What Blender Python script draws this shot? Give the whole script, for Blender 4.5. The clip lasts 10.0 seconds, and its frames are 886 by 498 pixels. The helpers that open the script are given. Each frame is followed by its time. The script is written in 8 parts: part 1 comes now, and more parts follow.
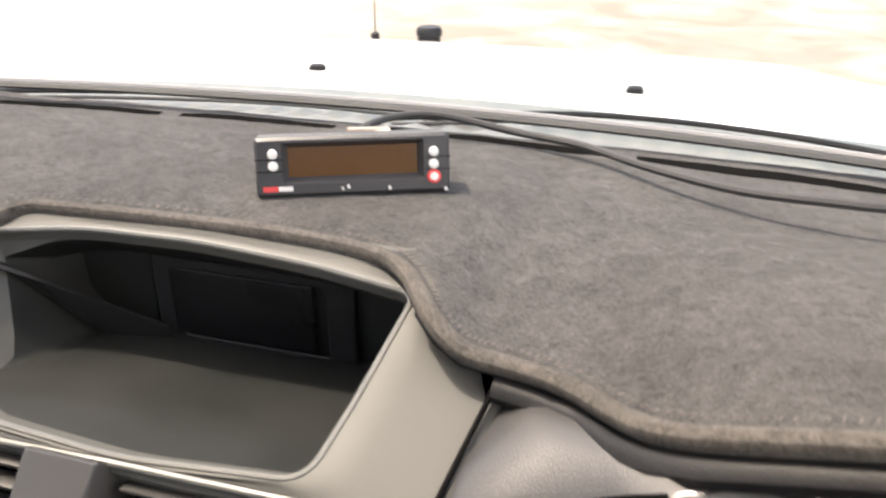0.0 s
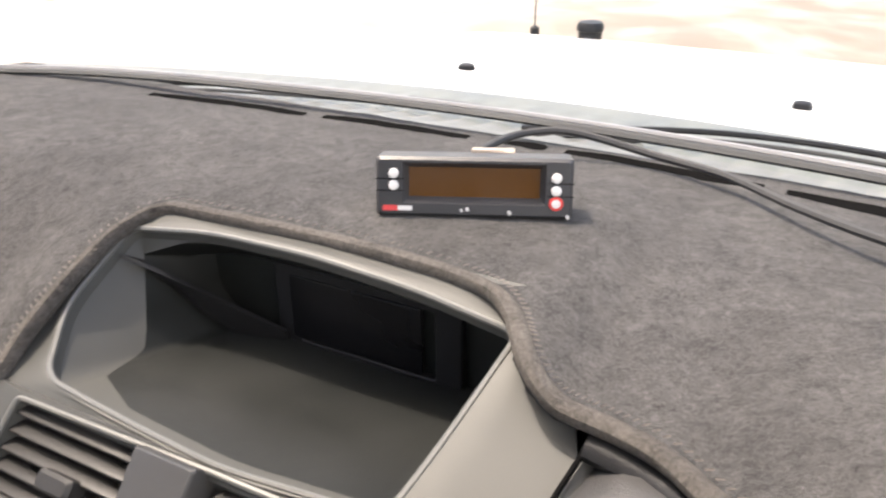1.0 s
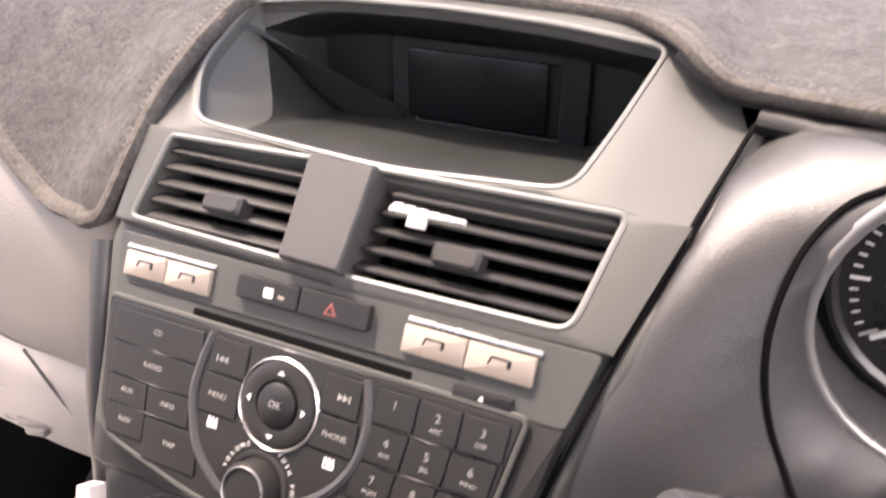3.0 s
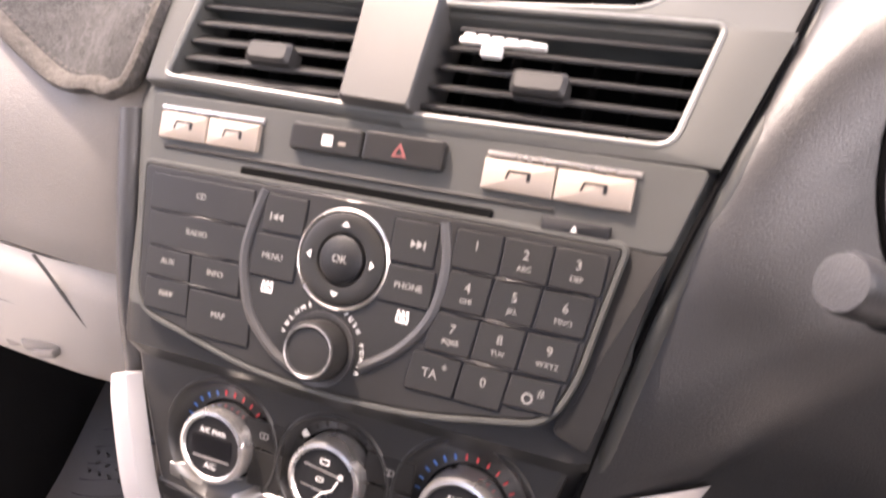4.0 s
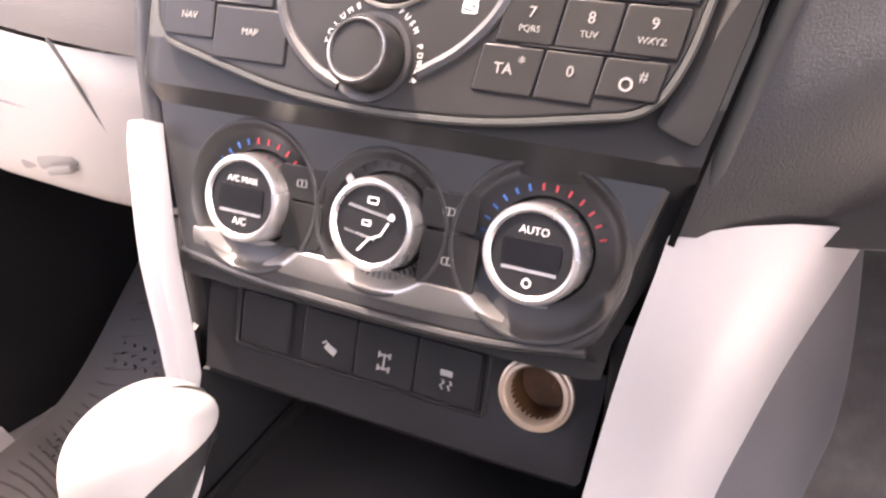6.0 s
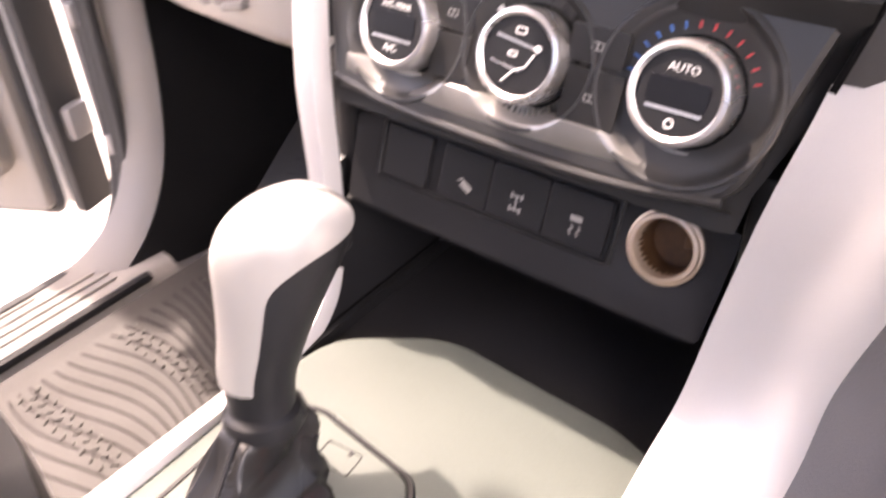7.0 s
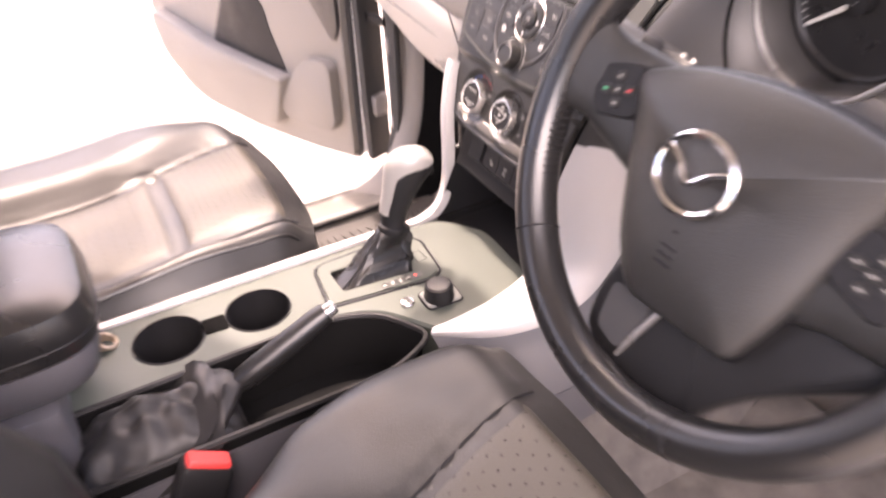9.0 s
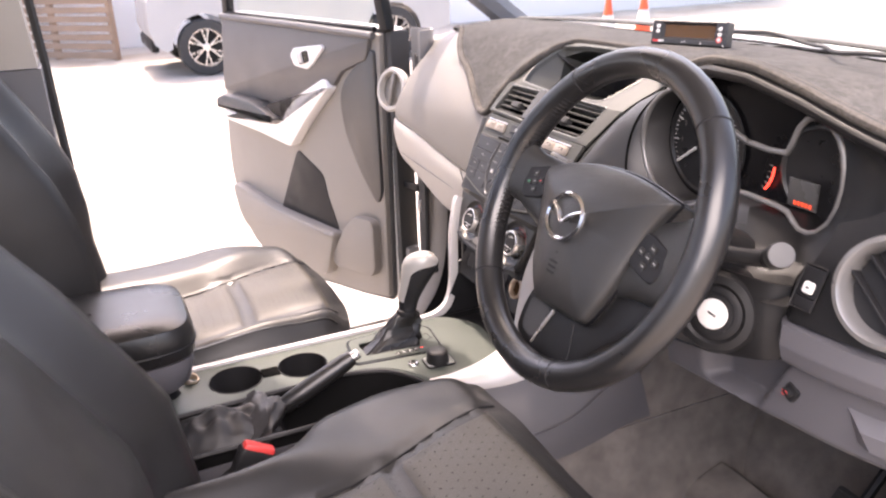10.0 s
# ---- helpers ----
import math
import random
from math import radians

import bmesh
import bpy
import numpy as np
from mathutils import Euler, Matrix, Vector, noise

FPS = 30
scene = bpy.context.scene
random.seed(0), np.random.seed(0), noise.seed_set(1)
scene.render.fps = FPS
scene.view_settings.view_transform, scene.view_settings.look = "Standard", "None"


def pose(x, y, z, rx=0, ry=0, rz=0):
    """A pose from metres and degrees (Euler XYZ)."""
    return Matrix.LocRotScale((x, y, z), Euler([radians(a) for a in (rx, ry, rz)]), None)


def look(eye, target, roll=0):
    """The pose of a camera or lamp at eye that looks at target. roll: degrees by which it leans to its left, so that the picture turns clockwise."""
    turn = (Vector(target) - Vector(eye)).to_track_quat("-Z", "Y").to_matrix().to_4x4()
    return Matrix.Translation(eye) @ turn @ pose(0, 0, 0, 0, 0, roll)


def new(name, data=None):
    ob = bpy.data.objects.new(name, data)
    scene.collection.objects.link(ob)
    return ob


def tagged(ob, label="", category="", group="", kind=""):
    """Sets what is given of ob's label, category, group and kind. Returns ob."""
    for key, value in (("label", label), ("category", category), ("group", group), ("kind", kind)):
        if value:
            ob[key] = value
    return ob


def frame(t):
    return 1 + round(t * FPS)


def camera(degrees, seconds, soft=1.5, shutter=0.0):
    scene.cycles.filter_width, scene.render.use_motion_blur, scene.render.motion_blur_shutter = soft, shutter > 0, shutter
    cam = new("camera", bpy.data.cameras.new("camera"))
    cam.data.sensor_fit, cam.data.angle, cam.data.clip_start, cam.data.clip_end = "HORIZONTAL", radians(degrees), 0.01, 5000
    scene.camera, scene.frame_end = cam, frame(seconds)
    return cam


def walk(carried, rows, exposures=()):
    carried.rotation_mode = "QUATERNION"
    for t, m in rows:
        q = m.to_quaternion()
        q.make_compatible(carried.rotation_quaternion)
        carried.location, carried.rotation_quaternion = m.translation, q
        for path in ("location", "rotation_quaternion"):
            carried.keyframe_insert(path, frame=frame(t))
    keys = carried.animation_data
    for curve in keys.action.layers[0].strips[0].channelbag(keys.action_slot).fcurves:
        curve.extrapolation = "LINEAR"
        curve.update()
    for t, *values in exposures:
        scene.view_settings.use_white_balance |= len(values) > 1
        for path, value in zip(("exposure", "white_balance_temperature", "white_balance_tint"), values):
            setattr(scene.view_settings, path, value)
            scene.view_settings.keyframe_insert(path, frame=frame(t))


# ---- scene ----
cam = camera(58.8, 10.0, soft=2.2, shutter=0.5)
PATH = [
    (0, look((0.272, -0.178, 0.981), (-0.227, 1.558, 0.123), 0.3)),
    (0.5, look((0.283, -0.152, 1.0), (-0.403, 1.514, 0.132), -0.4)),
    (1, look((0.286, -0.147, 1.0), (-0.563, 1.43, 0.11), -0.6)),
    (1.5, look((0.291, -0.156, 0.979), (-0.641, 1.364, 0.072), -0.7)),
    (2, look((0.277, -0.185, 0.94), (-0.646, 1.33, 0.017), -0.6)),
    (2.5, look((0.262, -0.226, 0.913), (-0.603, 1.316, -0.022), -0.5)),
    (2.7, look((0.25, -0.246, 0.902), (-0.573, 1.312, -0.044), -0.4)),
    (3.8, look((0.182, -0.3, 0.822), (-0.484, 1.308, -0.165), -0.1)),
    (4, look((0.18, -0.304, 0.801), (-0.492, 1.31, -0.17), -0.3)),
    (4.5, look((0.171, -0.31, 0.761), (-0.496, 1.307, -0.209), -0.5)),
    (5, look((0.163, -0.307, 0.716), (-0.507, 1.294, -0.277), -0.8)),
    (5.2, look((0.163, -0.308, 0.696), (-0.523, 1.298, -0.278), -0.6)),
    (6.3, look((0.168, -0.32, 0.658), (-0.611, 1.202, -0.38), -0.7)),
    (6.5, look((0.171, -0.324, 0.653), (-0.659, 1.152, -0.412), -0.7)),
    (7, look((0.18, -0.33, 0.639), (-0.801, 0.925, -0.571), -1.6)),
    (7.5, look((0.204, -0.353, 0.644), (-0.868, 0.7, -0.676), -1.8)),
    (8, look((0.248, -0.374, 0.694), (-0.886, 0.522, -0.688), -2.0)),
    (8.2, look((0.306, -0.389, 0.713), (-0.92, 0.477, -0.608), -2.4)),
    (8.5, look((0.398, -0.419, 0.779), (-0.828, 0.416, -0.562), -1.2)),
    (9, look((0.745, -0.516, 0.929), (-0.7, 0.22, -0.241), -3.0)),
    (9.4, look((0.966, -0.577, 0.981), (-0.644, 0.165, 0.055), -2.4)),
    (9.5, look((0.998, -0.581, 0.985), (-0.637, 0.156, 0.1), -2.0)),
    (10, look((1.124, -0.632, 0.948), (-0.582, 0.126, 0.233), -2.0)),
]
EXPOSURES = [(0.0, 2.05, 7500, 14), (1.0, 2.0, 7250, 15), (2.5, 2.66, 7300, 21), (4.0, 2.88, 7400, 26), (5.2, 3.32, 7400, 27), (6.5, 3.5, 7450, 28), (7.5, 2.83, 7550, 28), (8.5, 2.43, 7650, 30), (9.0, 2.97, 7750, 31), (10.0, 2.46, 7350, 24)]
walk(cam, PATH, EXPOSURES)

# ---- world, sun, exposure ----
SUN_DIR = Vector((-0.41, 0.06, 0.90)).normalized()
world = bpy.data.worlds.new("sky")
scene.world = world
world.use_nodes = True
nt = world.node_tree
sky = nt.nodes.new("ShaderNodeTexSky")
sky.sky_type = "NISHITA"
sky.sun_disc = False
sky.sun_elevation = math.asin(SUN_DIR.z)
sky.sun_rotation = math.atan2(SUN_DIR.x, SUN_DIR.y)
sky.air_density, sky.dust_density, sky.ozone_density = 1.0, 4.0, 0.6
nt.nodes["Background"].inputs["Strength"].default_value = 0.15
nt.links.new(sky.outputs[0], nt.nodes["Background"].inputs["Color"])
sun_data = bpy.data.lights.new("sun", "SUN")
sun_data.energy, sun_data.angle, sun_data.color = 1.55, radians(1.3), (1.0, 0.95, 0.88)
sun = new("sun", sun_data)
sun.matrix_world = look(SUN_DIR * 30, (0, 0, 0))

# daylight entering by the driver's open door
door_light = bpy.data.lights.new("driver_door_daylight", "AREA")
door_light.shape, door_light.size, door_light.size_y, door_light.energy, door_light.color = "RECTANGLE", 1.4, 1.0, 12.0, (1.0, 0.97, 0.95)
new("driver_door_daylight", door_light).matrix_world = look((1.6, -0.70, 1.55), (0.3, -0.25, 0.4))

# ---- materials ----


def mat(name, col, rough=0.5, metal=0.0, grain=0.0, grain_scale=400.0, var=0.12, var_scale=14.0, coat=0.0, spots=0.0, sheen=0.0, spec=0.5, rvar=0.08):
    """A surface of base colour col, mottled at two scales, with a fine grain as relief."""
    m = bpy.data.materials.new(name)
    m.use_nodes = True
    n, l = m.node_tree.nodes, m.node_tree.links
    b = n["Principled BSDF"]
    tc = n.new("ShaderNodeTexCoord")
    big, small = n.new("ShaderNodeTexNoise"), n.new("ShaderNodeTexNoise")
    big.inputs["Scale"].default_value, big.inputs["Detail"].default_value = var_scale, 5
    small.inputs["Scale"].default_value, small.inputs["Detail"].default_value = grain_scale, 3
    for k in (big, small):
        l.new(tc.outputs["Object"], k.inputs["Vector"])
    add = n.new("ShaderNodeMath")
    add.operation = "MULTIPLY_ADD"
    l.new(small.outputs["Fac"], add.inputs[0])
    add.inputs[1].default_value = 0.45
    l.new(big.outputs["Fac"], add.inputs[2])
    ramp = n.new("ShaderNodeMapRange")
    ramp.inputs["From Min"].default_value, ramp.inputs["From Max"].default_value = 0.4, 1.05
    ramp.inputs["To Min"].default_value, ramp.inputs["To Max"].default_value = 1 - var, 1 + var
    l.new(add.outputs[0], ramp.inputs["Value"])
    mul = n.new("ShaderNodeVectorMath")
    mul.operation = "SCALE"
    mul.inputs[0].default_value = col
    l.new(ramp.outputs[0], mul.inputs["Scale"])
    l.new(mul.outputs[0], b.inputs["Base Color"])
    rr = n.new("ShaderNodeMapRange")
    rr.inputs["From Min"].default_value, rr.inputs["From Max"].default_value = 0.3, 0.7
    rr.inputs["To Min"].default_value, rr.inputs["To Max"].default_value = max(rough - rvar, 0.03), min(rough + rvar, 1)
    l.new(big.outputs["Fac"], rr.inputs["Value"])
    l.new(rr.outputs[0], b.inputs["Roughness"])
    b.inputs["Metallic"].default_value = metal
    b.inputs["Coat Weight"].default_value = coat
    b.inputs["Specular IOR Level"].default_value = spec
    if sheen:
        b.inputs["Sheen Weight"].default_value = sheen
        b.inputs["Sheen Roughness"].default_value = 0.6
    if grain:
        bump = n.new("ShaderNodeBump")
        bump.inputs["Strength"].default_value, bump.inputs["Distance"].default_value = grain, 0.001
        l.new(small.outputs["Fac"], bump.inputs["Height"])
        l.new(bump.outputs[0], b.inputs["Normal"])
    return m


def glow(name, col, strength):
    m = mat(name, col, 0.4)
    b = m.node_tree.nodes["Principled BSDF"]
    b.inputs["Emission Color"].default_value = (*col, 1)
    b.inputs["Emission Strength"].default_value = strength
    return m


def leather(name, col, rough=0.42, cells=900.0, strength=0.25, spec=0.4):
    """Leather with a fine pebble and soft creases."""
    m = mat(name, col, rough, 0.0, 0.0, 500.0, 0.09, 9.0, spec=spec)
    n, l = m.node_tree.nodes, m.node_tree.links
    b = n["Principled BSDF"]
    tc = n.new("ShaderNodeTexCoord")
    vor = n.new("ShaderNodeTexVoronoi")
    vor.inputs["Scale"].default_value = cells
    crease = n.new("ShaderNodeTexNoise")
    crease.inputs["Scale"].default_value, crease.inputs["Detail"].default_value, crease.inputs["Distortion"].default_value = 14.0, 2, 0.4
    for k in (vor, crease):
        l.new(tc.outputs["Object"], k.inputs["Vector"])
    b1, b2 = n.new("ShaderNodeBump"), n.new("ShaderNodeBump")
    b1.inputs["Strength"].default_value, b1.inputs["Distance"].default_value = strength, 0.0006
    b2.inputs["Strength"].default_value, b2.inputs["Distance"].default_value = 0.2, 0.003
    l.new(vor.outputs["Distance"], b1.inputs["Height"])
    l.new(crease.outputs["Fac"], b2.inputs["Height"])
    l.new(b2.outputs[0], b1.inputs["Normal"])
    l.new(b1.outputs[0], b.inputs["Normal"])
    return m


def glass_mat(name, tint=(0.95, 0.98, 0.96), gloss=0.06):
    m = bpy.data.materials.new(name)
    m.use_nodes = True
    n, l = m.node_tree.nodes, m.node_tree.links
    n.remove(n["Principled BSDF"])
    t, g, mix = n.new("ShaderNodeBsdfTransparent"), n.new("ShaderNodeBsdfGlossy"), n.new("ShaderNodeMixShader")
    t.inputs["Color"].default_value = (*tint, 1)
    g.inputs["Roughness"].default_value = gloss
    mix.inputs[0].default_value = 0.05
    l.new(t.outputs[0], mix.inputs[1])
    l.new(g.outputs[0], mix.inputs[2])
    l.new(mix.outputs[0], n["Material Output"].inputs["Surface"])
    return m




def felt(name, col, dark, light):
    """Matted fibres: specks and short streaks, light and dark, over slow wear."""
    m = mat(name, col, 0.98, 0, 0.0, 420, 0.3, 12, spec=0.08, sheen=0.06)
    n, l = m.node_tree.nodes, m.node_tree.links
    b = n["Principled BSDF"]
    tc = n.new("ShaderNodeTexCoord")
    warp, fine, fib = n.new("ShaderNodeTexNoise"), n.new("ShaderNodeTexNoise"), n.new("ShaderNodeTexNoise")
    for k, sc, de, di in ((warp, 60, 4, 0.8), (fine, 260, 6, 1.5), (fib, 750, 4, 2.5)):
        k.inputs["Scale"].default_value, k.inputs["Detail"].default_value, k.inputs["Distortion"].default_value = sc, de, di
        k.inputs["Roughness"].default_value = 0.7
        l.new(tc.outputs["Object"], k.inputs["Vector"])
    s1, s2 = n.new("ShaderNodeMath"), n.new("ShaderNodeMath")
    s1.operation = s2.operation = "MULTIPLY_ADD"
    s1.inputs[1].default_value, s2.inputs[1].default_value = 0.55, 0.5
    l.new(warp.outputs["Fac"], s1.inputs[0])
    l.new(fine.outputs["Fac"], s1.inputs[2])
    l.new(fib.outputs["Fac"], s2.inputs[0])
    l.new(s1.outputs[0], s2.inputs[2])
    rng = n.new("ShaderNodeMapRange")
    rng.inputs["From Min"].default_value, rng.inputs["From Max"].default_value = 0.78, 1.28
    rng.inputs["To Min"].default_value, rng.inputs["To Max"].default_value = dark, light
    l.new(s2.outputs[0], rng.inputs["Value"])
    mul = n.new("ShaderNodeVectorMath")
    mul.operation = "SCALE"
    l.new(b.inputs["Base Color"].links[0].from_socket, mul.inputs[0])
    l.new(rng.outputs[0], mul.inputs["Scale"])
    l.new(mul.outputs[0], b.inputs["Base Color"])
    bump = n.new("ShaderNodeBump")
    bump.inputs["Strength"].default_value, bump.inputs["Distance"].default_value = 0.9, 0.0016
    l.new(s2.outputs[0], bump.inputs["Height"])
    l.new(bump.outputs[0], b.inputs["Normal"])
    return m


FELT = felt("felt", (0.056, 0.0545, 0.053), 0.35, 1.75)
FELT_EDGE = felt("felt_binding", (0.085, 0.077, 0.069), 0.4, 1.6)
THREAD = mat("thread", (0.135, 0.12, 0.104), 0.8, 0, 0.4, 900, 0.3)
GUN = mat("gunmetal_paint", (0.064, 0.065, 0.061), 0.47, 0.06, 0.05, 1200, 0.07, 8, spec=0.2)
SHELL = mat("satin_grey_plastic", (0.036, 0.0355, 0.036), 0.40, 0.0, 0.30, 1100, 0.12, 9, spec=0.5)
BLACK = mat("black_plastic", (0.014, 0.014, 0.015), 0.45, 0, 0.15, 1000, 0.15, 20, spec=0.18)
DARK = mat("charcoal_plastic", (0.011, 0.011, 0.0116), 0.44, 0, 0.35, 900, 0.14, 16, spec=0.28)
SLAT = mat("outlet_slat_plastic", (0.026, 0.0255, 0.025), 0.5, 0, 0.1, 900, 0.12, 20, spec=0.3)
VOID = mat("deep_black", (0.005, 0.005, 0.006), 0.3, 0, 0, 300, 0.2, 10, spec=0.25)
# matt near-black standing in for the shade deep inside openings and gaps
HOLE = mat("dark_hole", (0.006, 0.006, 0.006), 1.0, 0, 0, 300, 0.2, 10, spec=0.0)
# white body paint greyed for the shade in the door opening; also plain grey parts
GREYED = mat("greyed_paint", (0.22, 0.21, 0.205), 0.4, 0, 0.03, 400, 0.08, 9, coat=0.2)
RADIO = mat("radio_plastic", (0.021, 0.0205, 0.020), 0.38, 0.0, 0.05, 1200, 0.07, 10, spec=0.2)
CASE = mat("monitor_case_plastic", (0.034, 0.034, 0.036), 0.42, 0, 0.2, 1000, 0.1, 30)
# lighter gunmetal for edge tubes that draw the highlight on the rims
RIMGLINT = mat("rim_highlight_paint", (0.115, 0.117, 0.110), 0.42, 0.15, 0.03, 1200, 0.06, 12)
BINGREY = mat("storage_bin_plastic", (0.0125, 0.0138, 0.0130), 0.46, 0, 0.2, 900, 0.12, 16, spec=0.3)
DIAL = mat("dial_face_plastic", (0.016, 0.016, 0.017), 0.34, 0, 0.05, 900, 0.15, 30)
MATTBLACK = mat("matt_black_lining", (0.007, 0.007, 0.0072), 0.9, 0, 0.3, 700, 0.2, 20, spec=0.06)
KEY = mat("key_plastic", (0.020, 0.0192, 0.0182), 0.36, 0.0, 0.04, 1200, 0.08, 18, spec=0.26)
PALEKEY = mat("pale_key", (0.29, 0.245, 0.205), 0.34, 0.2, 0.05, 1200, 0.06, 18)
TAUPE = mat("taupe_dash_plastic", (0.172, 0.158, 0.142), 0.5, 0, 0.5, 850, 0.08, 8)
BEIGE = mat("pale_glovebox_plastic", (0.43, 0.40, 0.36), 0.5, 0, 0.45, 850, 0.06, 7)
LILAC = mat("lilac_grey_plastic", (0.082, 0.080, 0.088), 0.5, 0, 0.4, 850, 0.07, 8)
SILVER = mat("silver_trim", (0.50, 0.482, 0.475), 0.36, 0.15, 0.03, 1300, 0.05, 7)
# silver trim paint lightened to carry the sunlight on the door pull and handle
LITSILVER = mat("sunlit_silver_paint", (0.74, 0.725, 0.71), 0.32, 0.1, 0.02, 1300, 0.04, 9)
CHROME = mat("chrome", (0.78, 0.77, 0.76), 0.14, 1.0, 0, 300, 0.04, 20)
SATIN = mat("satin_chrome", (0.62, 0.6, 0.58), 0.28, 0.9, 0, 300, 0.05, 20)
CONSOLE = mat("console_paint", (0.070, 0.080, 0.070), 0.48, 0.0, 0.12, 1100, 0.13, 11, spec=0.22, rvar=0.14)
LEATHER = leather("black_leather", (0.011, 0.0108, 0.011), 0.30, 900, 0.1, 0.6)
SEATLEATHER = leather("seat_leather", (0.021, 0.0206, 0.0204), 0.38, 700, 0.25, 0.36)
SEATPANEL = leather("seat_panel_leather", (0.052, 0.047, 0.039), 0.42, 700, 0.35, 0.3)
BOOTGLOSS = leather("gathered_black_leather", (0.014, 0.0135, 0.0135), 0.30, 1100, 0.12)
KNOBSILVER = mat("silver_knob_paint", (0.33, 0.318, 0.30), 0.34, 0.2, 0.03, 1300, 0.06, 9)
LOWTRIM = mat("satin_lower_trim", (0.30, 0.288, 0.272), 0.34, 0.75, 0.03, 1200, 0.07, 14, spec=0.4)
STRIP = mat("translucent_strip", (0.055, 0.056, 0.054), 0.3, 0, 0, 300, 0.1, 40)
PALEBASE = mat("pale_selector_plinth", (0.17, 0.175, 0.165), 0.35, 0.1, 0.04, 1200, 0.08, 30)
BOOT = leather("matt_black_leather", (0.018, 0.0175, 0.018), 0.5, 900, 0.2)
CLIMATE = mat("climate_panel_plastic", (0.024, 0.0235, 0.023), 0.36, 0.08, 0.05, 1200, 0.08, 12)
BLOCK = mat("satin_outlet_block", (0.055, 0.054, 0.052), 0.40, 0.30, 0.04, 1200, 0.06, 10)
RINGGREY = mat("satin_grey_ring", (0.22, 0.216, 0.213), 0.32, 0.5, 0.03, 1200, 0.06, 20)
WHITE = mat("white_paint", (0.82, 0.82, 0.81), 0.28, 0, 0, 300, 0.03, 3, coat=0.6)
PRINT = mat("white_print", (0.62, 0.61, 0.59), 0.6)
LEGEND = mat("grey_legend", (0.22, 0.212, 0.20), 0.6)
DULLRED = mat("dull_red_print", (0.22, 0.06, 0.055), 0.5)
GREENPRINT = mat("green_print", (0.04, 0.32, 0.16), 0.5)
REDPRINT = mat("red_print", (0.55, 0.05, 0.05), 0.5)
BLUEPRINT_ = mat("blue_print", (0.05, 0.16, 0.45), 0.5)
RUBBER = mat("rubber", (0.03, 0.03, 0.03), 0.7, 0, 0.3, 500, 0.2, 12)
DOORLOW = mat("door_lower_plastic", (0.20, 0.185, 0.168), 0.5, 0, 0.45, 850, 0.06, 7)
DOORUP = mat("door_upper_plastic", (0.095, 0.09, 0.088), 0.5, 0, 0.5, 850, 0.08, 8)
RIBRUBBER = mat("dark_rib_rubber", (0.018, 0.0155, 0.0135), 0.7, 0, 0.3, 500, 0.2, 12, spec=0.2)
PAD = mat("airbag_pad_plastic", (0.021, 0.021, 0.0206), 0.38, 0, 0.5, 900, 0.12, 14, spec=0.6)
MATRUBBER = mat("floor_mat_rubber", (0.026, 0.0225, 0.019), 0.65, 0, 0.35, 500, 0.25, 9)
CARPET = mat("carpet", (0.135, 0.120, 0.110), 1.0, 0, 1.0, 800, 0.4, 26, spec=0.1, sheen=0.2)
GROUND = mat("pale_concrete", (0.42, 0.37, 0.31), 0.8, 0, 0.3, 60, 0.16, 0.9, spec=0.3)
WALLW = mat("white_render", (0.86, 0.85, 0.83), 0.8, 0, 0.2, 60, 0.05, 0.7)
TIMBER = mat("brown_timber", (0.30, 0.21, 0.15), 0.7, 0, 0.3, 40, 0.25, 3)
AMBER = mat("amber_lcd", (0.088, 0.037, 0.008), 0.22, 0, 0, 300, 0.08, 30)
LCDGREY = mat("grey_lcd", (0.075, 0.074, 0.072), 0.25, 0, 0, 300, 0.06, 30)
RED = mat("red_plastic", (0.62, 0.045, 0.04), 0.42, 0, 0.05, 900, 0.08)
REDGLOW = glow("red_lamp", (1.0, 0.05, 0.03), 1.1)
DIMRED = glow("dim_red_digits", (0.7, 0.06, 0.02), 0.25)
COWL = mat("weathered_cowl_plastic", (0.115, 0.122, 0.112), 0.45, 0, 0.3, 300, 0.3, 18)
ORANGE = mat("cone_orange", (0.75, 0.10, 0.03), 0.5)
TAN = mat("brass_socket", (0.55, 0.44, 0.34), 0.34, 0.75, 0.05, 800, 0.1)
RUST = mat("socket_inside", (0.10, 0.050, 0.022), 0.5, 0.4, 0.2, 300, 0.4, 60)
SUVGREY = mat("grey_car_paint", (0.36, 0.35, 0.34), 0.4, 0.0, 0, 300, 0.05, 3, coat=0.5)
GLASS = glass_mat("window_glass")
LINING = mat("headlining", (0.42, 0.40, 0.37), 0.9, 0, 0.4, 500, 0.06, 8)
PILLAR = mat("pillar_trim", (0.135, 0.14, 0.155), 0.55, 0, 0.35, 900, 0.07, 8)

# ---- builders ----


def loops(rings, closed=True, cap0=False, cap1=False):
    bm = bmesh.new()
    vs = [[bm.verts.new(p) for p in r] for r in rings]
    n = len(rings[0])
    for a, b in zip(vs, vs[1:]):
        for i in range(n if closed else n - 1):
            j = (i + 1) % n
            try:
                bm.faces.new((a[i], a[j], b[j], b[i]))
            except ValueError:
                pass
    if cap0:
        bm.faces.new(vs[0][::-1])
    if cap1:
        bm.faces.new(vs[-1])
    bmesh.ops.recalc_face_normals(bm, faces=bm.faces)
    return bm


def rbox(w, d, h, b=0.002, seg=2):
    bm = bmesh.new()
    bmesh.ops.create_cube(bm, size=1)
    bm.transform(Matrix.Diagonal((w, d, h, 1)))
    if b:
        bmesh.ops.bevel(bm, geom=bm.edges[:], offset=b, segments=seg, profile=0.5, affect="EDGES")
    return bm


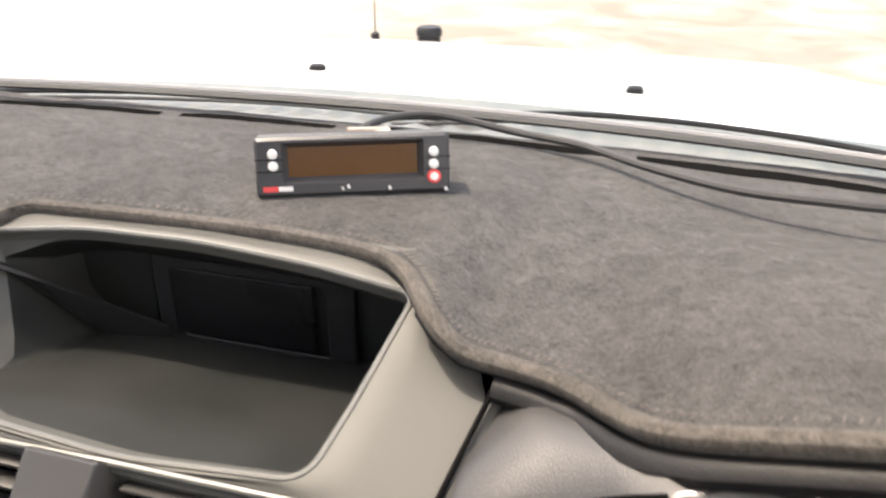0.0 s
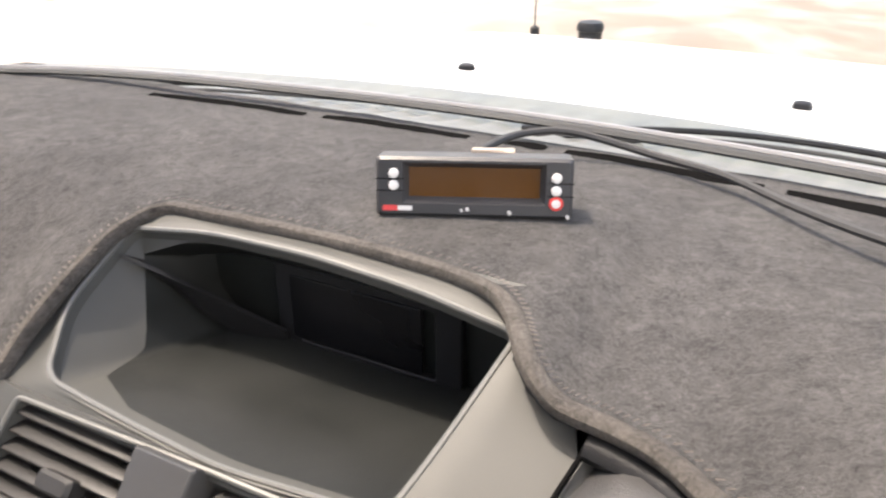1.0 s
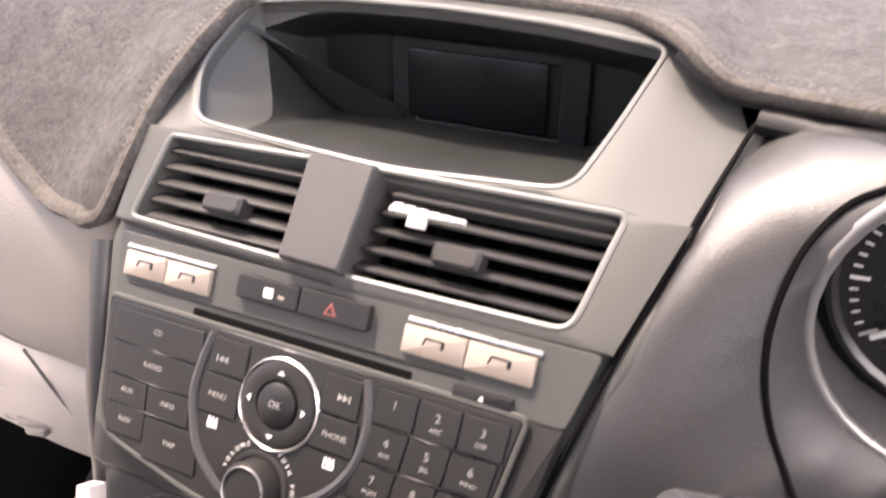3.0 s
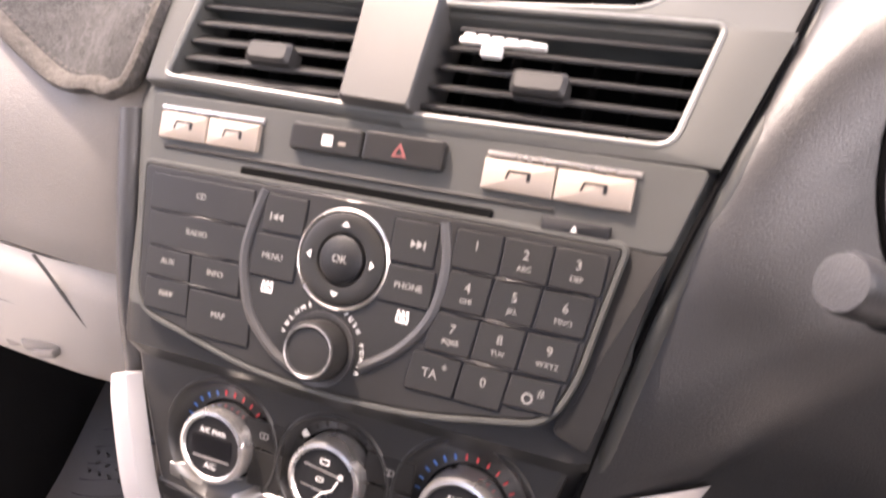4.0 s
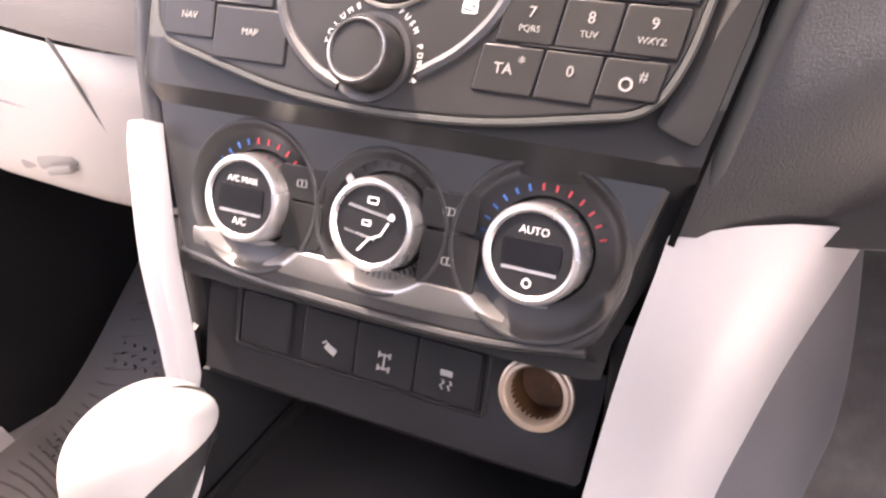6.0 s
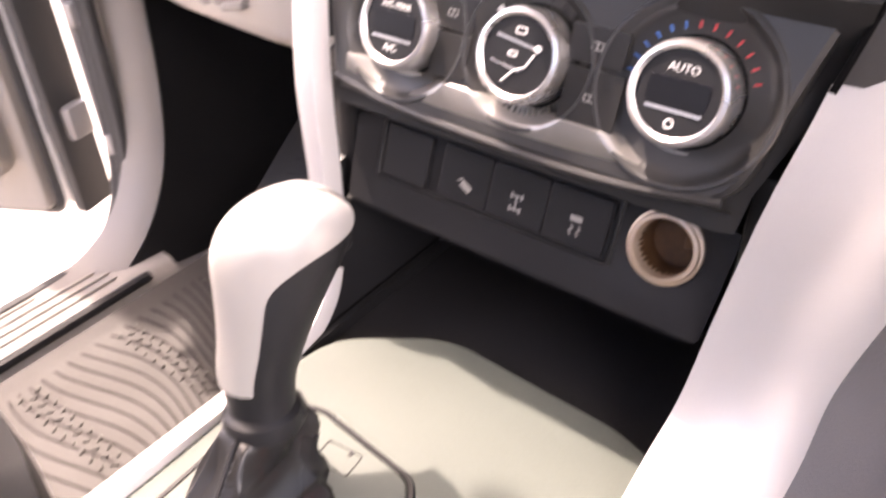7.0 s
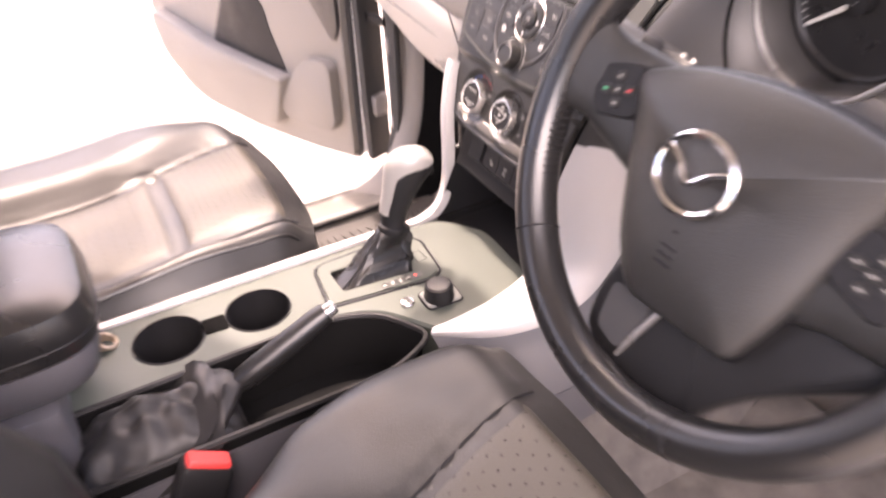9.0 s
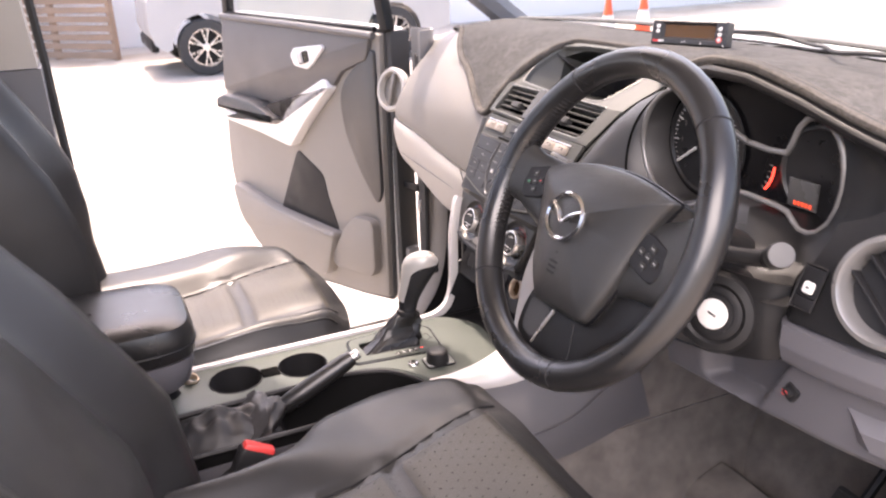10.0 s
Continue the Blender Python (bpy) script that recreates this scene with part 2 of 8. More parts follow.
def rpoly(pts, r, n=5):
    """A 2D outline with its corners rounded by r (a number, or one for each corner)."""
    out = []
    k = len(pts)
    for i in range(k):
        p, a, c = Vector(pts[i]), Vector(pts[i - 1]), Vector(pts[(i + 1) % k])
        rad = r[i] if isinstance(r, (list, tuple)) else r
        u, v = (a - p), (c - p)
        d = min(rad, u.length * 0.49, v.length * 0.49)
        s, e = p + u.normalized() * d, p + v.normalized() * d
        if d < 1e-5:
            out.append(tuple(p))
            continue
        for q in range(n + 1):
            f = q / n
            out.append(tuple(s * (1 - f) ** 2 + p * 2 * f * (1 - f) + e * f * f))
    return out


def rect(w, h, r=0.002, n=4, cx=0.0, cy=0.0):
    return rpoly([(cx - w / 2, cy - h / 2), (cx + w / 2, cy - h / 2), (cx + w / 2, cy + h / 2), (cx - w / 2, cy + h / 2)], r, n)


def quad(x0, y0, x1, y1, r=0.002, n=3):
    return rect(x1 - x0, y1 - y0, r, n, (x0 + x1) / 2, (y0 + y1) / 2)


def shrink(pts, d):
    """Move an outline inwards by d (outwards when negative)."""
    c = sum((Vector(p) for p in pts), Vector((0, 0))) / len(pts)
    area = sum(a[0] * b[1] - b[0] * a[1] for a, b in zip(pts, pts[1:] + pts[:1]))
    sgn = 1 if area > 0 else -1
    out = []
    n = len(pts)
    for i in range(n):
        t = Vector(pts[(i + 1) % n]) - Vector(pts[i - 1])
        if t.length < 1e-9:
            out.append(pts[i])
            continue
        t.normalize()
        nrm = Vector((-t.y, t.x)) * sgn
        out.append(tuple(Vector(pts[i]) + nrm * d))
    return out


def prism(pts, h, b=0.0008, z0=0.0):
    """An outline raised from z0 to z0 + h, its upper edge softened by b."""
    rings = [[(x, y, z0) for x, y in pts], [(x, y, z0 + h - b) for x, y in pts]]
    if b:
        rings.append([(x, y, z0 + h - b * 0.3) for x, y in shrink(pts, b * 0.3)])
        rings.append([(x, y, z0 + h) for x, y in shrink(pts, b)])
        inner = shrink(pts, b * 1.6)
        turn = [(u[0] - v[0]) * (p[0] - q[0]) + (u[1] - v[1]) * (p[1] - q[1]) for u, v, p, q in zip(inner, inner[1:], pts, pts[1:])]
        if min(turn) > 0:
            rings.append([(x, y, z0 + h) for x, y in inner])
    return loops(rings, cap0=True, cap1=True)


def ring(outer, inner, h, z0=0.0, b=0.0008):
    """A frame between two outlines of as many points."""
    o1, i1 = shrink(outer, b), shrink(inner, -b)
    r = [[(x, y, z0) for x, y in outer], [(x, y, z0 + h - b) for x, y in outer], [(x, y, z0 + h) for x, y in o1],
         [(x, y, z0 + h) for x, y in i1], [(x, y, z0 + h - b) for x, y in inner], [(x, y, z0) for x, y in inner]]
    return loops(r + [r[0]])


def circ(r, n=32, cx=0.0, cy=0.0, a0=0.0, ry=None):
    return [(cx + r * math.cos(a0 + 2 * math.pi * i / n), cy + (ry or r) * math.sin(a0 + 2 * math.pi * i / n)) for i in range(n)]


def lathe(profile, n=40, cap0=False, cap1=True):
    return loops([[(r * math.cos(2 * math.pi * i / n), r * math.sin(2 * math.pi * i / n), z) for i in range(n)] for r, z in profile], cap0=cap0, cap1=cap1)


def smooth_path(pts, k=6):
    """A Catmull-Rom line through the points."""
    p = [Vector(q) for q in pts]
    p = [p[0] * 2 - p[1]] + p + [p[-1] * 2 - p[-2]]
    out = []
    for i in range(1, len(p) - 2):
        a, b, c, d = p[i - 1:i + 3]
        for q in range(k):
            t = q / k
            out.append(0.5 * ((2 * b) + (c - a) * t + (2 * a - 5 * b + 4 * c - d) * t * t + (3 * b - a - 3 * c + d) * t ** 3))
    out.append(p[-2])
    return out


def tube(path, r, n=8, closed=False, flat=1.0):
    """A round (or, by flat, oval) bar along a path; r a number or one for each point."""
    path = [Vector(p) for p in path]
    m = len(path)
    rings = []
    ref = None
    for i, p in enumerate(path):
        if closed:
            t = path[(i + 1) % m] - path[i - 1]
        else:
            t = path[min(i + 1, m - 1)] - path[max(i - 1, 0)]
        t.normalize()
        if ref is None:
            ref = t.orthogonal().normalized() if abs(t.z) > 0.9 else Vector((0, 0, 1))
        ref = (ref - t * ref.dot(t)).normalized()
        side = t.cross(ref)
        rad = r[i] if isinstance(r, (list, tuple)) else r
        rings.append([p + side * math.cos(2 * math.pi * k / n) * rad + ref * math.sin(2 * math.pi * k / n) * rad * flat for k in range(n)])
    if closed:
        return loops(rings + [rings[0]])
    return loops(rings, cap0=True, cap1=True)


def surf(f, nu, nv, thick=0.0):
    """A sheet f(u, v) with u, v from 0 to 1."""
    bm = loops([[Vector(f(i / nu, j / nv)) for i in range(nu + 1)] for j in range(nv + 1)], closed=False)
    if thick:
        bmesh.ops.solidify(bm, geom=bm.faces[:], thickness=thick)
    return bm


def interp(x, xs, ys):
    return float(np.interp(x, xs, ys))


def sstep(a, b, x):
    t = min(max((x - a) / (b - a), 0), 1)
    return t * t * (3 - 2 * t)


def join(*bms):
    out = bmesh.new()
    for b in bms:
        me = bpy.data.meshes.new("tmp")
        b.to_mesh(me)
        b.free()
        out.from_mesh(me)
        bpy.data.meshes.remove(me)
    return out


def moved(bm, m):
    bm.transform(m)
    return bm


WORLD_OF = {}
BASE = [Vector((0, 0, 0))]


def base_at(x=0.0, y=0.0, z=0.0):
    """The origin from which the things that follow are set out."""
    BASE[0] = Vector((x, y, z))


def thing(name, loc, label, category, group="", kind=""):
    ob = new(name)
    ob.empty_display_size = 0.05
    loc = Vector(loc) + BASE[0]
    ob.location = loc
    WORLD_OF[ob.name] = Matrix.Translation(loc)
    return tagged(ob, label, category, group, kind)


def place(name, bm, material, m=None, angle=38, smooth=True):
    if m is not None:
        bm.transform(m)
    bm.transform(Matrix.Translation(BASE[0]))
    bmesh.ops.recalc_face_normals(bm, faces=bm.faces)
    me = bpy.data.meshes.new(name)
    bm.to_mesh(me)
    bm.free()
    me.materials.append(material)
    if smooth:
        me.polygons.foreach_set("use_smooth", [True] * len(me.polygons))
        me.set_sharp_from_angle(angle=radians(angle))
    return new(name, me)


def part(name, bm, material, parent, label="", m=None, angle=38, smooth=True):
    """One mesh under a thing or a part."""
    ob = place(name, bm, material, m, angle, smooth)
    ob.parent = parent
    ob.matrix_parent_inverse = WORLD_OF.get(parent.name, Matrix()).inverted()
    if label:
        ob["label"] = label
    return ob


def solo(name, bm, material, label, category, group="", kind="", m=None, angle=38):
    return tagged(place(name, bm, material, m, angle), label, category, group, kind)


def lettering(text, size, material, parent, m, name="lettering", spacing=1.0, align="CENTER"):
    cu = bpy.data.curves.new("text", "FONT")
    cu.body, cu.size, cu.extrude, cu.align_x, cu.align_y, cu.space_character = text, size, 0.00012, align, "CENTER", spacing
    cu.resolution_u = 3
    tmp = new("text_tmp", cu)
    bpy.context.view_layer.update()
    me = bpy.data.meshes.new_from_object(tmp.evaluated_get(bpy.context.evaluated_depsgraph_get()))
    bpy.data.objects.remove(tmp)
    bpy.data.curves.remove(cu)
    bm = bmesh.new()
    bm.from_mesh(me)
    bpy.data.meshes.remove(me)
    return part(name, bm, material, parent, "", m, smooth=False)


def lean(origin, degrees):
    """A panel's own axes: x to the right, y up the panel, z out of it towards the cabin; it leans back by degrees."""
    a = radians(degrees)
    return Matrix(((1, 0, 0, origin[0]), (0, math.sin(a), -math.cos(a), origin[1]), (0, math.cos(a), math.sin(a), origin[2]), (0, 0, 0, 1)))


def at(x, y, z=0.0, rz=0.0):
    return Matrix.Translation((x, y, z)) @ Matrix.Rotation(radians(rz), 4, "Z")


def axis_frame(p, z_axis, x_hint=(1, 0, 0)):
    z = Vector(z_axis).normalized()
    x = (Vector(x_hint) - z * Vector(x_hint).dot(z)).normalized()
    y = z.cross(x)
    return Matrix(((x.x, y.x, z.x, p[0]), (x.y, y.y, z.y, p[1]), (x.z, y.z, z.z, p[2]), (0, 0, 0, 1)))

# ---- the yard ----
GZ = -0.52


def ground_mat():
    m = GROUND
    n, l = m.node_tree.nodes, m.node_tree.links
    b = n["Principled BSDF"]
    tc = n.new("ShaderNodeTexCoord")
    stain = n.new("ShaderNodeTexNoise")
    stain.inputs["Scale"].default_value, stain.inputs["Detail"].default_value, stain.inputs["Distortion"].default_value = 0.55, 6, 1.4
    l.new(tc.outputs["Object"], stain.inputs["Vector"])
    ramp = n.new("ShaderNodeValToRGB")
    ramp.color_ramp.elements[0].position, ramp.color_ramp.elements[0].color = 0.41, (0.27, 0.235, 0.195, 1)
    ramp.color_ramp.elements[1].position, ramp.color_ramp.elements[1].color = 0.53, (0.40, 0.375, 0.34, 1)
    l.new(stain.outputs["Fac"], ramp.inputs[0])
    old = b.inputs["Base Color"].links[0].from_socket
    mix = n.new("ShaderNodeMix")
    mix.data_type = "RGBA"
    mix.inputs["Factor"].default_value = 0.75
    l.new(old, mix.inputs[6])
    l.new(ramp.outputs[0], mix.inputs[7])
    # brown dirt and shade painted over the yard ahead of the truck, thinning out to the side
    axes, reach, edge, dirt_shade = n.new("ShaderNodeSeparateXYZ"), n.new("ShaderNodeMapRange"), n.new("ShaderNodeMath"), n.new("ShaderNodeMix")
    l.new(tc.outputs["Object"], axes.inputs[0])
    reach.inputs["From Min"].default_value, reach.inputs["From Max"].default_value = -7.0, 0.0
    l.new(axes.outputs["X"], reach.inputs["Value"])
    ahead, both = n.new("ShaderNodeMapRange"), n.new("ShaderNodeMath")
    ahead.inputs["From Min"].default_value, ahead.inputs["From Max"].default_value = 2.5, 6.0
    l.new(axes.outputs["Y"], ahead.inputs["Value"])
    both.operation = "MULTIPLY"
    l.new(reach.outputs[0], both.inputs[0])
    l.new(ahead.outputs[0], both.inputs[1])
    edge.operation = "MULTIPLY_ADD"
    edge.use_clamp = True
    edge.inputs[1].default_value, edge.inputs[2].default_value = 1.8, -0.75
    blend = n.new("ShaderNodeMath")
    blend.operation = "MULTIPLY_ADD"
    blend.inputs[1].default_value = 0.5
    l.new(stain.outputs["Fac"], blend.inputs[0])
    l.new(both.outputs[0], blend.inputs[2])
    l.new(blend.outputs[0], edge.inputs[0])
    dirt_shade.data_type = "RGBA"
    dirt_shade.inputs[7].default_value = (0.125, 0.104, 0.083, 1)
    share = n.new("ShaderNodeMath")
    share.operation = "MULTIPLY"
    patch, spread = n.new("ShaderNodeTexNoise"), n.new("ShaderNodeMapRange")
    patch.inputs["Scale"].default_value, patch.inputs["Detail"].default_value, patch.inputs["Distortion"].default_value = 0.42, 7, 2.2
    l.new(tc.outputs["Object"], patch.inputs["Vector"])
    spread.inputs["From Min"].default_value, spread.inputs["From Max"].default_value = 0.44, 0.56
    spread.inputs["To Min"].default_value, spread.inputs["To Max"].default_value = 0.42, 0.66
    l.new(patch.outputs["Fac"], spread.inputs["Value"])
    l.new(spread.outputs[0], share.inputs[1])
    l.new(edge.outputs[0], share.inputs[0])
    l.new(share.outputs[0], dirt_shade.inputs["Factor"])
    l.new(mix.outputs[2], dirt_shade.inputs[6])
    l.new(dirt_shade.outputs[2], b.inputs["Base Color"])


ground_mat()


def yard():
    bm = surf(lambda u, v: (-150 + 300 * u, -150 + 300 * v, GZ + 0.004 * noise.noise(Vector((u * 90, v * 90, 0)))), 60, 60)
    solo("ground", bm, GROUND, "pale stained concrete yard in bright daylight", "ground", kind="structure")
    bm = rbox(0.2, 26, 5, 0.01)
    solo("wall_west", bm, WALLW, "white rendered boundary wall", "wall", kind="structure", m=at(-14.2, 2.5, GZ + 2.5))
    fence = thing("slat_fence", (-13.07, -0.93, GZ), "brown timber fence panel of horizontal slats by the white wall", "fence")
    for i in range(13):
        part("slat", rbox(0.03, 2.4, 0.1, 0.004, 1), TIMBER, fence, m=at(-13.07, -0.93, GZ + 0.08 + i * 0.135, -44.2))
    for k in (-1.15, 0.0, 1.15):
        part("post", rbox(0.08, 0.09, 1.9, 0.005, 1), TIMBER, fence, m=at(-13.11 + 0.697 * k, -0.89 + 0.717 * k, GZ + 0.95, -44.2))
    for i, (x, y) in enumerate(((-8.85, 6.6), (-9.3, 7.6))):
        c = thing("traffic_cone", (x, y, GZ), "red and white traffic cone standing on the concrete", "cone", "cones in front of the car")
        part("base", rbox(0.36, 0.36, 0.03, 0.008), RUBBER, c, m=at(x, y, GZ + 0.015))
        part("body", lathe([(0.15, 0.03), (0.14, 0.06), (0.03, 0.72), (0.022, 0.73), (0.018, 0.60)], 28), ORANGE, c, m=at(x, y, GZ))
        part("sleeve", lathe([(0.108, 0.28), (0.11, 0.28), (0.078, 0.46), (0.076, 0.46)], 28, cap1=False), PRINT, c, "white reflective sleeve", m=at(x, y, GZ))


yard()


def suv():
    """The grey wagon parked behind, seen by its rear corner and wheel."""
    o = Vector((-9.75, 0.92, GZ))
    s = thing("parked_car", o, "silver grey wagon parked on the pale concrete", "car")
    # the body runs along +y from its rear corner
    prof = [(-0.62, 0.42), (-0.68, 0.62), (-0.66, 0.95), (-0.58, 1.05), (-0.30, 1.62), (0.3, 1.72), (1.6, 1.72), (2.4, 1.12), (3.3, 1.0), (3.5, 0.75), (3.5, 0.42)]
    arch = [(0.42 * math.cos(a), 0.36 + 0.42 * math.sin(a)) for a in [math.pi * k / 10 for k in range(11)]]
    side = prof + [(3.1, 0.3)] + [(2.62 + x, z) for x, z in arch[0:]] + [(2.1, 0.3), (0.46, 0.3)] + arch + [(-0.5, 0.33)]
    rings = []
    for x, k in ((0.05, 1.0), (0.0, 0.985), (-0.85, 1.0), (-1.7, 0.985), (-1.75, 1.0)):
        ins = 0.03 if x in (0.05, -1.75) else 0
        rings.append([o + Vector((x - (0.16 * sstep(1.0, 1.75, z) if x > -0.8 else -0.16 * sstep(1.0, 1.75, z)), y, z)) for y, z in side])
    part("body", loops(rings, cap0=True, cap1=True), SUVGREY, s, angle=30)
    glassy = [(-0.45, 1.1), (-0.2, 1.56), (0.3, 1.64), (1.5, 1.64), (2.1, 1.14)]
    part("side_window", loops([[o + Vector((0.062 - 0.16 * sstep(1.0, 1.75, z), y, z)) for y, z in glassy], [o + Vector((0.04 - 0.16 * sstep(1.0, 1.75, z), y, z)) for y, z in glassy]], cap0=True, cap1=True), VOID, s)
    part("bumper_lower", rbox(1.5, 0.1, 0.16, 0.03), BLACK, s, m=at(o.x - 0.85, o.y - 0.62, GZ + 0.4))
    for y in (0, 2.62):
        for x in (0.0, -1.7):
            m = Matrix.Translation(o + Vector((x, y, 0.36))) @ Matrix.Rotation(radians(90), 4, "Y")
            w = part("wheel", lathe([(0.235, -0.09), (0.24, -0.1), (0.34, -0.09), (0.36, -0.05), (0.36, 0.05), (0.34, 0.09), (0.24, 0.1), (0.235, 0.09)], 40, cap1=False), RUBBER, s, m=m)
            if x == 0.0:
                part("rim", join(lathe([(0.24, 0.03), (0.24, 0.085), (0.225, 0.085), (0.215, 0.03)], 40, cap1=False), lathe([(0.05, 0.03), (0.05, 0.075), (0.03, 0.08), (0.0005, 0.08)], 24)), SATIN, w, "bright alloy rim", m=m)
                part("brake_hub", lathe([(0.215, 0.0), (0.0005, 0.0)], 32), BLACK, w, m=m)
                for k in range(6):
                    a = k * math.pi / 3
                    for da in (-0.17, 0.17):
                        e = Vector((0.22 * math.cos(a + da), 0.22 * math.sin(a + da), 0.07))
                        b0 = Vector((0.045 * math.cos(a), 0.045 * math.sin(a), 0.075))
                        part("spoke", tube([b0, (b0 + e) / 2, e], [0.013, 0.012, 0.015], 6), SATIN, w, m=m)


suv()

# ---- the pickup's body ----


def hood_z(x, y):
    t = (y - 0.60) / 1.03
    z = 0.722 - 0.03 * t - 0.075 * t * t
    z -= 0.05 * (abs(x) / 0.85) ** 4
    z += 0.012 * sstep(0.62, 0.5, abs(x)) - 0.012
    return z - 0.12 * sstep(0.93, 1.0, t) * 0.5


def aperture(s, u, v):
    """Moulding that turns from the sill up into the front of the door opening; u from outside to inside, v upwards."""
    k = [i / 48 for i in range(49)]
    out = smooth_path([(0, -0.06, 0.014), (0, 0.015, 0.020), (0, 0.075, 0.055), (0, 0.118, 0.125), (0, 0.138, 0.22), (0, 0.146, 0.36), (0, 0.146, 0.60)], 8)
    ins = smooth_path([(0, 0.0, -0.022), (0, 0.059, -0.016), (0, 0.11, 0.020), (0, 0.158, 0.08), (0, 0.188, 0.155), (0, 0.204, 0.28), (0, 0.21, 0.55)], 8)
    y = interp(v, k, [p.y for p in out]) * (1 - u) + interp(v, k, [p.y for p in ins]) * u
    z = interp(v, k, [p.z for p in out]) * (1 - u) + interp(v, k, [p.z for p in ins]) * u
    return (s * (0.69 - 0.07 * u - 0.012 * math.sin(u * 3.14)), y - 0.008 * math.sin(u * 3.14), z)


def pickup():
    p = thing("pickup_truck", (0, 0.2, GZ), "white pickup truck body, its passenger door standing open", "truck")

    def hood(u, v):
        x = -0.86 + 1.72 * u
        front = 1.64 - 0.05 * (abs(x) / 0.86) ** 2 - 0.30 * sstep(0.35, 0.95, abs(x)) ** 2
        back = 0.735 - 0.13 * (abs(x) / 0.86) ** 2.5
        y = back + (front - back) * v
        return (x, y, hood_z(x, y) - 0.04 * sstep(0.95, 1, abs(2 * u - 1)) - 0.05 * sstep(0.94, 1.0, v))
    part("hood", surf(hood, 48, 40, -0.012), WHITE, p, "white painted bonnet")
    for x in (-0.233, 0.230):
        part("washer_nozzle", join(rbox(0.024, 0.02, 0.024, 0.006), moved(rbox(0.03, 0.028, 0.004, 0.001), at(0, 0, -0.008))), BLACK, p, m=at(x, 0.897, hood_z(x, 0.897) + 0.009))
    for s in (-1, 1):
        part("fender", surf(lambda u, v: (s * (0.84 + 0.09 * math.sin(u * 1.57)), 0.3 + 1.25 * v, 0.66 - 0.4 * u * u - 0.06 * v), 10, 16, 0.01), WHITE, p)
    part("front_panel", rbox(1.5, 0.05, 0.5, 0.02), WHITE, p, m=at(0, 1.60, 0.33))
    # scuttle below the glass
    part("cowl", surf(lambda u, v: (-0.80 + 1.60 * u, 0.515 - 0.12 * (2 * u - 1) ** 2 + (0.235 - 0.02 * (2 * u - 1) ** 2) * v, 0.752 - 0.03 * math.sin(min(1, v * 1.5) * 1.57) + 0.0025 * math.sin(u * 260) * (0.25 < v < 0.8)), 160, 14, -0.01), COWL, p, "dark ribbed plastic cowl")
    for v, r0, k in ((0.30, 0.0035, GREYED), (0.62, 0.003, BLACK), (0.96, 0.005, BLACK)):
        part("cowl_seam", tube([(-0.78 + 1.56 * u / 40, 0.515 - 0.12 * (2 * u / 40 - 1) ** 2 + 0.235 * v - 0.02 * v * (2 * u / 40 - 1) ** 2, 0.757 - 0.03 * math.sin(min(1, v * 1.5) * 1.57)) for u in range(41)], r0, 6), k, p)
    def on_cowl(x, v):
        u = (x + 0.80) / 1.60
        return Vector((x, 0.515 - 0.12 * (2 * u - 1) ** 2 + (0.235 - 0.02 * (2 * u - 1) ** 2) * v, 0.756 - 0.03 * math.sin(min(1, v * 1.5) * 1.57)))
    for k in range(9):
        x0 = -0.66 + 0.155 * k
        part("cowl_rib", tube([on_cowl(x0 - 0.066 + 0.132 * q / 16, 0.10 + 0.42 * math.sin(math.pi * q / 16)) for q in range(17)], 0.0022, 6), GREYED, p, "pale arched rib")
        part("cowl_recess", surf(lambda u, v: on_cowl(x0 - 0.050 + 0.10 * u, 0.14 + (0.06 + 0.26 * math.sin(math.pi * u)) * v), 10, 4), BLACK, p, "dark grille recess")
    part("glass_seal", tube(smooth_path([(-0.74, 0.415, 0.77), (-0.5, 0.475, 0.777), (-0.2, 0.508, 0.780), (0.1, 0.515, 0.780), (0.4, 0.49, 0.777), (0.74, 0.415, 0.77)], 8), 0.006, 6, flat=0.6), RUBBER, p)
    part("glass_edge", tube(smooth_path([(-0.74, 0.423, 0.773), (-0.5, 0.483, 0.780), (-0.2, 0.516, 0.783), (0.1, 0.523, 0.783), (0.4, 0.498, 0.780), (0.74, 0.423, 0.773)], 8), 0.0030, 6), GREYED, p, "pale edge strip of the windscreen")
    ws = part("windscreen", surf(lambda u, v: ((-0.74 + 1.48 * u) * (1 - 0.13 * v), 0.525 - 0.11 * (2 * u - 1) ** 2 - 0.70 * v, 0.768 + 0.46 * v + 0.02 * math.sin(v * 3.14)), 20, 10), GLASS, p, "clear laminated windscreen")
    ws.visible_shadow = False
    for s in (-1, 1):
        part("a_pillar", tube([(s * 0.76, 0.46, 0.74), (s * 0.72, 0.14, 0.97), (s * 0.655, -0.24, 1.22)], 0.035, 8), PILLAR, p)
    # roof lining, out of view, its outline cut to let sun onto the console and shade the driver's end; its front
    # follows the windscreen down
    def roof(u, v):
        y = -0.07 + 0.12 * sstep(0.45, 0.75, u) - 1.34 * v
        return (0.62 * u + (1 - u) * (-0.33 - 0.29 * sstep(0.16, 0.32, v)), y, min(1.24, 1.215 - 0.657 * (y + 0.19)) + 0.03 * math.sin(u * 3.14) * sstep(0.0, -0.3, y))
    part("roof", surf(roof, 20, 50, 0.02), LINING, p)
    part("rear_wall", rbox(1.4, 0.05, 0.85, 0.01), LINING, p, m=at(0, -1.42, 0.45))
    part("floor_pan", rbox(1.36, 2.1, 0.03, 0.005), CARPET, p, m=at(0, -0.42, -0.03))
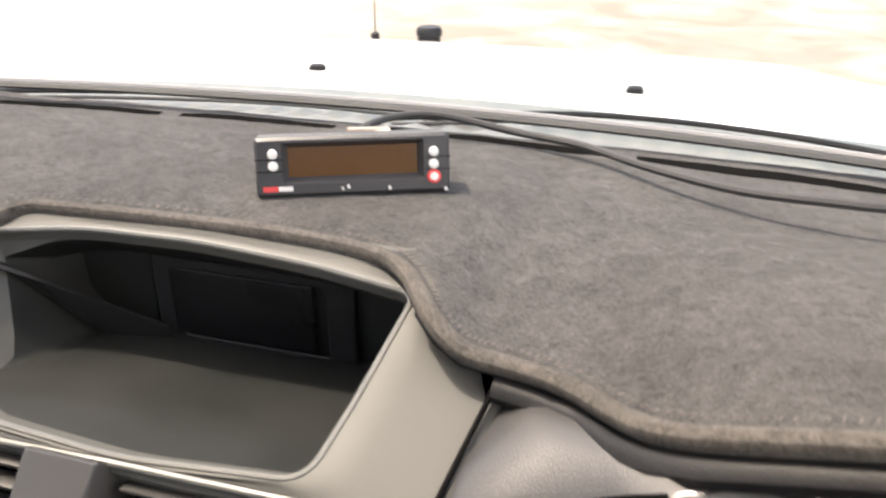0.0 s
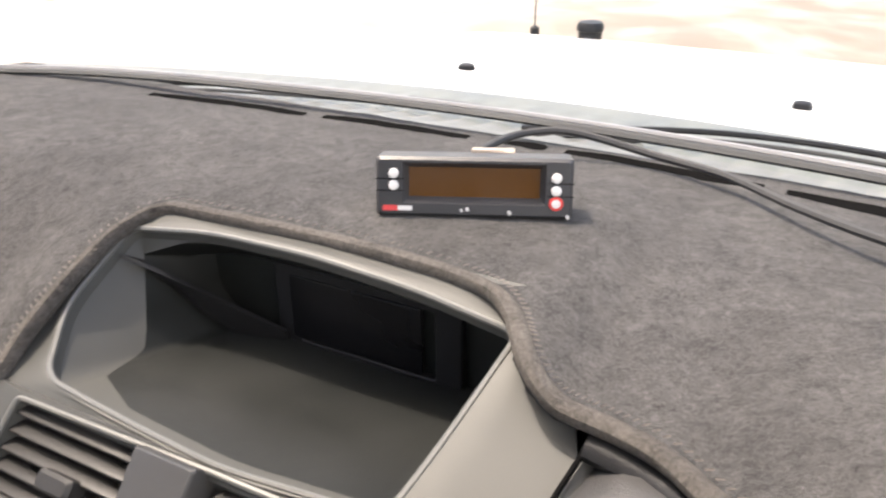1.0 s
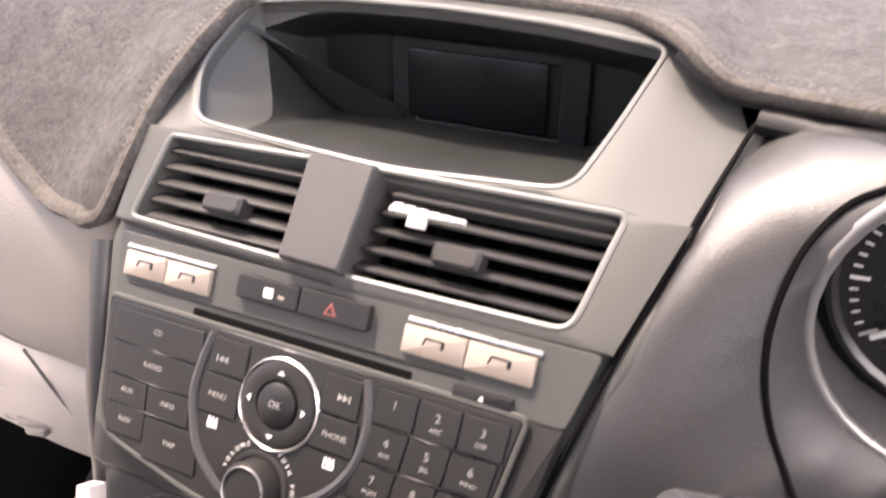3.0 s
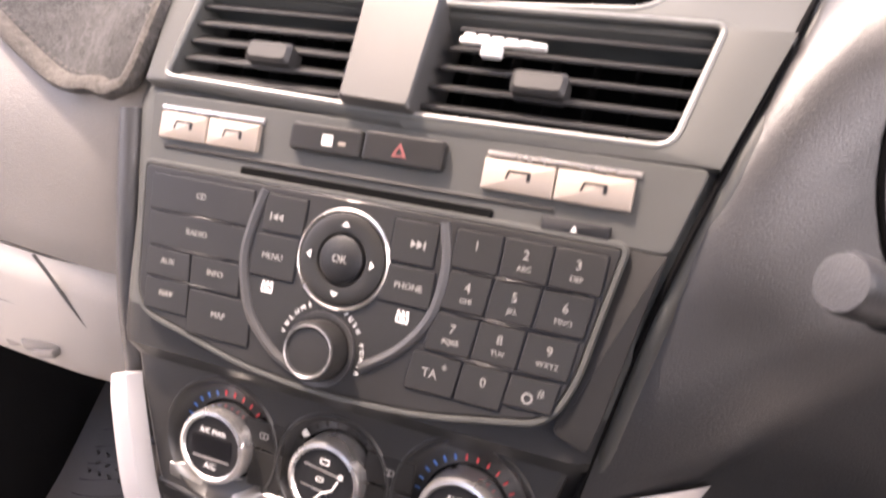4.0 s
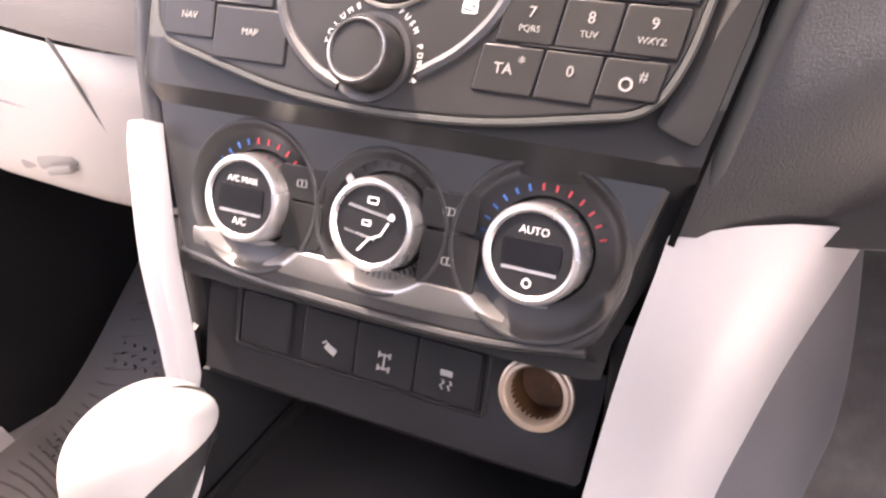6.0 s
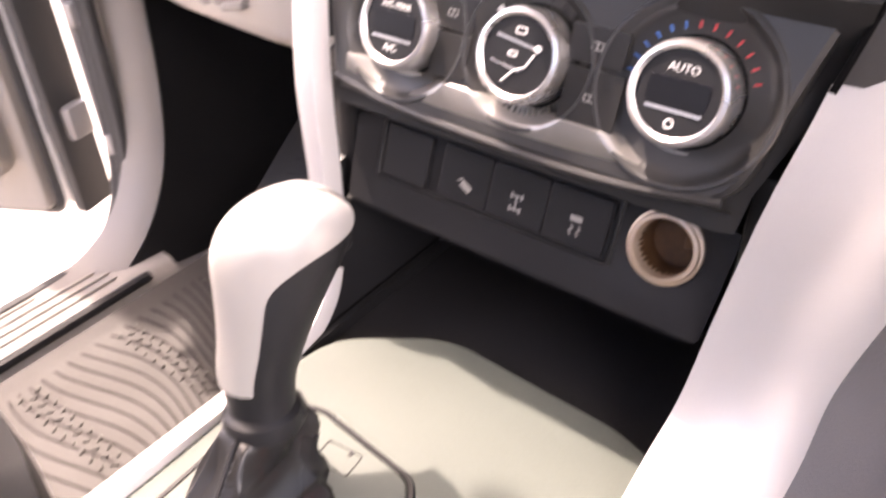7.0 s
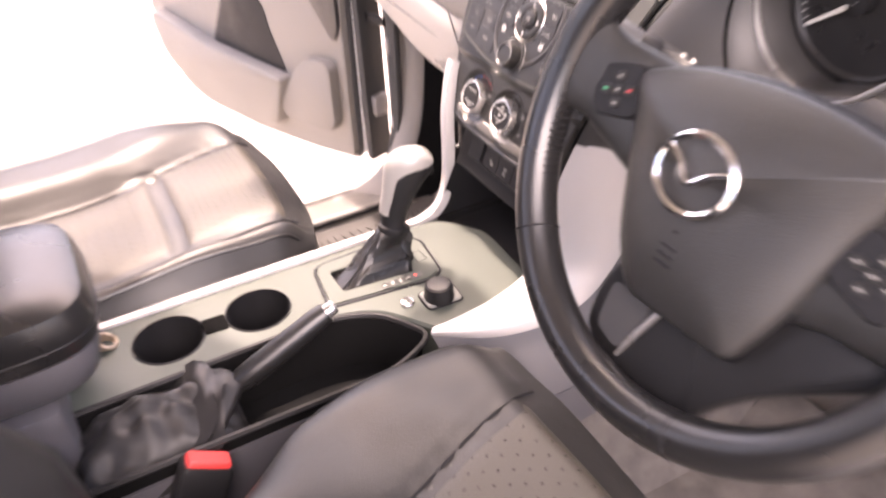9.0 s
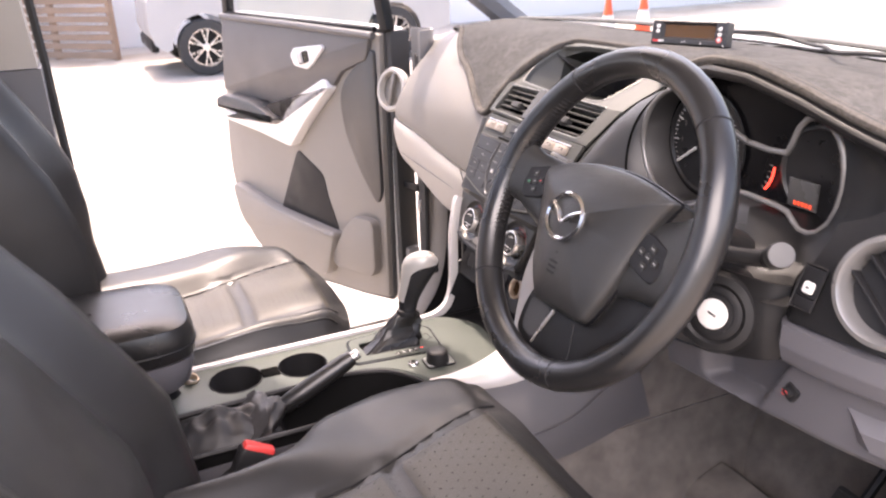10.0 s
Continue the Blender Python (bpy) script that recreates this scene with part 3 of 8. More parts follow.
    part("firewall", rbox(1.5, 0.04, 0.85, 0.01), DARK, p, m=at(0, 0.60, 0.30))
    for s in (-1, 1):
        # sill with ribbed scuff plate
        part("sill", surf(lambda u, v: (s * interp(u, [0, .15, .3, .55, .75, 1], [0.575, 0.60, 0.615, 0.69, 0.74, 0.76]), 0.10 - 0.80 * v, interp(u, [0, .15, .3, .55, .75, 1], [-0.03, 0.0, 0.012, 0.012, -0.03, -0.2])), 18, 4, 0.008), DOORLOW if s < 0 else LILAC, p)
        part("sill_seal", tube([(s * 0.604, 0.06, 0.010), (s * 0.606, -0.2, 0.008), (s * 0.606, -0.66, 0.008)], 0.007, 8), BLACK, p)
        if s < 0:
            for k in range(4):
                part("scuff_rib", rbox(0.006, 0.62, 0.004, 0.0015, 1), DOORLOW, p, m=at(-0.632 - 0.016 * k, -0.28, 0.013))
    # passenger kick panel and door aperture at the front; the kick panel's charcoal stands for the footwell's shade
    for s in (-1, 1):
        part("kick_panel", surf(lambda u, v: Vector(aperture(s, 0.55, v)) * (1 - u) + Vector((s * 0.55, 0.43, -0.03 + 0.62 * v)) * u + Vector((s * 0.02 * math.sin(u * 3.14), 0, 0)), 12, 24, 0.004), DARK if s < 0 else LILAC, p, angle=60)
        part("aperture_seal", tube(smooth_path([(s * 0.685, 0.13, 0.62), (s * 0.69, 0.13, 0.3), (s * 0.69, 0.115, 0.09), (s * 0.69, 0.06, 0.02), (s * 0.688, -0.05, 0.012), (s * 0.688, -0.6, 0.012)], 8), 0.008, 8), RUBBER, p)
        part("door_jamb", surf(lambda u, v: (s * (0.70 + 0.10 * u), 0.135 + 0.05 * math.sin(u * 3.14) + 0.02 * u, -0.1 + 0.86 * v), 8, 4, 0.006), GREYED, p, "white door jamb, greyed for the shade it stands in")
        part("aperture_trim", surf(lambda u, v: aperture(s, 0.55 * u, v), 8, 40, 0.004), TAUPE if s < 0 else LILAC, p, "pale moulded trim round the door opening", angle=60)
        for dx, dy in ((0.025, 0.028), (0.062, 0.040)):
            part("jamb_seal", tube(smooth_path([(s * (0.69 + dx), 0.11 + dy, 0.70), (s * (0.69 + dx), 0.108 + dy, 0.30), (s * (0.69 + dx), 0.09 + dy, 0.06), (s * (0.69 + dx), 0.02 + dy, -0.05)], 6), 0.009, 8), RUBBER, p)
        for z in (0.12, 0.30, 0.55):
            part("hinge_plate", join(rbox(0.05, 0.018, 0.07, 0.004), moved(rbox(0.02, 0.03, 0.03, 0.005), at(0, -0.01, 0.0))), GREYED, p, m=at(s * 0.745, 0.155, z))
    # passenger side B pillar
    part("b_pillar", loops([[(-0.60, y, z), (-0.71, y, z), (-0.71, y - w, z), (-0.60, y - w, z)] for y, w, z in ((-0.675, 0.17, -0.02), (-0.69, 0.15, 0.3), (-0.70, 0.14, 0.55), (-0.70, 0.13, 0.755))], cap0=True, cap1=True), PILLAR, p)
    part("b_pillar_upper", loops([[(-0.605, y, z), (-0.70, y, z), (-0.70, y - w, z), (-0.605, y - w, z)] for y, w, z in ((-0.705, 0.12, 0.757), (-0.72, 0.12, 1.0), (-0.73, 0.12, 1.25))], cap0=True, cap1=True), LINING, p)
    part("b_pillar_seal", tube([(-0.69, -0.672, 0.0), (-0.693, -0.682, 0.3), (-0.70, -0.694, 0.75), (-0.68, -0.715, 1.2)], 0.009, 6), RUBBER, p)
    part("rear_side", rbox(0.04, 0.55, 0.72, 0.01), PILLAR, p, m=at(-0.69, -1.12, 0.33))
    part("b_pillar_far", rbox(0.07, 0.12, 1.25, 0.01), PILLAR, p, m=at(0.70, -0.93, 0.6))
    part("rear_side", rbox(0.04, 0.40, 0.72, 0.01), PILLAR, p, m=at(0.69, -1.2, 0.33))
    # wipers
    for pts in ([(-0.62, 0.51, 0.748), (-0.40, 0.59, 0.748), (-0.14, 0.635, 0.748), (0.10, 0.64, 0.742)], [(-0.02, 0.60, 0.744), (0.18, 0.655, 0.750), (0.38, 0.64, 0.750), (0.60, 0.56, 0.746)]):
        w = part("wiper", tube(smooth_path(pts, 8), 0.0032, 6), BLACK, p, "black wiper arm and blade")
        part("blade", tube(smooth_path([(x, y - 0.018, z - 0.003) for x, y, z in pts], 8), 0.0022, 6), RUBBER, w)
    # bull bar with aerial and spotlight post just ahead of the bonnet
    base_at(-0.03, 0, -0.03)
    bar = thing("bull_bar", (0, 1.78, GZ + 0.4), "white steel bull bar with two black aerial mounts", "bull bar")
    part("tube", tube(smooth_path([(-0.8, 1.66, 0.40), (-0.6, 1.76, 0.54), (0, 1.80, 0.56), (0.6, 1.76, 0.54), (0.8, 1.66, 0.40)], 8), 0.03, 10), GREYED, bar)
    part("upright", rbox(0.06, 0.05, 0.9, 0.01), WHITE, bar, m=at(-0.4, 1.8, 0.05))
    part("upright", rbox(0.06, 0.05, 0.9, 0.01), WHITE, bar, m=at(0.4, 1.8, 0.05))
    part("aerial_mount", lathe([(0.03, 0), (0.03, 0.075), (0.034, 0.078), (0.034, 0.09), (0.028, 0.098), (0.0005, 0.1)], 24, cap0=True), DARK, bar, m=at(-0.311, 1.815, 0.56))
    part("aerial_base", join(lathe([(0.012, 0), (0.012, 0.06), (0.006, 0.065), (0.0005, 0.066)], 16, cap0=True), moved(rbox(0.08, 0.03, 0.025, 0.008), at(-0.05, 0, 0.015))), DARK, bar, m=at(-0.455, 1.80, 0.575))
    part("aerial", tube([(-0.455, 1.80, 0.63), (-0.455, 1.80, 1.5)], 0.002, 6), DARK, bar)
    base_at()


pickup()


# ---- dashboard ----
def boundary_drop(x):
    """How far the joint between upper and lower dash falls towards the centre stack."""
    return -0.045 * sstep(-0.68, -0.20, x)


def dash_profile(x):
    """Outline of the passenger side of the dashboard (y, z) from the glass to the knees."""
    e = sstep(-0.60, -0.80, x)
    dy = 0.10 * e * e
    dz = -0.03 * e
    n = sstep(-0.25, -0.158, x)
    g = boundary_drop(x)
    return [(0.52, 0.755), (0.38, 0.772 + dz * .3), (0.27, 0.775 + dz + 0.002 * n), (0.20, 0.758 + dz + 0.012 * n), (0.14 + dy * .4, 0.718 + dz + 0.029 * n), (0.09 + dy * .7, 0.672 + dz + 0.045 * n), (0.058 + dy - 0.012 * n, 0.625 + dz * .5 + 0.04 * n), (0.043 + dy, 0.585 + 0.8 * g), (0.042 + dy, 0.566 + g)]


def on_profile(prof, v):
    k = v * (len(prof) - 1)
    pts = [(0, y, z) for y, z in prof]
    i = min(int(k), len(prof) - 2)
    f = k - i
    g = lambda j: Vector(pts[max(0, min(j, len(pts) - 1))])
    a, b, c, d = g(i - 1), g(i), g(i + 1), g(i + 2)
    return 0.5 * ((2 * b) + (c - a) * f + (2 * a - 5 * b + 4 * c - d) * f * f + (3 * b - a - 3 * c + d) * f ** 3)


STACK_L = ([0.30, 0.36, 0.42, 0.46, 0.51, 0.55, 0.60, 0.65, 0.70, 0.80], [-0.105, -0.11, -0.118, -0.122, -0.13, -0.136, -0.141, -0.150, -0.156, -0.158])
STACK_R = ([0.30, 0.36, 0.42, 0.46, 0.51, 0.55, 0.60, 0.65, 0.70, 0.75, 0.80], [0.118, 0.121, 0.124, 0.128, 0.134, 0.141, 0.152, 0.166, 0.188, 0.205, 0.21])


def stack_y(z):
    """Face of the centre stack, by height."""
    return interp(z, [0.30, 0.385, 0.42, 0.495, 0.541, 0.60, 0.66, 0.712, 0.765, 0.78], [-0.09, -0.081, -0.067, -0.038, -0.026, -0.004, 0.028, 0.075, 0.19, 0.25])


def dashboard():
    d = thing("dashboard", (0, 0.2, 0.3), "two-tone grey pickup dashboard with moulded plastic panels", "dashboard")

    def upper(u, v):
        q = on_profile(dash_profile(-0.78 + 0.6 * u), v)
        x1 = interp(q.z, *STACK_L) + 0.003
        x = -0.79 + (x1 + 0.79) * u
        q = on_profile(dash_profile(x), v)
        y = q.y
        near = sstep(-0.30, -0.15, x)
        y = y + (max(stack_y(q.z) + 0.006, y) - y) * near * (1 if q.z < 0.70 else 0)
        return (x, y, q.z)
    part("passenger_top", surf(upper, 40, 40, 0.004), TAUPE, d, "taupe grained plastic airbag cover")

    low = [(0.046, 0.561), (0.040, 0.535), (0.042, 0.495), (0.050, 0.450), (0.062, 0.418), (0.095, 0.402), (0.16, 0.398), (0.30, 0.396)]

    def lower(u, v):
        q = on_profile(low, v)
        x1 = interp(q.z, *STACK_L) - 0.014
        x = -0.765 + (x1 + 0.765) * u
        e = sstep(-0.60, -0.80, x)
        return (x, q.y + 0.10 * e * e + 0.02 * sstep(-0.3, -0.1, x), q.z + boundary_drop(x) * (1 - v) + 0.085 * sstep(-0.38, -0.69, x) * v)
    part("glovebox_surround", surf(lower, 36, 24, 0.004), BEIGE, d, "pale grained lower dash panel")

    def lid(u, v):
        w = 0.10 + 0.52 * v
        q = on_profile(low, w)
        x = -0.60 + 0.37 * u
        return (x, q.y - 0.004 + 0.02 * sstep(-0.3, -0.1, x), q.z + boundary_drop(x) * (1 - w) + 0.085 * sstep(-0.38, -0.69, x) * w)
    g = part("glovebox_lid", surf(lid, 20, 14, 0.004), BEIGE, d, "closed pale glovebox lid")
    part("latch_recess", rbox(0.10, 0.010, 0.030, 0.006, 3), DOORLOW, g, "recess round the latch", m=at(-0.314, 0.0525, 0.440) @ Matrix.Rotation(radians(-14), 4, "Y"))
    part("latch", join(rbox(0.046, 0.012, 0.012, 0.004), moved(rbox(0.026, 0.014, 0.007, 0.002), at(0.004, -0.003, -0.006))), DOORLOW, g, m=at(-0.312, 0.0485, 0.432) @ Matrix.Rotation(radians(-14), 4, "Y"))

    def on_lower(x, z):
        return Vector((x, interp(z, [0.402, 0.418, 0.450, 0.495, 0.535], [0.095, 0.062, 0.050, 0.042, 0.040]) - 0.0075 + 0.02 * sstep(-0.3, -0.1, x), z))
    part("lid_gap", tube(smooth_path([on_lower(x, z) for x, z in ((-0.276, 0.528), (-0.268, 0.512), (-0.259, 0.488), (-0.247, 0.452), (-0.236, 0.420))], 5), 0.0014, 6), DOORUP, d, "shaded gap at the edge of the glovebox lid")
    part("lid_crease", tube(smooth_path([on_lower(x, z) for x, z in ((-0.60, 0.492), (-0.45, 0.482), (-0.33, 0.475), (-0.252, 0.468))], 6), 0.0013, 6), DOORLOW, g)
    # round outlet at the far end
    m = axis_frame((-0.702, 0.058, 0.626), (0.30, -0.93, 0.22))
    ov = part("outlet", lathe([(0.052, -0.012), (0.054, 0.002), (0.05, 0.008), (0.043, 0.008), (0.041, 0.002), (0.041, -0.01)], 40, cap1=False), BEIGE, d, "round pale air outlet", m=m)
    part("outlet_flap", join(lathe([(0.041, -0.008), (0.0005, -0.002)], 32), moved(rbox(0.012, 0.078, 0.01, 0.004), at(0, 0, 0.002))), TAUPE, ov, m=m)
    # underside of the dash and heater box, coloured black to give the shade under there
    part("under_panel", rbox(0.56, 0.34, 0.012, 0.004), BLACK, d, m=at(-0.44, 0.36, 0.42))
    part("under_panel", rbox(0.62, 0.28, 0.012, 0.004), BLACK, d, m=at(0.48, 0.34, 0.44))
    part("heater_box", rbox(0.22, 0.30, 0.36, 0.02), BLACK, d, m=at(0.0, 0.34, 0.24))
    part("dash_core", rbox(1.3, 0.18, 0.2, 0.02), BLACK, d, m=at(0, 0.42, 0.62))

    # driver's side
    part("driver_top", surf(drv_top, 44, 30, 0.004), DARK, d, "charcoal hood over the instruments")
    part("hood_end", surf(lambda u, v: (0.165 + 0.12 * u, 0.125 + 0.10 * v, 0.735 + 0.024 * v), 6, 6, 0.003), DARK, d)
    lip = [drv_top(u / 40, 0.0) for u in range(3, 41)]
    part("hood_lip", tube([(x, y - 0.002, z - 0.008) for x, y, z in lip], 0.010, 10, flat=0.8), DARK, d, "satin charcoal edge of the instrument hood")
    shell, gap = binnacle_shell()
    part("dial_gap", tube(smooth_path(gap, 5), 0.0017, 6), HOLE, d, "dark joint round the dial hood")
    part("stack_joint", tube(smooth_path([(0.2065, 0.139, 0.7485), (0.190, 0.0765, 0.7125), (0.1675, 0.0225, 0.6505), (0.1525, -0.0015, 0.60), (0.1415, -0.0215, 0.55), (0.1330, -0.0375, 0.508)], 6), 0.0016, 6), HOLE, d, "dark joint beside the centre stack")
    # right of x 0.43 the surround takes a darker copy for the weaker light
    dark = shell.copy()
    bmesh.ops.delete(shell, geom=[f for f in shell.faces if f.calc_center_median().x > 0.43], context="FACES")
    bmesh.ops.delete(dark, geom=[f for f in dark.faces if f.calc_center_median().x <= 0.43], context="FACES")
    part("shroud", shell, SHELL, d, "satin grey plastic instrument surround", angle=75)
    part("shroud_dim_end", dark, DARK, d, "end of the instrument surround, darkened for the weaker light there", angle=75)
    # right-hand end: charcoal panel, outlet, knee panel
    def endp(u, v):
        x = 0.601 + 0.20 * u + 0.030 * sstep(0.12, 0.0, u) * sstep(0.62, 0.05, v)
        z = 0.588 + (interp(u, [0, .25, .45, 1], [0.085, 0.110, 0.140, 0.13])) * (1 - v)
        y = -0.030 + 0.42 * (z - 0.588) + 0.045 * u * u - 0.006 * math.sin(v * 3.14) + 0.016 * sstep(0.10, 0.0, u) ** 2
        return Vector((x, y, z))
    part("driver_end_panel", surf(endp, 24, 20, 0.006), DARK, d, "charcoal grained end panel")
    part("end_gap", tube([endp(0, q / 12) + Vector((-0.0015, 0.002, 0)) for q in range(13)], 0.0022, 6), HOLE, d, "dark gap beside the column")
    m = axis_frame((0.708, -0.008, 0.648), (0.18, -0.95, 0.24))
    ov = part("outlet", lathe([(0.050, -0.02), (0.053, 0.006), (0.0515, 0.013), (0.047, 0.0145), (0.0435, 0.010), (0.042, 0.0), (0.040, -0.020)], 48, cap1=False), RINGGREY, d, "round air outlet with a satin ring", m=m)
    part("outlet_core", lathe([(0.041, -0.022), (0.0005, -0.040)], 32), VOID, ov, m=m)
    part("outlet_flap", moved(join(rbox(0.080, 0.003, 0.026, 0.001), moved(rbox(0.074, 0.003, 0.026, 0.001), at(0, 0.022)), moved(rbox(0.074, 0.003, 0.026, 0.001), at(0, -0.022))), Matrix.Rotation(radians(-40), 4, "Z") @ at(0, 0, -0.010)), BLACK, ov, m=m)
    part("flap_tab", moved(rbox(0.010, 0.008, 0.010, 0.002), Matrix.Rotation(radians(-40), 4, "Z") @ at(0, 0, 0.004)), RINGGREY, ov, m=m)
    sm = axis_frame((0.632, -0.0262, 0.628), (0.02, -0.92, 0.39))
    sw = part("mirror_switch", join(ring(rect(0.026, 0.046, 0.002), rect(0.0235, 0.0435, 0.0015), 0.0016), moved(rbox(0.0225, 0.030, 0.004, 0.001), at(0, 0.0055, -0.001)), moved(rbox(0.0225, 0.0115, 0.004, 0.001), at(0, -0.0155, -0.0015))), BLACK, d, "black mirror switch", m=sm)
    part("switch_face", rbox(0.0232, 0.0432, 0.004, 0.001), VOID, sw, m=sm @ at(0, 0, -0.0025))
    part("rocker", rbox(0.0120, 0.0115, 0.004, 0.002), PRINT, sw, "white rocker mark", m=sm @ at(0.001, 0.0, 0.0014))
    part("switch_mark", rbox(0.004, 0.0024, 0.0006, 0), BLACK, sw, m=sm @ at(0.001, 0.0, 0.0036))

    # lilac knee panel below the joint, stepping back to a lower panel that runs under the column
    def knee(u, v):
        x = 0.602 + 0.20 * u + 0.004 * v
        z = interp(v, [0, .08, .5, .88, 1], [0.585, 0.5825, 0.560, 0.541, 0.535])
        y = -0.030 + 0.045 * u * u + interp(v, [0, .08, .5, .88, 1], [0.008, -0.002, -0.005, 0.0, 0.012]) + 0.010 * sstep(0.05, 0.0, u)
        return (x, y, z)
    part("knee_panel", surf(knee, 20, 20, 0.005), LILAC, d, "lilac grey lower dash panel")

    def knee2(u, v):
        x = 0.425 + 0.378 * u
        top = interp(x, [0.425, 0.54, 0.60, 0.62, 0.80], [0.478, 0.500, 0.520, 0.539, 0.542])
        f = interp(v, [0, .55, .78, 1], [0.0, 0.86, 1.0, 1.04])
        z = top + (interp(x, [0.425, 0.55, 0.80], [0.436, 0.444, 0.456]) - top) * f
        y = -0.016 + 0.045 * ((x - 0.602) / 0.2) ** 2 * (x > 0.602) + interp(v, [0, .55, .78, 1], [0.0, 0.008, 0.024, 0.13])
        dent = sstep(0.487, 0.505, x) * sstep(0.600 - 0.55 * (0.50 - z), 0.585 - 0.55 * (0.50 - z), x) * sstep(0.452, 0.462, z)
        return Vector((x, y + 0.030 * dent, z))
    part("lower_panel", surf(knee2, 64, 30, 0.004), LILAC, d, "lilac grey panel under the column with a sunken corner", angle=50)
    part("panel_gap", tube([knee2((0.604 - 0.425 + 0.195 * q / 16) / 0.378, 0.0) + Vector((0, 0.003, 0.0)) for q in range(17)], 0.0018, 6), HOLE, d)
    part("bonnet_release", join(rbox(0.018, 0.010, 0.020, 0.004), moved(rbox(0.010, 0.018, 0.006, 0.002), at(0, -0.003, 0.002))), BLACK, d, "small dark release lever", m=at(0.618, -0.011, 0.500) @ Matrix.Rotation(radians(30), 4, "Y"))
    part("lever_mark", rbox(0.006, 0.001, 0.005, 0), REDPRINT, d, m=at(0.618, -0.0222, 0.502))
    part("coin_notch", loops([[(0.678, -0.006, 0.516), (0.79, 0.020, 0.518), (0.79, 0.020, 0.480), (0.694, -0.002, 0.480)], [(0.704, -0.016, 0.502), (0.79, 0.008, 0.505), (0.79, 0.010, 0.484), (0.714, -0.012, 0.484)]], cap0=True, cap1=True), LILAC, d)

    # charcoal surround below the column, running into the ignition housing
    def skirt(u, v):
        x = 0.420 + 0.178 * u
        z = 0.612 - interp(u, [0, .4, 1], [0.13, 0.115, 0.083]) * v
        y = -0.016 - 0.018 * math.sin(u * math.pi) - 0.010 * math.sin(v * 2.2) + 0.03 * v * v * (1 - u) + 0.012 * sstep(0.93, 1.0, u)
        return (x, y, z)
    part("column_surround", surf(skirt, 20, 16, 0.005), DARK, d, "charcoal panel round the steering column")
    base_at()


def crest(x):
    return interp(x, [0.15, 0.168, 0.188, 0.214, 0.243, 0.265, 0.276, 0.30, 0.33, 0.38, 0.45, 0.53, 0.60, 0.68, 0.80], [0.778, 0.773, 0.759, 0.757, 0.757, 0.762, 0.768, 0.780, 0.793, 0.808, 0.806, 0.79, 0.77, 0.752, 0.735])


def drv_edge(x):
    return interp(x, [0.13, 0.155, 0.170, 0.190, 0.214, 0.245, 0.265, 0.276, 0.30, 0.33, 0.40, 0.55, 0.65, 0.80], [0.205, 0.170, 0.150, 0.147, 0.146, 0.138, 0.116, 0.098, 0.083, 0.074, 0.062, 0.055, 0.055, 0.12])


def drv_top(u, v):
    x = 0.16 + 0.64 * u
    y0 = drv_edge(x)
    y = y0 + (0.51 - 0.08 * u * u - y0) * v
    z = 0.775 + (crest(x) - 0.775) * (1 - sstep(0.0, 0.75, v)) - 0.018 * v * v
    return (x, y, z)


C1, R1, C2, R2 = (0.325, 0.695), 0.078, (0.515, 0.700), 0.066


RIGHT_DIAL = [(0.533, 0.772), (0.551, 0.766), (0.564, 0.752), (0.571, 0.738), (0.575, 0.720), (0.576, 0.700), (0.573, 0.680), (0.565, 0.660), (0.552, 0.646), (0.540, 0.641), (0.527, 0.642)]


def opening():
    """Outline of the instrument opening in x, z, anticlockwise from the lower left."""
    pts = []
    for a in range(265, 114, -15):
        pts.append((C1[0] + R1 * math.cos(radians(a)), C1[1] + R1 * math.sin(radians(a))))
    pts += [(0.325, 0.785), (0.37, 0.798), (0.42, 0.797), (0.47, 0.789), (0.505, 0.781)]
    pts += RIGHT_DIAL + [(0.51, 0.650), (0.455, 0.648), (0.40, 0.645)]
    return pts


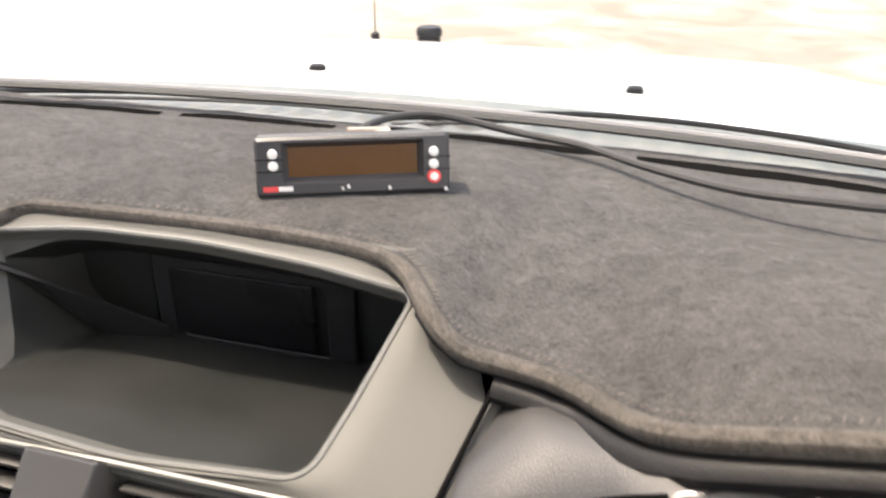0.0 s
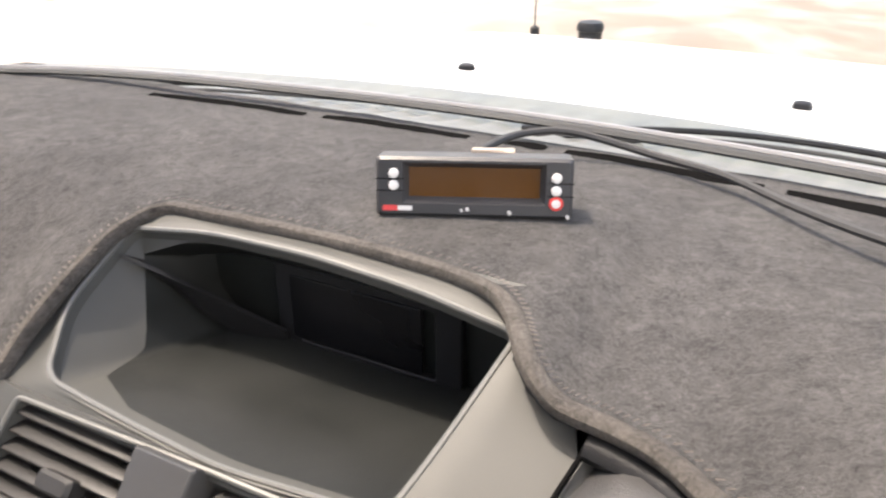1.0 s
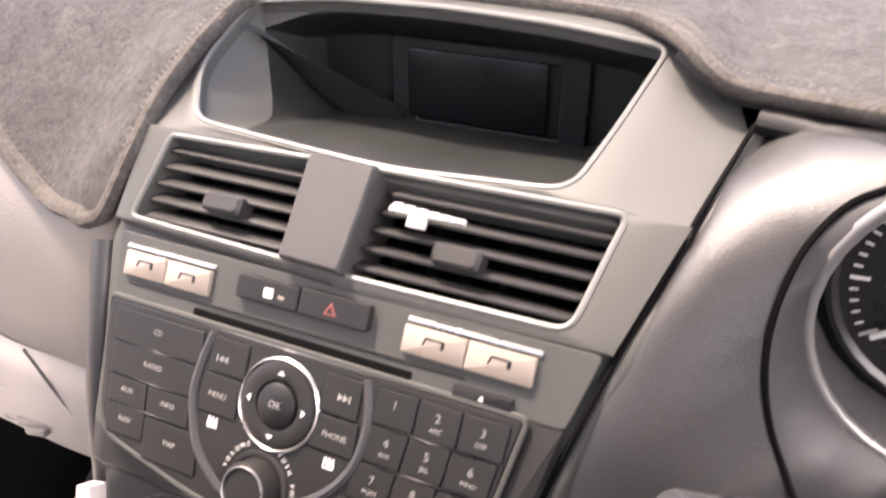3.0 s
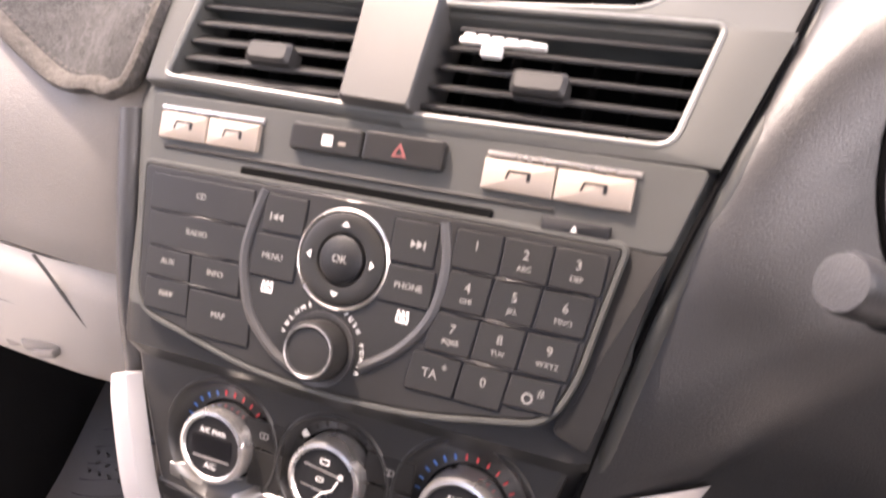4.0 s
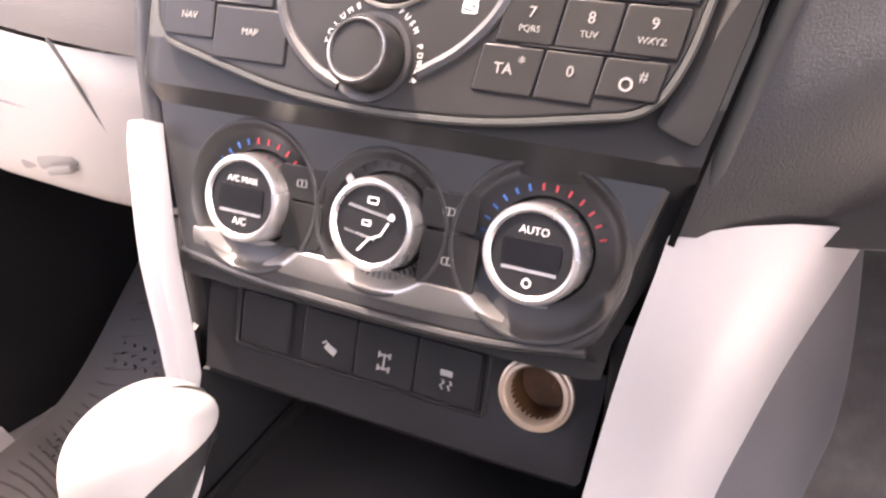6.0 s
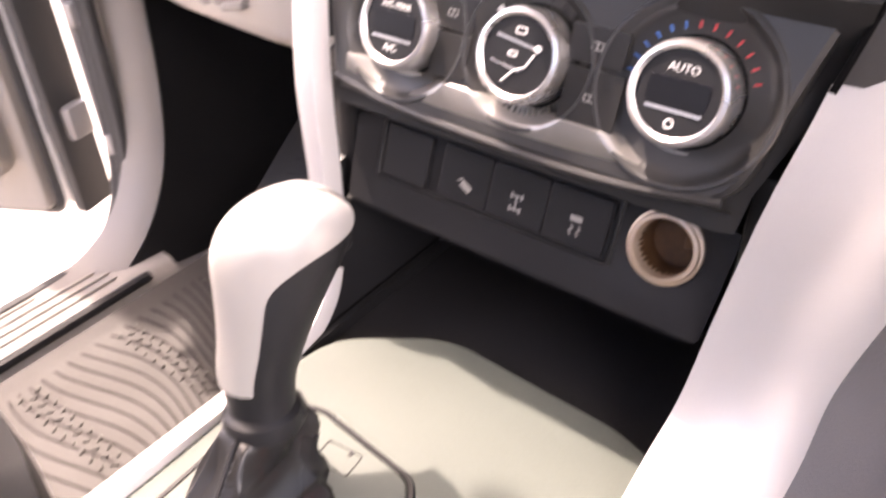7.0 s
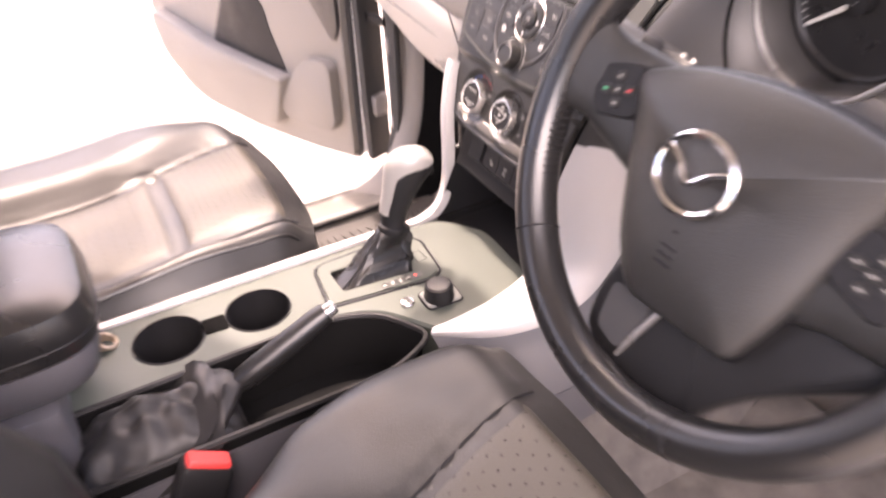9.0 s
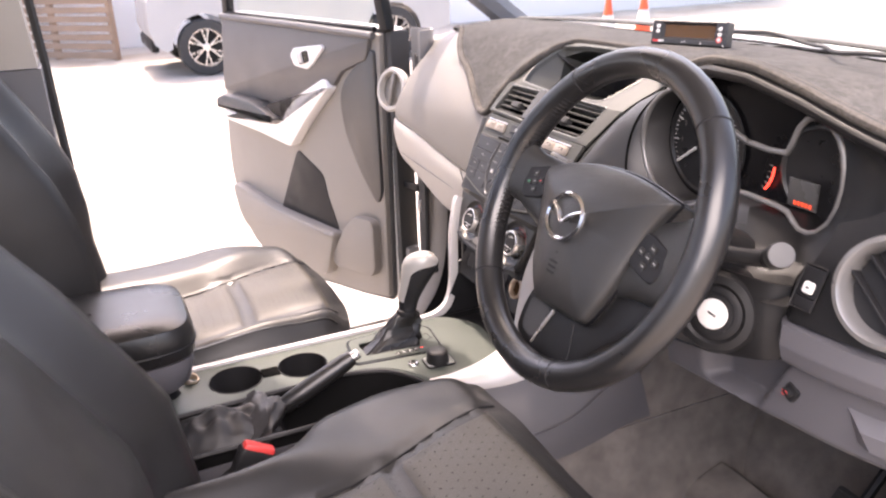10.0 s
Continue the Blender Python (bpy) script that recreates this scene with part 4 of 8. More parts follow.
def binnacle_shell():
    inner = opening()
    cx, cz = 0.415, 0.70
    outer_pts = [(0.133, -0.036, 0.508), (0.141, -0.02, 0.55), (0.152, 0.0, 0.60), (0.167, 0.024, 0.65), (0.19, 0.078, 0.712), (0.207, 0.140, 0.748), (0.245, 0.145, 0.750), (0.29, 0.10, 0.768), (0.37, 0.075, 0.796), (0.45, 0.066, 0.80), (0.53, 0.062, 0.78), (0.61, 0.06, 0.755), (0.66, 0.045, 0.73), (0.66, 0.02, 0.66), (0.615, -0.03, 0.60), (0.50, -0.035, 0.575), (0.40, -0.01, 0.52), (0.30, 0.02, 0.49), (0.21, 0.036, 0.484), (0.17, 0.0, 0.498)]
    ang = [math.atan2(p[2] - cz, p[0] - cx) for p in outer_pts]
    order = sorted(range(len(ang)), key=lambda i: ang[i])
    aa = [ang[i] for i in order]
    aa = [aa[-1] - 2 * math.pi] + aa + [aa[0] + 2 * math.pi]
    oo = [outer_pts[i] for i in order]
    oo = [oo[-1]] + oo + [oo[0]]

    def outer(a):
        return Vector([interp(a, aa, [o[k] for o in oo]) for k in range(3)])
    rings = [[], [], [], [], [], [], []]
    for x, z in inner:
        a = math.atan2(z - cz, x - cx)
        o = outer(a)
        i = Vector((x, 0.070, z - 0.004))
        under = sstep(0.60, 0.53, o.z) * sstep(0.20, 0.28, o.x)
        o = o + Vector((0, 0.030, 0)) * under
        bulge = 1 if x < 0.3 else -1
        rings[0].append(o + Vector((0, 0.03, 0)))
        rings[1].append(o)
        rings[6].append(o * 0.85 + i * 0.15 + Vector((0, -0.006, 0.004)) * bulge + Vector((0, -0.026, -0.004)) * under)
        rings[2].append(o * 0.6 + i * 0.4 + Vector((0, -0.010, 0.006)) * bulge + Vector((0, -0.034, 0)) * under)
        rings[3].append(o * 0.2 + i * 0.8 + Vector((0, -0.006, 0.002)) * bulge)
        rings[4].append(i)
        rings[5].append(i + Vector((0, 0.055, 0)))
    gap = [p + Vector((0, -0.0008, 0.0002)) for p, (x, z) in zip(rings[3], inner) if x < 0.335 and z < 0.775]
    return loops(rings[:2] + [rings[6]] + rings[2:6]), gap


dashboard()


def instruments():
    k = thing("instrument_cluster", (0.42, 0.1, 0.63), "black instrument cluster with two dials and chrome outline", "gauge cluster")
    op = opening()
    part("face", loops([[(x, 0.104, z) for x, z in shrink(op, -0.006)], [(x, 0.116, z) for x, z in shrink(op, -0.006)]], cap0=True, cap1=True), VOID, k, "deep black instrument face")
    path = []
    for a in range(38, 316, 10):
        path.append((C1[0] + R1 * math.cos(radians(a)), 0.058, C1[1] + R1 * math.sin(radians(a))))
    path += [(0.40, 0.060, 0.660), (0.45, 0.060, 0.662)]
    path += [(0.49, 0.060, 0.660), (0.507, 0.060, 0.657), (0.518, 0.059, 0.648)] + [(x, 0.058, z) for x, z in RIGHT_DIAL[::-1]]
    path += [(0.520, 0.058, 0.766), (0.511, 0.058, 0.755), (0.503, 0.059, 0.735), (0.497, 0.06, 0.724), (0.47, 0.06, 0.722), (0.437, 0.06, 0.725), (0.420, 0.059, 0.731)]
    part("bezel", tube(path, 0.0036, 10, closed=True), RINGGREY, k, "satin chrome outline round both dials")
    for (cx, cz), r, a0, a1, n in ((C1, R1, 215, -35, 41), ((0.512, 0.694), 0.064, 22, -50, 13)):
        dial = part("dial", loops([[(cx + rr * math.cos(2 * math.pi * i / 40), y, cz + rr * math.sin(2 * math.pi * i / 40)) for i in range(40)] for rr, y in ((r - 0.006, 0.10), (r - 0.009, 0.0995), (r - 0.012, 0.102), (0.001, 0.102))]), DIAL, k)
        for i in range(n):
            a = radians(a0 + (a1 - a0) * i / (n - 1))
            big = i % 5 == 0
            rr = r - 0.021 if big else r - 0.019
            part("tick", rbox(0.009 if big else 0.004, 0.0006, 0.0016 if big else 0.0009, 0), PRINT, dial, m=Matrix.Translation((cx + rr * math.cos(a), 0.0995, cz + rr * math.sin(a))) @ Matrix.Rotation(-a, 4, "Y"))
        for i in range(9 if cx < 0.4 else 0):
            a = radians(a0 + (a1 - a0) * i / 8)
            rr = r - 0.033
            fm = Matrix.Translation((cx + rr * math.cos(a), 0.0993, cz + rr * math.sin(a))) @ Matrix.Rotation(radians(90), 4, "X")
            lettering(str(i), 0.0085, LEGEND, dial, fm, "numeral")
        if cx > 0.4:
            continue
        a = radians(a0)
        ndl = [Vector((cx, 0.094, cz)), Vector((cx + (r - 0.022) * math.cos(a), 0.094, cz + (r - 0.022) * math.sin(a)))]
        part("needle", tube(ndl, [0.0026, 0.0016], 8), PRINT, dial)
        part("needle_hub", loops([[(cx + rr * math.cos(2 * math.pi * i / 24), y, cz + rr * math.sin(2 * math.pi * i / 24)) for i in range(24)] for rr, y in ((0.012, 0.101), (0.011, 0.092), (0.001, 0.09))]), BLACK, dial)
    arc = [(0.401 + 0.046 * math.cos(radians(a)), 0.098, 0.690 + 0.046 * math.sin(radians(a))) for a in range(-40, 1, 4)]
    part("level_arc", tube(arc, 0.0012, 6), REDGLOW, k, "glowing red level arc")
    for a in range(-42, 4, 11):
        part("tick", rbox(0.005, 0.001, 0.0009, 0), LEGEND, k, m=Matrix.Translation((0.401 + 0.0415 * math.cos(radians(a)), 0.098, 0.690 + 0.0415 * math.sin(radians(a)))) @ Matrix.Rotation(-radians(a), 4, "Y"))
    lcd = part("trip_display", rbox(0.042, 0.003, 0.034, 0.001), LCDGREY, k, "small grey trip display", m=at(0.498, 0.0925, 0.670))
    for i in range(5):
        part("digit", rbox(0.0040, 0.001, 0.0052, 0.0005, 1), DIMRED, lcd, m=at(0.489 + i * 0.0055, 0.0908, 0.6585))


base_at(0, 0.0145, -0.004)
instruments()
base_at()


# ---- felt mat on the dashboard ----
def mat_reach(x):
    return interp(x, [-0.72, -0.60, -0.53, -0.46, -0.40, -0.33, -0.27, -0.23, -0.20, -0.175, -0.158, -0.148], [0.30, 0.36, 0.44, 0.505, 0.54, 0.60, 0.665, 0.710, 0.735, 0.755, 0.750, 0.725])


EDGE_LINE = [on_profile(dash_profile(-0.149), k / 80) for k in range(56, -1, -1)]
EDGE_PROFILE = ([q.y for q in EDGE_LINE], [q.z for q in EDGE_LINE])


def mat_point(x, v, lift=0.006):
    if x < -0.1479:
        q = on_profile(dash_profile(x), max(v, 0.0) * mat_reach(x))
        q2 = on_profile(dash_profile(x), v * mat_reach(x) + 0.02)
        t = (q2 - q).normalized()
        n = Vector((0, t.z, -t.y))
        if n.z < 0:
            n = -n
        p = Vector((x, q.y, q.z)) + n * lift
    elif x < 0.19:
        ye = interp(x, [-0.148, -0.14, -0.13, 0.0, 0.10, 0.13, 0.15, 0.16], [0.200, 0.212, 0.217, 0.222, 0.218, 0.210, 0.200, 0.190])
        f = sstep(-0.14, 0.10, x)
        ya = max(ye, on_profile(dash_profile(-0.149), v * 0.725).y)
        y = ya * (1 - f) + (0.512 - (0.512 - ye) * v) * f
        zz = interp(y, [0.18, 0.22, 0.27, 0.38, 0.52], [0.772, 0.776, 0.779, 0.775, 0.757]) + lift - 0.002
        if x < -0.04:
            e = sstep(-0.148, -0.04, x)
            zz = zz * e + (interp(y, *EDGE_PROFILE) + lift) * (1 - e)
        p = Vector((x, y, zz))
        if x > 0.11:
            b = sstep(0.11, 0.19, x)
            p = p * (1 - b) + (Vector(drv_top((x - 0.16) / 0.64, 1 - v)) + Vector((0, 0, lift))) * b
    else:
        q = Vector(drv_top((x - 0.16) / 0.64, 1 - v))
        p = q + Vector((0, 0, lift))
    k = 0.0022 * noise.noise(Vector((p.x * 9, p.y * 9, 3))) + 0.0008 * noise.noise(Vector((p.x * 40, p.y * 40, 8)))
    return p + Vector((0, 0, k))


def dash_mat():
    d = thing("dash_mat", (0, 0.35, 0.78), "dark grey felt dash mat with a bound and stitched edge", "dash mat")
    xs = [-0.70 + 0.02 * i for i in range(26)] + [-0.19, -0.185, -0.18, -0.175, -0.17, -0.165, -0.160, -0.156, -0.152, -0.148] + [-0.1475, -0.144, -0.14] + [-0.13 + 0.02 * i for i in range(13)] + [0.12, 0.13, 0.14, 0.15, 0.158, 0.162, 0.17, 0.18, 0.19, 0.20, 0.21] + [0.22 + 0.015 * i for i in range(38)]
    xs = sorted(set(round(x, 4) for x in xs))
    bm = loops([[mat_point(x, j / 34) for j in range(35)] + [mat_point(x, j / 34, 0.0015) for j in range(34, -1, -1)] for x in xs], cap0=True, cap1=True)
    part("felt", bm, FELT, d, "dark grey felt", angle=60)
    edge = [mat_point(x, 1.0) for x in xs if x <= -0.156]
    edge += [q for q in [mat_point(-0.148, 1.0 - 0.04 * i) for i in range(1, 25)] if q.y < 0.188]
    edge += [mat_point(x, 1.0) for x in xs if x >= -0.143]
    line = []
    for i in range(1, len(edge) - 1):
        line.append(edge[i] * 0.6 + (edge[i - 1] + edge[i + 1]) * 0.2)
    sm = smooth_path(line, 3)
    part("binding", tube([p + Vector((0, -0.001, -0.001)) for p in sm], 0.0075, 10, flat=0.75), FELT_EDGE, d, "thick bound edge")
    # overlocking thread on the inner side of the binding
    bm = bmesh.new()
    acc = 0.0
    for a, b in zip(sm, sm[1:]):
        acc += (b - a).length
        if acc < 0.0030:
            continue
        acc = 0.0
        t = (b - a).normalized()
        side = Vector((-t.y, t.x, 0)).normalized()
        if side.y < 0:
            side = -side
        c = a + side * 0.0050 + Vector((0, 0, 0.0056))
        vs = [bm.verts.new(c + side * sx * 0.0017 + t * (sy * 0.0005 + sx * 0.0006) + Vector((0, 0, h))) for sx, sy, h in ((-1, -1, 0), (1, -1, 0), (1, 1, 0), (-1, 1, 0), (-1, 0, 0.0009), (1, 0, 0.0005))]
        for f in ((0, 1, 5, 4), (3, 4, 5, 2), (0, 4, 3), (1, 2, 5)):
            bm.faces.new([vs[i] for i in f])
    st = part("stitching", bm, THREAD, d, "pale overlock stitching", smooth=False)
    st["kind"] = "stuff"
    for x0, x1, y0, y1 in ((-0.405, -0.206, 0.455, 0.473), (-0.187, -0.026, 0.477, 0.485), (0.010, 0.050, 0.488, 0.489), (0.068, 0.237, 0.488, 0.475), (0.254, 0.46, 0.472, 0.445)):
        n = 14
        r = []
        for i in range(n + 1):
            f = i / n
            x, y = x0 + (x1 - x0) * f, y0 + (y1 - y0) * f
            w = 0.0105 * math.sin(math.pi * min(max(f, 0.04), 0.96)) ** 0.3
            zz = mat_surface_z(x, y) + 0.0008
            r.append([(x, y - w, zz), (x, y, zz - 0.0003), (x, y + w, zz)])
        part("demister_slot", loops(r, closed=False), HOLE, d, "dark slot cut for the demister")


def mat_surface_z(x, y):
    lo, hi = 0.0, 1.0
    for _ in range(18):
        mid = (lo + hi) / 2
        if mat_point(x, mid).y > y:
            lo = mid
        else:
            hi = mid
    return mat_point(x, lo).z


dash_mat()


# ---- digital monitor on the mat, with its cable ----
def monitor():
    zx = Vector((0.917, 0.398, 0)).normalized()
    nrm = Vector((0.395, -0.91, 0.20)).normalized()
    m = axis_frame((0.0735, 0.292, 0.8035), nrm, zx)
    g = thing("digital_monitor", (0.0735, 0.295, 0.785), "small black monitor with amber display on the dash mat", "monitor")
    w, h = 0.131, 0.040
    body = part("case", loops([[(x, y, z) for x, y in rect(w - k * 2, h - k * 2, 0.003)] for z, k in ((-0.026, 0.003), (-0.024, 0.0), (0.0, 0.0), (0.0025, 0.002))] + [[(x, y, z) for x, y in rect(a, b, 0.001, 4, 0.0, 0.0025)] for a, b, z in ((0.0955, 0.0275, 0.0025), (0.0945, 0.0265, 0.0018), (0.0875, 0.0195, -0.0045))], cap0=True, cap1=True), CASE, g, "charcoal case with a sunken screen", m=m)
    part("display", prism(rect(0.0880, 0.0205, 0.0005), 0.0006, 0.0001, -0.0046), AMBER, g, "dull amber display", m=m @ at(0, 0.0025))
    for x, y in ((-0.0535, 0.009), (-0.0535, 0.001), (0.0545, 0.0075), (0.0545, -0.001)):
        part("button", lathe([(0.0034, 0), (0.0032, 0.0016), (0.002, 0.0022), (0.0004, 0.0023)], 18), PRINT, g, "white button", m=m @ at(x, y, 0.0024))
        part("button_groove", rbox(0.018, 0.0007, 0.0006, 0), VOID, g, m=m @ at(x * 1.05, y - 0.0037, 0.0024))
    part("red_button", lathe([(0.0048, 0), (0.0046, 0.0012), (0.0030, 0.0014)], 20, cap1=False), RED, g, m=m @ at(0.0545, -0.0095, 0.0024))
    part("button", lathe([(0.0030, 0), (0.0029, 0.0018), (0.0004, 0.0022)], 18), PRINT, g, m=m @ at(0.0545, -0.0095, 0.0024))
    part("maker_mark", rbox(0.010, 0.0036, 0.0005, 0), REDPRINT, g, m=m @ at(-0.056, -0.0145, 0.0026))
    part("maker_mark", rbox(0.0095, 0.0032, 0.0005, 0), PRINT, g, m=m @ at(-0.046, -0.0145, 0.0026))
    for x, y, s in ((-0.008, -0.0155, 0.0014), (-0.004, -0.0145, 0.0018), (0.024, -0.0165, 0.002), (0.0625, -0.0185, 0.0018)):
        part("scuff", rbox(s, s * 1.5, 0.0004, 0), PRINT, g, m=m @ at(x, y, 0.0026, 20))
    part("bracket", rbox(0.03, 0.004, 0.012, 0.001), TAN, g, m=m @ at(0.012, 0.02, -0.03))
    pts = [(0.045, 0.33, 0.798), (0.036, 0.39, 0.795), (0.045, 0.445, 0.792), (0.08, 0.470, 0.791), (0.15, 0.474, 0.786), (0.21, 0.450, 0.787), (0.265, 0.402, 0.790), (0.325, 0.352, 0.797), (0.378, 0.33, 0.803), (0.43, 0.330, 0.803), (0.52, 0.37, 0.792), (0.62, 0.39, 0.781), (0.74, 0.38, 0.775)]
    pts = [(x, y, max(z - 0.006, mat_surface_z(x, y) + 0.0032) if i > 3 else z) for i, (x, y, z) in enumerate(pts)]
    solo("cable", tube(smooth_path(pts, 8), 0.0034, 8), RUBBER, "thin black cable lying across the dash mat", "cable")


monitor()

# ---- centre stack ----
F_RADIO, F_HVAC, F_VENT, F_BEZ = lean((0.003, -0.006, 0.60), 29), lean((0, -0.038, 0.495), 21), lean((0, 0.05, 0.69), 43), lean((0, 0.13, 0.74), 65)
F_SWITCH = Matrix.Translation((-0.008, 0.025, -0.009)) @ F_HVAC


def cast(poly, c, p):
    """Where the ray from c through p leaves the outline poly."""
    d = Vector(p) - Vector(c)
    best = None
    for a, b in zip(poly, poly[1:] + poly[:1]):
        a, e = Vector(a), Vector(b) - Vector(a)
        den = d.x * e.y - d.y * e.x
        if abs(den) < 1e-12:
            continue
        w = a - Vector(c)
        s = (w.x * e.y - w.y * e.x) / den
        t = (w.x * d.y - w.y * d.x) / den
        if s > 0 and -1e-6 <= t <= 1 + 1e-6 and (best is None or s > best):
            best = s
    return tuple(Vector(c) + d * (best or 1))


def sheet(outer, holes, z):
    """A flat sheet with holes, from outlines in x, y."""
    bm = bmesh.new()
    es = []
    for o in [outer] + holes:
        vs = [bm.verts.new((x, y, z)) for x, y in o]
        es += [bm.edges.new((a, b)) for a, b in zip(vs, vs[1:] + vs[:1])]
    bmesh.ops.triangle_fill(bm, use_beauty=True, use_dissolve=False, edges=es)
    bmesh.ops.recalc_face_normals(bm, faces=bm.faces)
    if sum(f.normal.z for f in bm.faces) < 0:
        bmesh.ops.reverse_faces(bm, faces=bm.faces)
    return bm


def walls(outline, z0, z1, flare=0.0):
    a = [(x, y, z0) for x, y in outline]
    b = [(x, y, z1) for x, y in shrink(outline, flare)]
    return loops([a, b])


def centre_stack():
    s = thing("centre_stack", (0, 0.1, 0.30), "gunmetal centre stack with storage bin, outlets and controls", "centre console")

    # storage bin with the display at its back
    hole = rpoly([(-0.114, -0.048), (-0.04, -0.054), (0.03, -0.058), (0.128, -0.050), (0.137, -0.01), (0.150, 0.066), (0.08, 0.077), (0.0, 0.082), (-0.08, 0.080), (-0.144, 0.068), (-0.143, 0.0)], [0.014, 0.02, 0.02, 0.014, 0.02, 0.010, 0.02, 0.02, 0.02, 0.008, 0.02], 6)
    outer = [(-0.144, -0.066), (0.190, -0.066), (0.197, -0.03), (0.207, 0.03), (0.175, 0.075), (0.16, 0.10), (-0.150, 0.10), (-0.1575, 0.04)]
    far = [cast(outer, (0, 0.01), p) for p in hole]
    mid = [tuple(Vector(a) * 0.35 + Vector(b) * 0.65) for a, b in zip(far, hole)]
    r = [[F_BEZ @ Vector((x, y, z)) for x, y in o] for o, z in ((far, -0.02), (far, -0.001), (mid, 0.0), (shrink(hole, -0.004), 0.0015), (shrink(hole, -0.0015), 0.001), (hole, -0.002), (shrink(hole, 0.001), -0.008))]
    part("bin_bezel", loops(r), GUN, s, "gunmetal surround of the storage bin", angle=50)
    part("bin_rim", tube([F_BEZ @ Vector((x, y, 0.0004)) for x, y in shrink(hole, -0.0008)], 0.0021, 8, closed=True), RIMGLINT, s, "bin rim with its edge highlight painted on")
    v0, v1 = -0.058, 0.082
    deep, half = [], []
    for x, y in shrink(hole, 0.001):
        a = F_BEZ @ Vector((x, y, -0.008))
        f = (y - v0) / (v1 - v0)
        b = Vector((x * 0.84 + 0.004, 0.238, 0.680 + 0.066 * f))
        half.append(a * 0.45 + b * 0.55 + Vector((0, 0, -0.006 * (1 - f))))
        deep.append(b)
    # lighter gunmetal facet stands for the lit wall, its edge for the shadow line
    top_corner, foot = F_BEZ @ Vector((-0.138, 0.066, -0.010)), Vector((-0.104, 0.150, 0.690))
    throat = []
    for (x, y), a, b in zip(shrink(hole, 0.001), r[-1], half):
        f = (y - v0) / (v1 - v0)
        g = sstep(-0.085, -0.125, x)
        crease = foot * (1 - f) + top_corner * f
        throat.append((a * 0.88 + b * 0.12) * (1 - g) + crease * g)
    half = [a * 0.45 + b * 0.55 + Vector((0, 0, -0.003)) for a, b in zip(throat, deep)]
    part("bin_lit_face", loops([r[-1], throat]), GUN, s, "bin mouth, its left facet gunmetal for the light on it", angle=50)
    part("bin", loops([throat, half, deep], cap1=True), BINGREY, s, "open charcoal storage bin")
    part("display", rbox(0.108, 0.004, 0.052, 0.002), VOID, s, "unlit black display", m=at(0.012, 0.233, 0.713))
    part("display_frame", moved(ring(rect(0.150, 0.068, 0.004), rect(0.110, 0.053, 0.002), 0.006), Matrix.Rotation(radians(90), 4, "X")), BLACK, s, m=at(0.02, 0.238, 0.712))
    part("bin_rib", surf(lambda u, v: (-0.136 + 0.090 * u + 0.006 * v * (1 - u), 0.172 + 0.056 * u ** 0.7 + 0.014 * v * (1 - u * 0.7), 0.760 - 0.066 * u ** 0.8 - (0.010 + 0.022 * math.sin(u * 3.0)) * v), 18, 6, 0.003), DARK, s)

    # outlets
    hole = rpoly([(-0.125, -0.0225), (0.02, -0.026), (0.148, -0.025), (0.160, 0.034), (0.03, 0.033), (-0.119, 0.030)], [0.004, 0.002, 0.008, 0.004, 0.002, 0.004], 4)
    outer = [(-0.140, -0.034), (0.170, -0.034), (0.191, 0.036), (-0.143, 0.036)]
    far = [cast(outer, (0.01, 0.003), p) for p in hole]
    r = [[F_VENT @ Vector((x, y, z)) for x, y in o] for o, z in ((far, -0.02), (far, 0.0), (shrink(hole, -0.0035), 0.003), (hole, 0.0022), (shrink(hole, 0.001), -0.004), (shrink(hole, 0.001), -0.05))]
    part("outlet_surround", loops(r, cap1=True), GUN, s, "gunmetal surround of the air outlets", angle=50)
    part("outlet_rim", tube([F_VENT @ Vector((x, y, 0.0022)) for x, y in shrink(hole, -0.0012)], 0.0019, 8, closed=True), RIMGLINT, s, "outlet rim with its edge highlight painted on")
    # duct and the vanes behind the slats are near-black for the depth's shade
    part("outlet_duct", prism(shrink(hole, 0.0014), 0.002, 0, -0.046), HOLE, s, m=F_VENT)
    part("outlet_divider", loops([[(x, y, z) for x, y in rpoly([(-0.013 + k, -0.027 + k), (0.0265 - k, -0.028 + k), (0.028 - k, 0.034 - k), (-0.0155 + k, 0.034 - k)], 0.002, 3)] for z, k in ((-0.03, 0), (0.010, 0.0), (0.0125, 0.0018))], cap0=True, cap1=True), BLOCK, s, "satin grey block between the outlets", m=F_VENT)
    for x0, x1, sk, tilt in ((-0.121, -0.015, 0.0, -50), (0.030, 0.155, 0.006, -58)):
        for k in range(5):
            y = -0.018 + k * 0.0108
            w = x1 - x0 - 0.002
            part("slat", rbox(w, 0.0115, 0.0024, 0.0010, 2), SLAT, s, m=F_VENT @ Matrix.Translation(((x0 + x1) / 2 + sk * (k - 2) * 0.4, y, -0.005)) @ Matrix.Rotation(radians(tilt), 4, "X"))
        for q in range(6):
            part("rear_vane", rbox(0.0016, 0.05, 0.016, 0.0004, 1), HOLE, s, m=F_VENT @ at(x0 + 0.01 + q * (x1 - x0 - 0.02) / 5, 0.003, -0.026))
    for x, y in ((-0.064, -0.004), (0.084, -0.004)):
        part("outlet_tab", loops([[(a, b, z) for a, b in rect(0.027 - k * 2, 0.012 - k * 2, 0.003)] for z, k in ((-0.006, 0), (0.005, 0), (0.0075, 0.002))], cap0=True, cap1=True), SLAT, s, m=F_VENT @ at(x, y))
    # shell below: radio and climate backing
    rows = [0.665, 0.655, 0.64, 0.60, 0.56, 0.548, 0.541, 0.52, 0.495, 0.46, 0.4445]

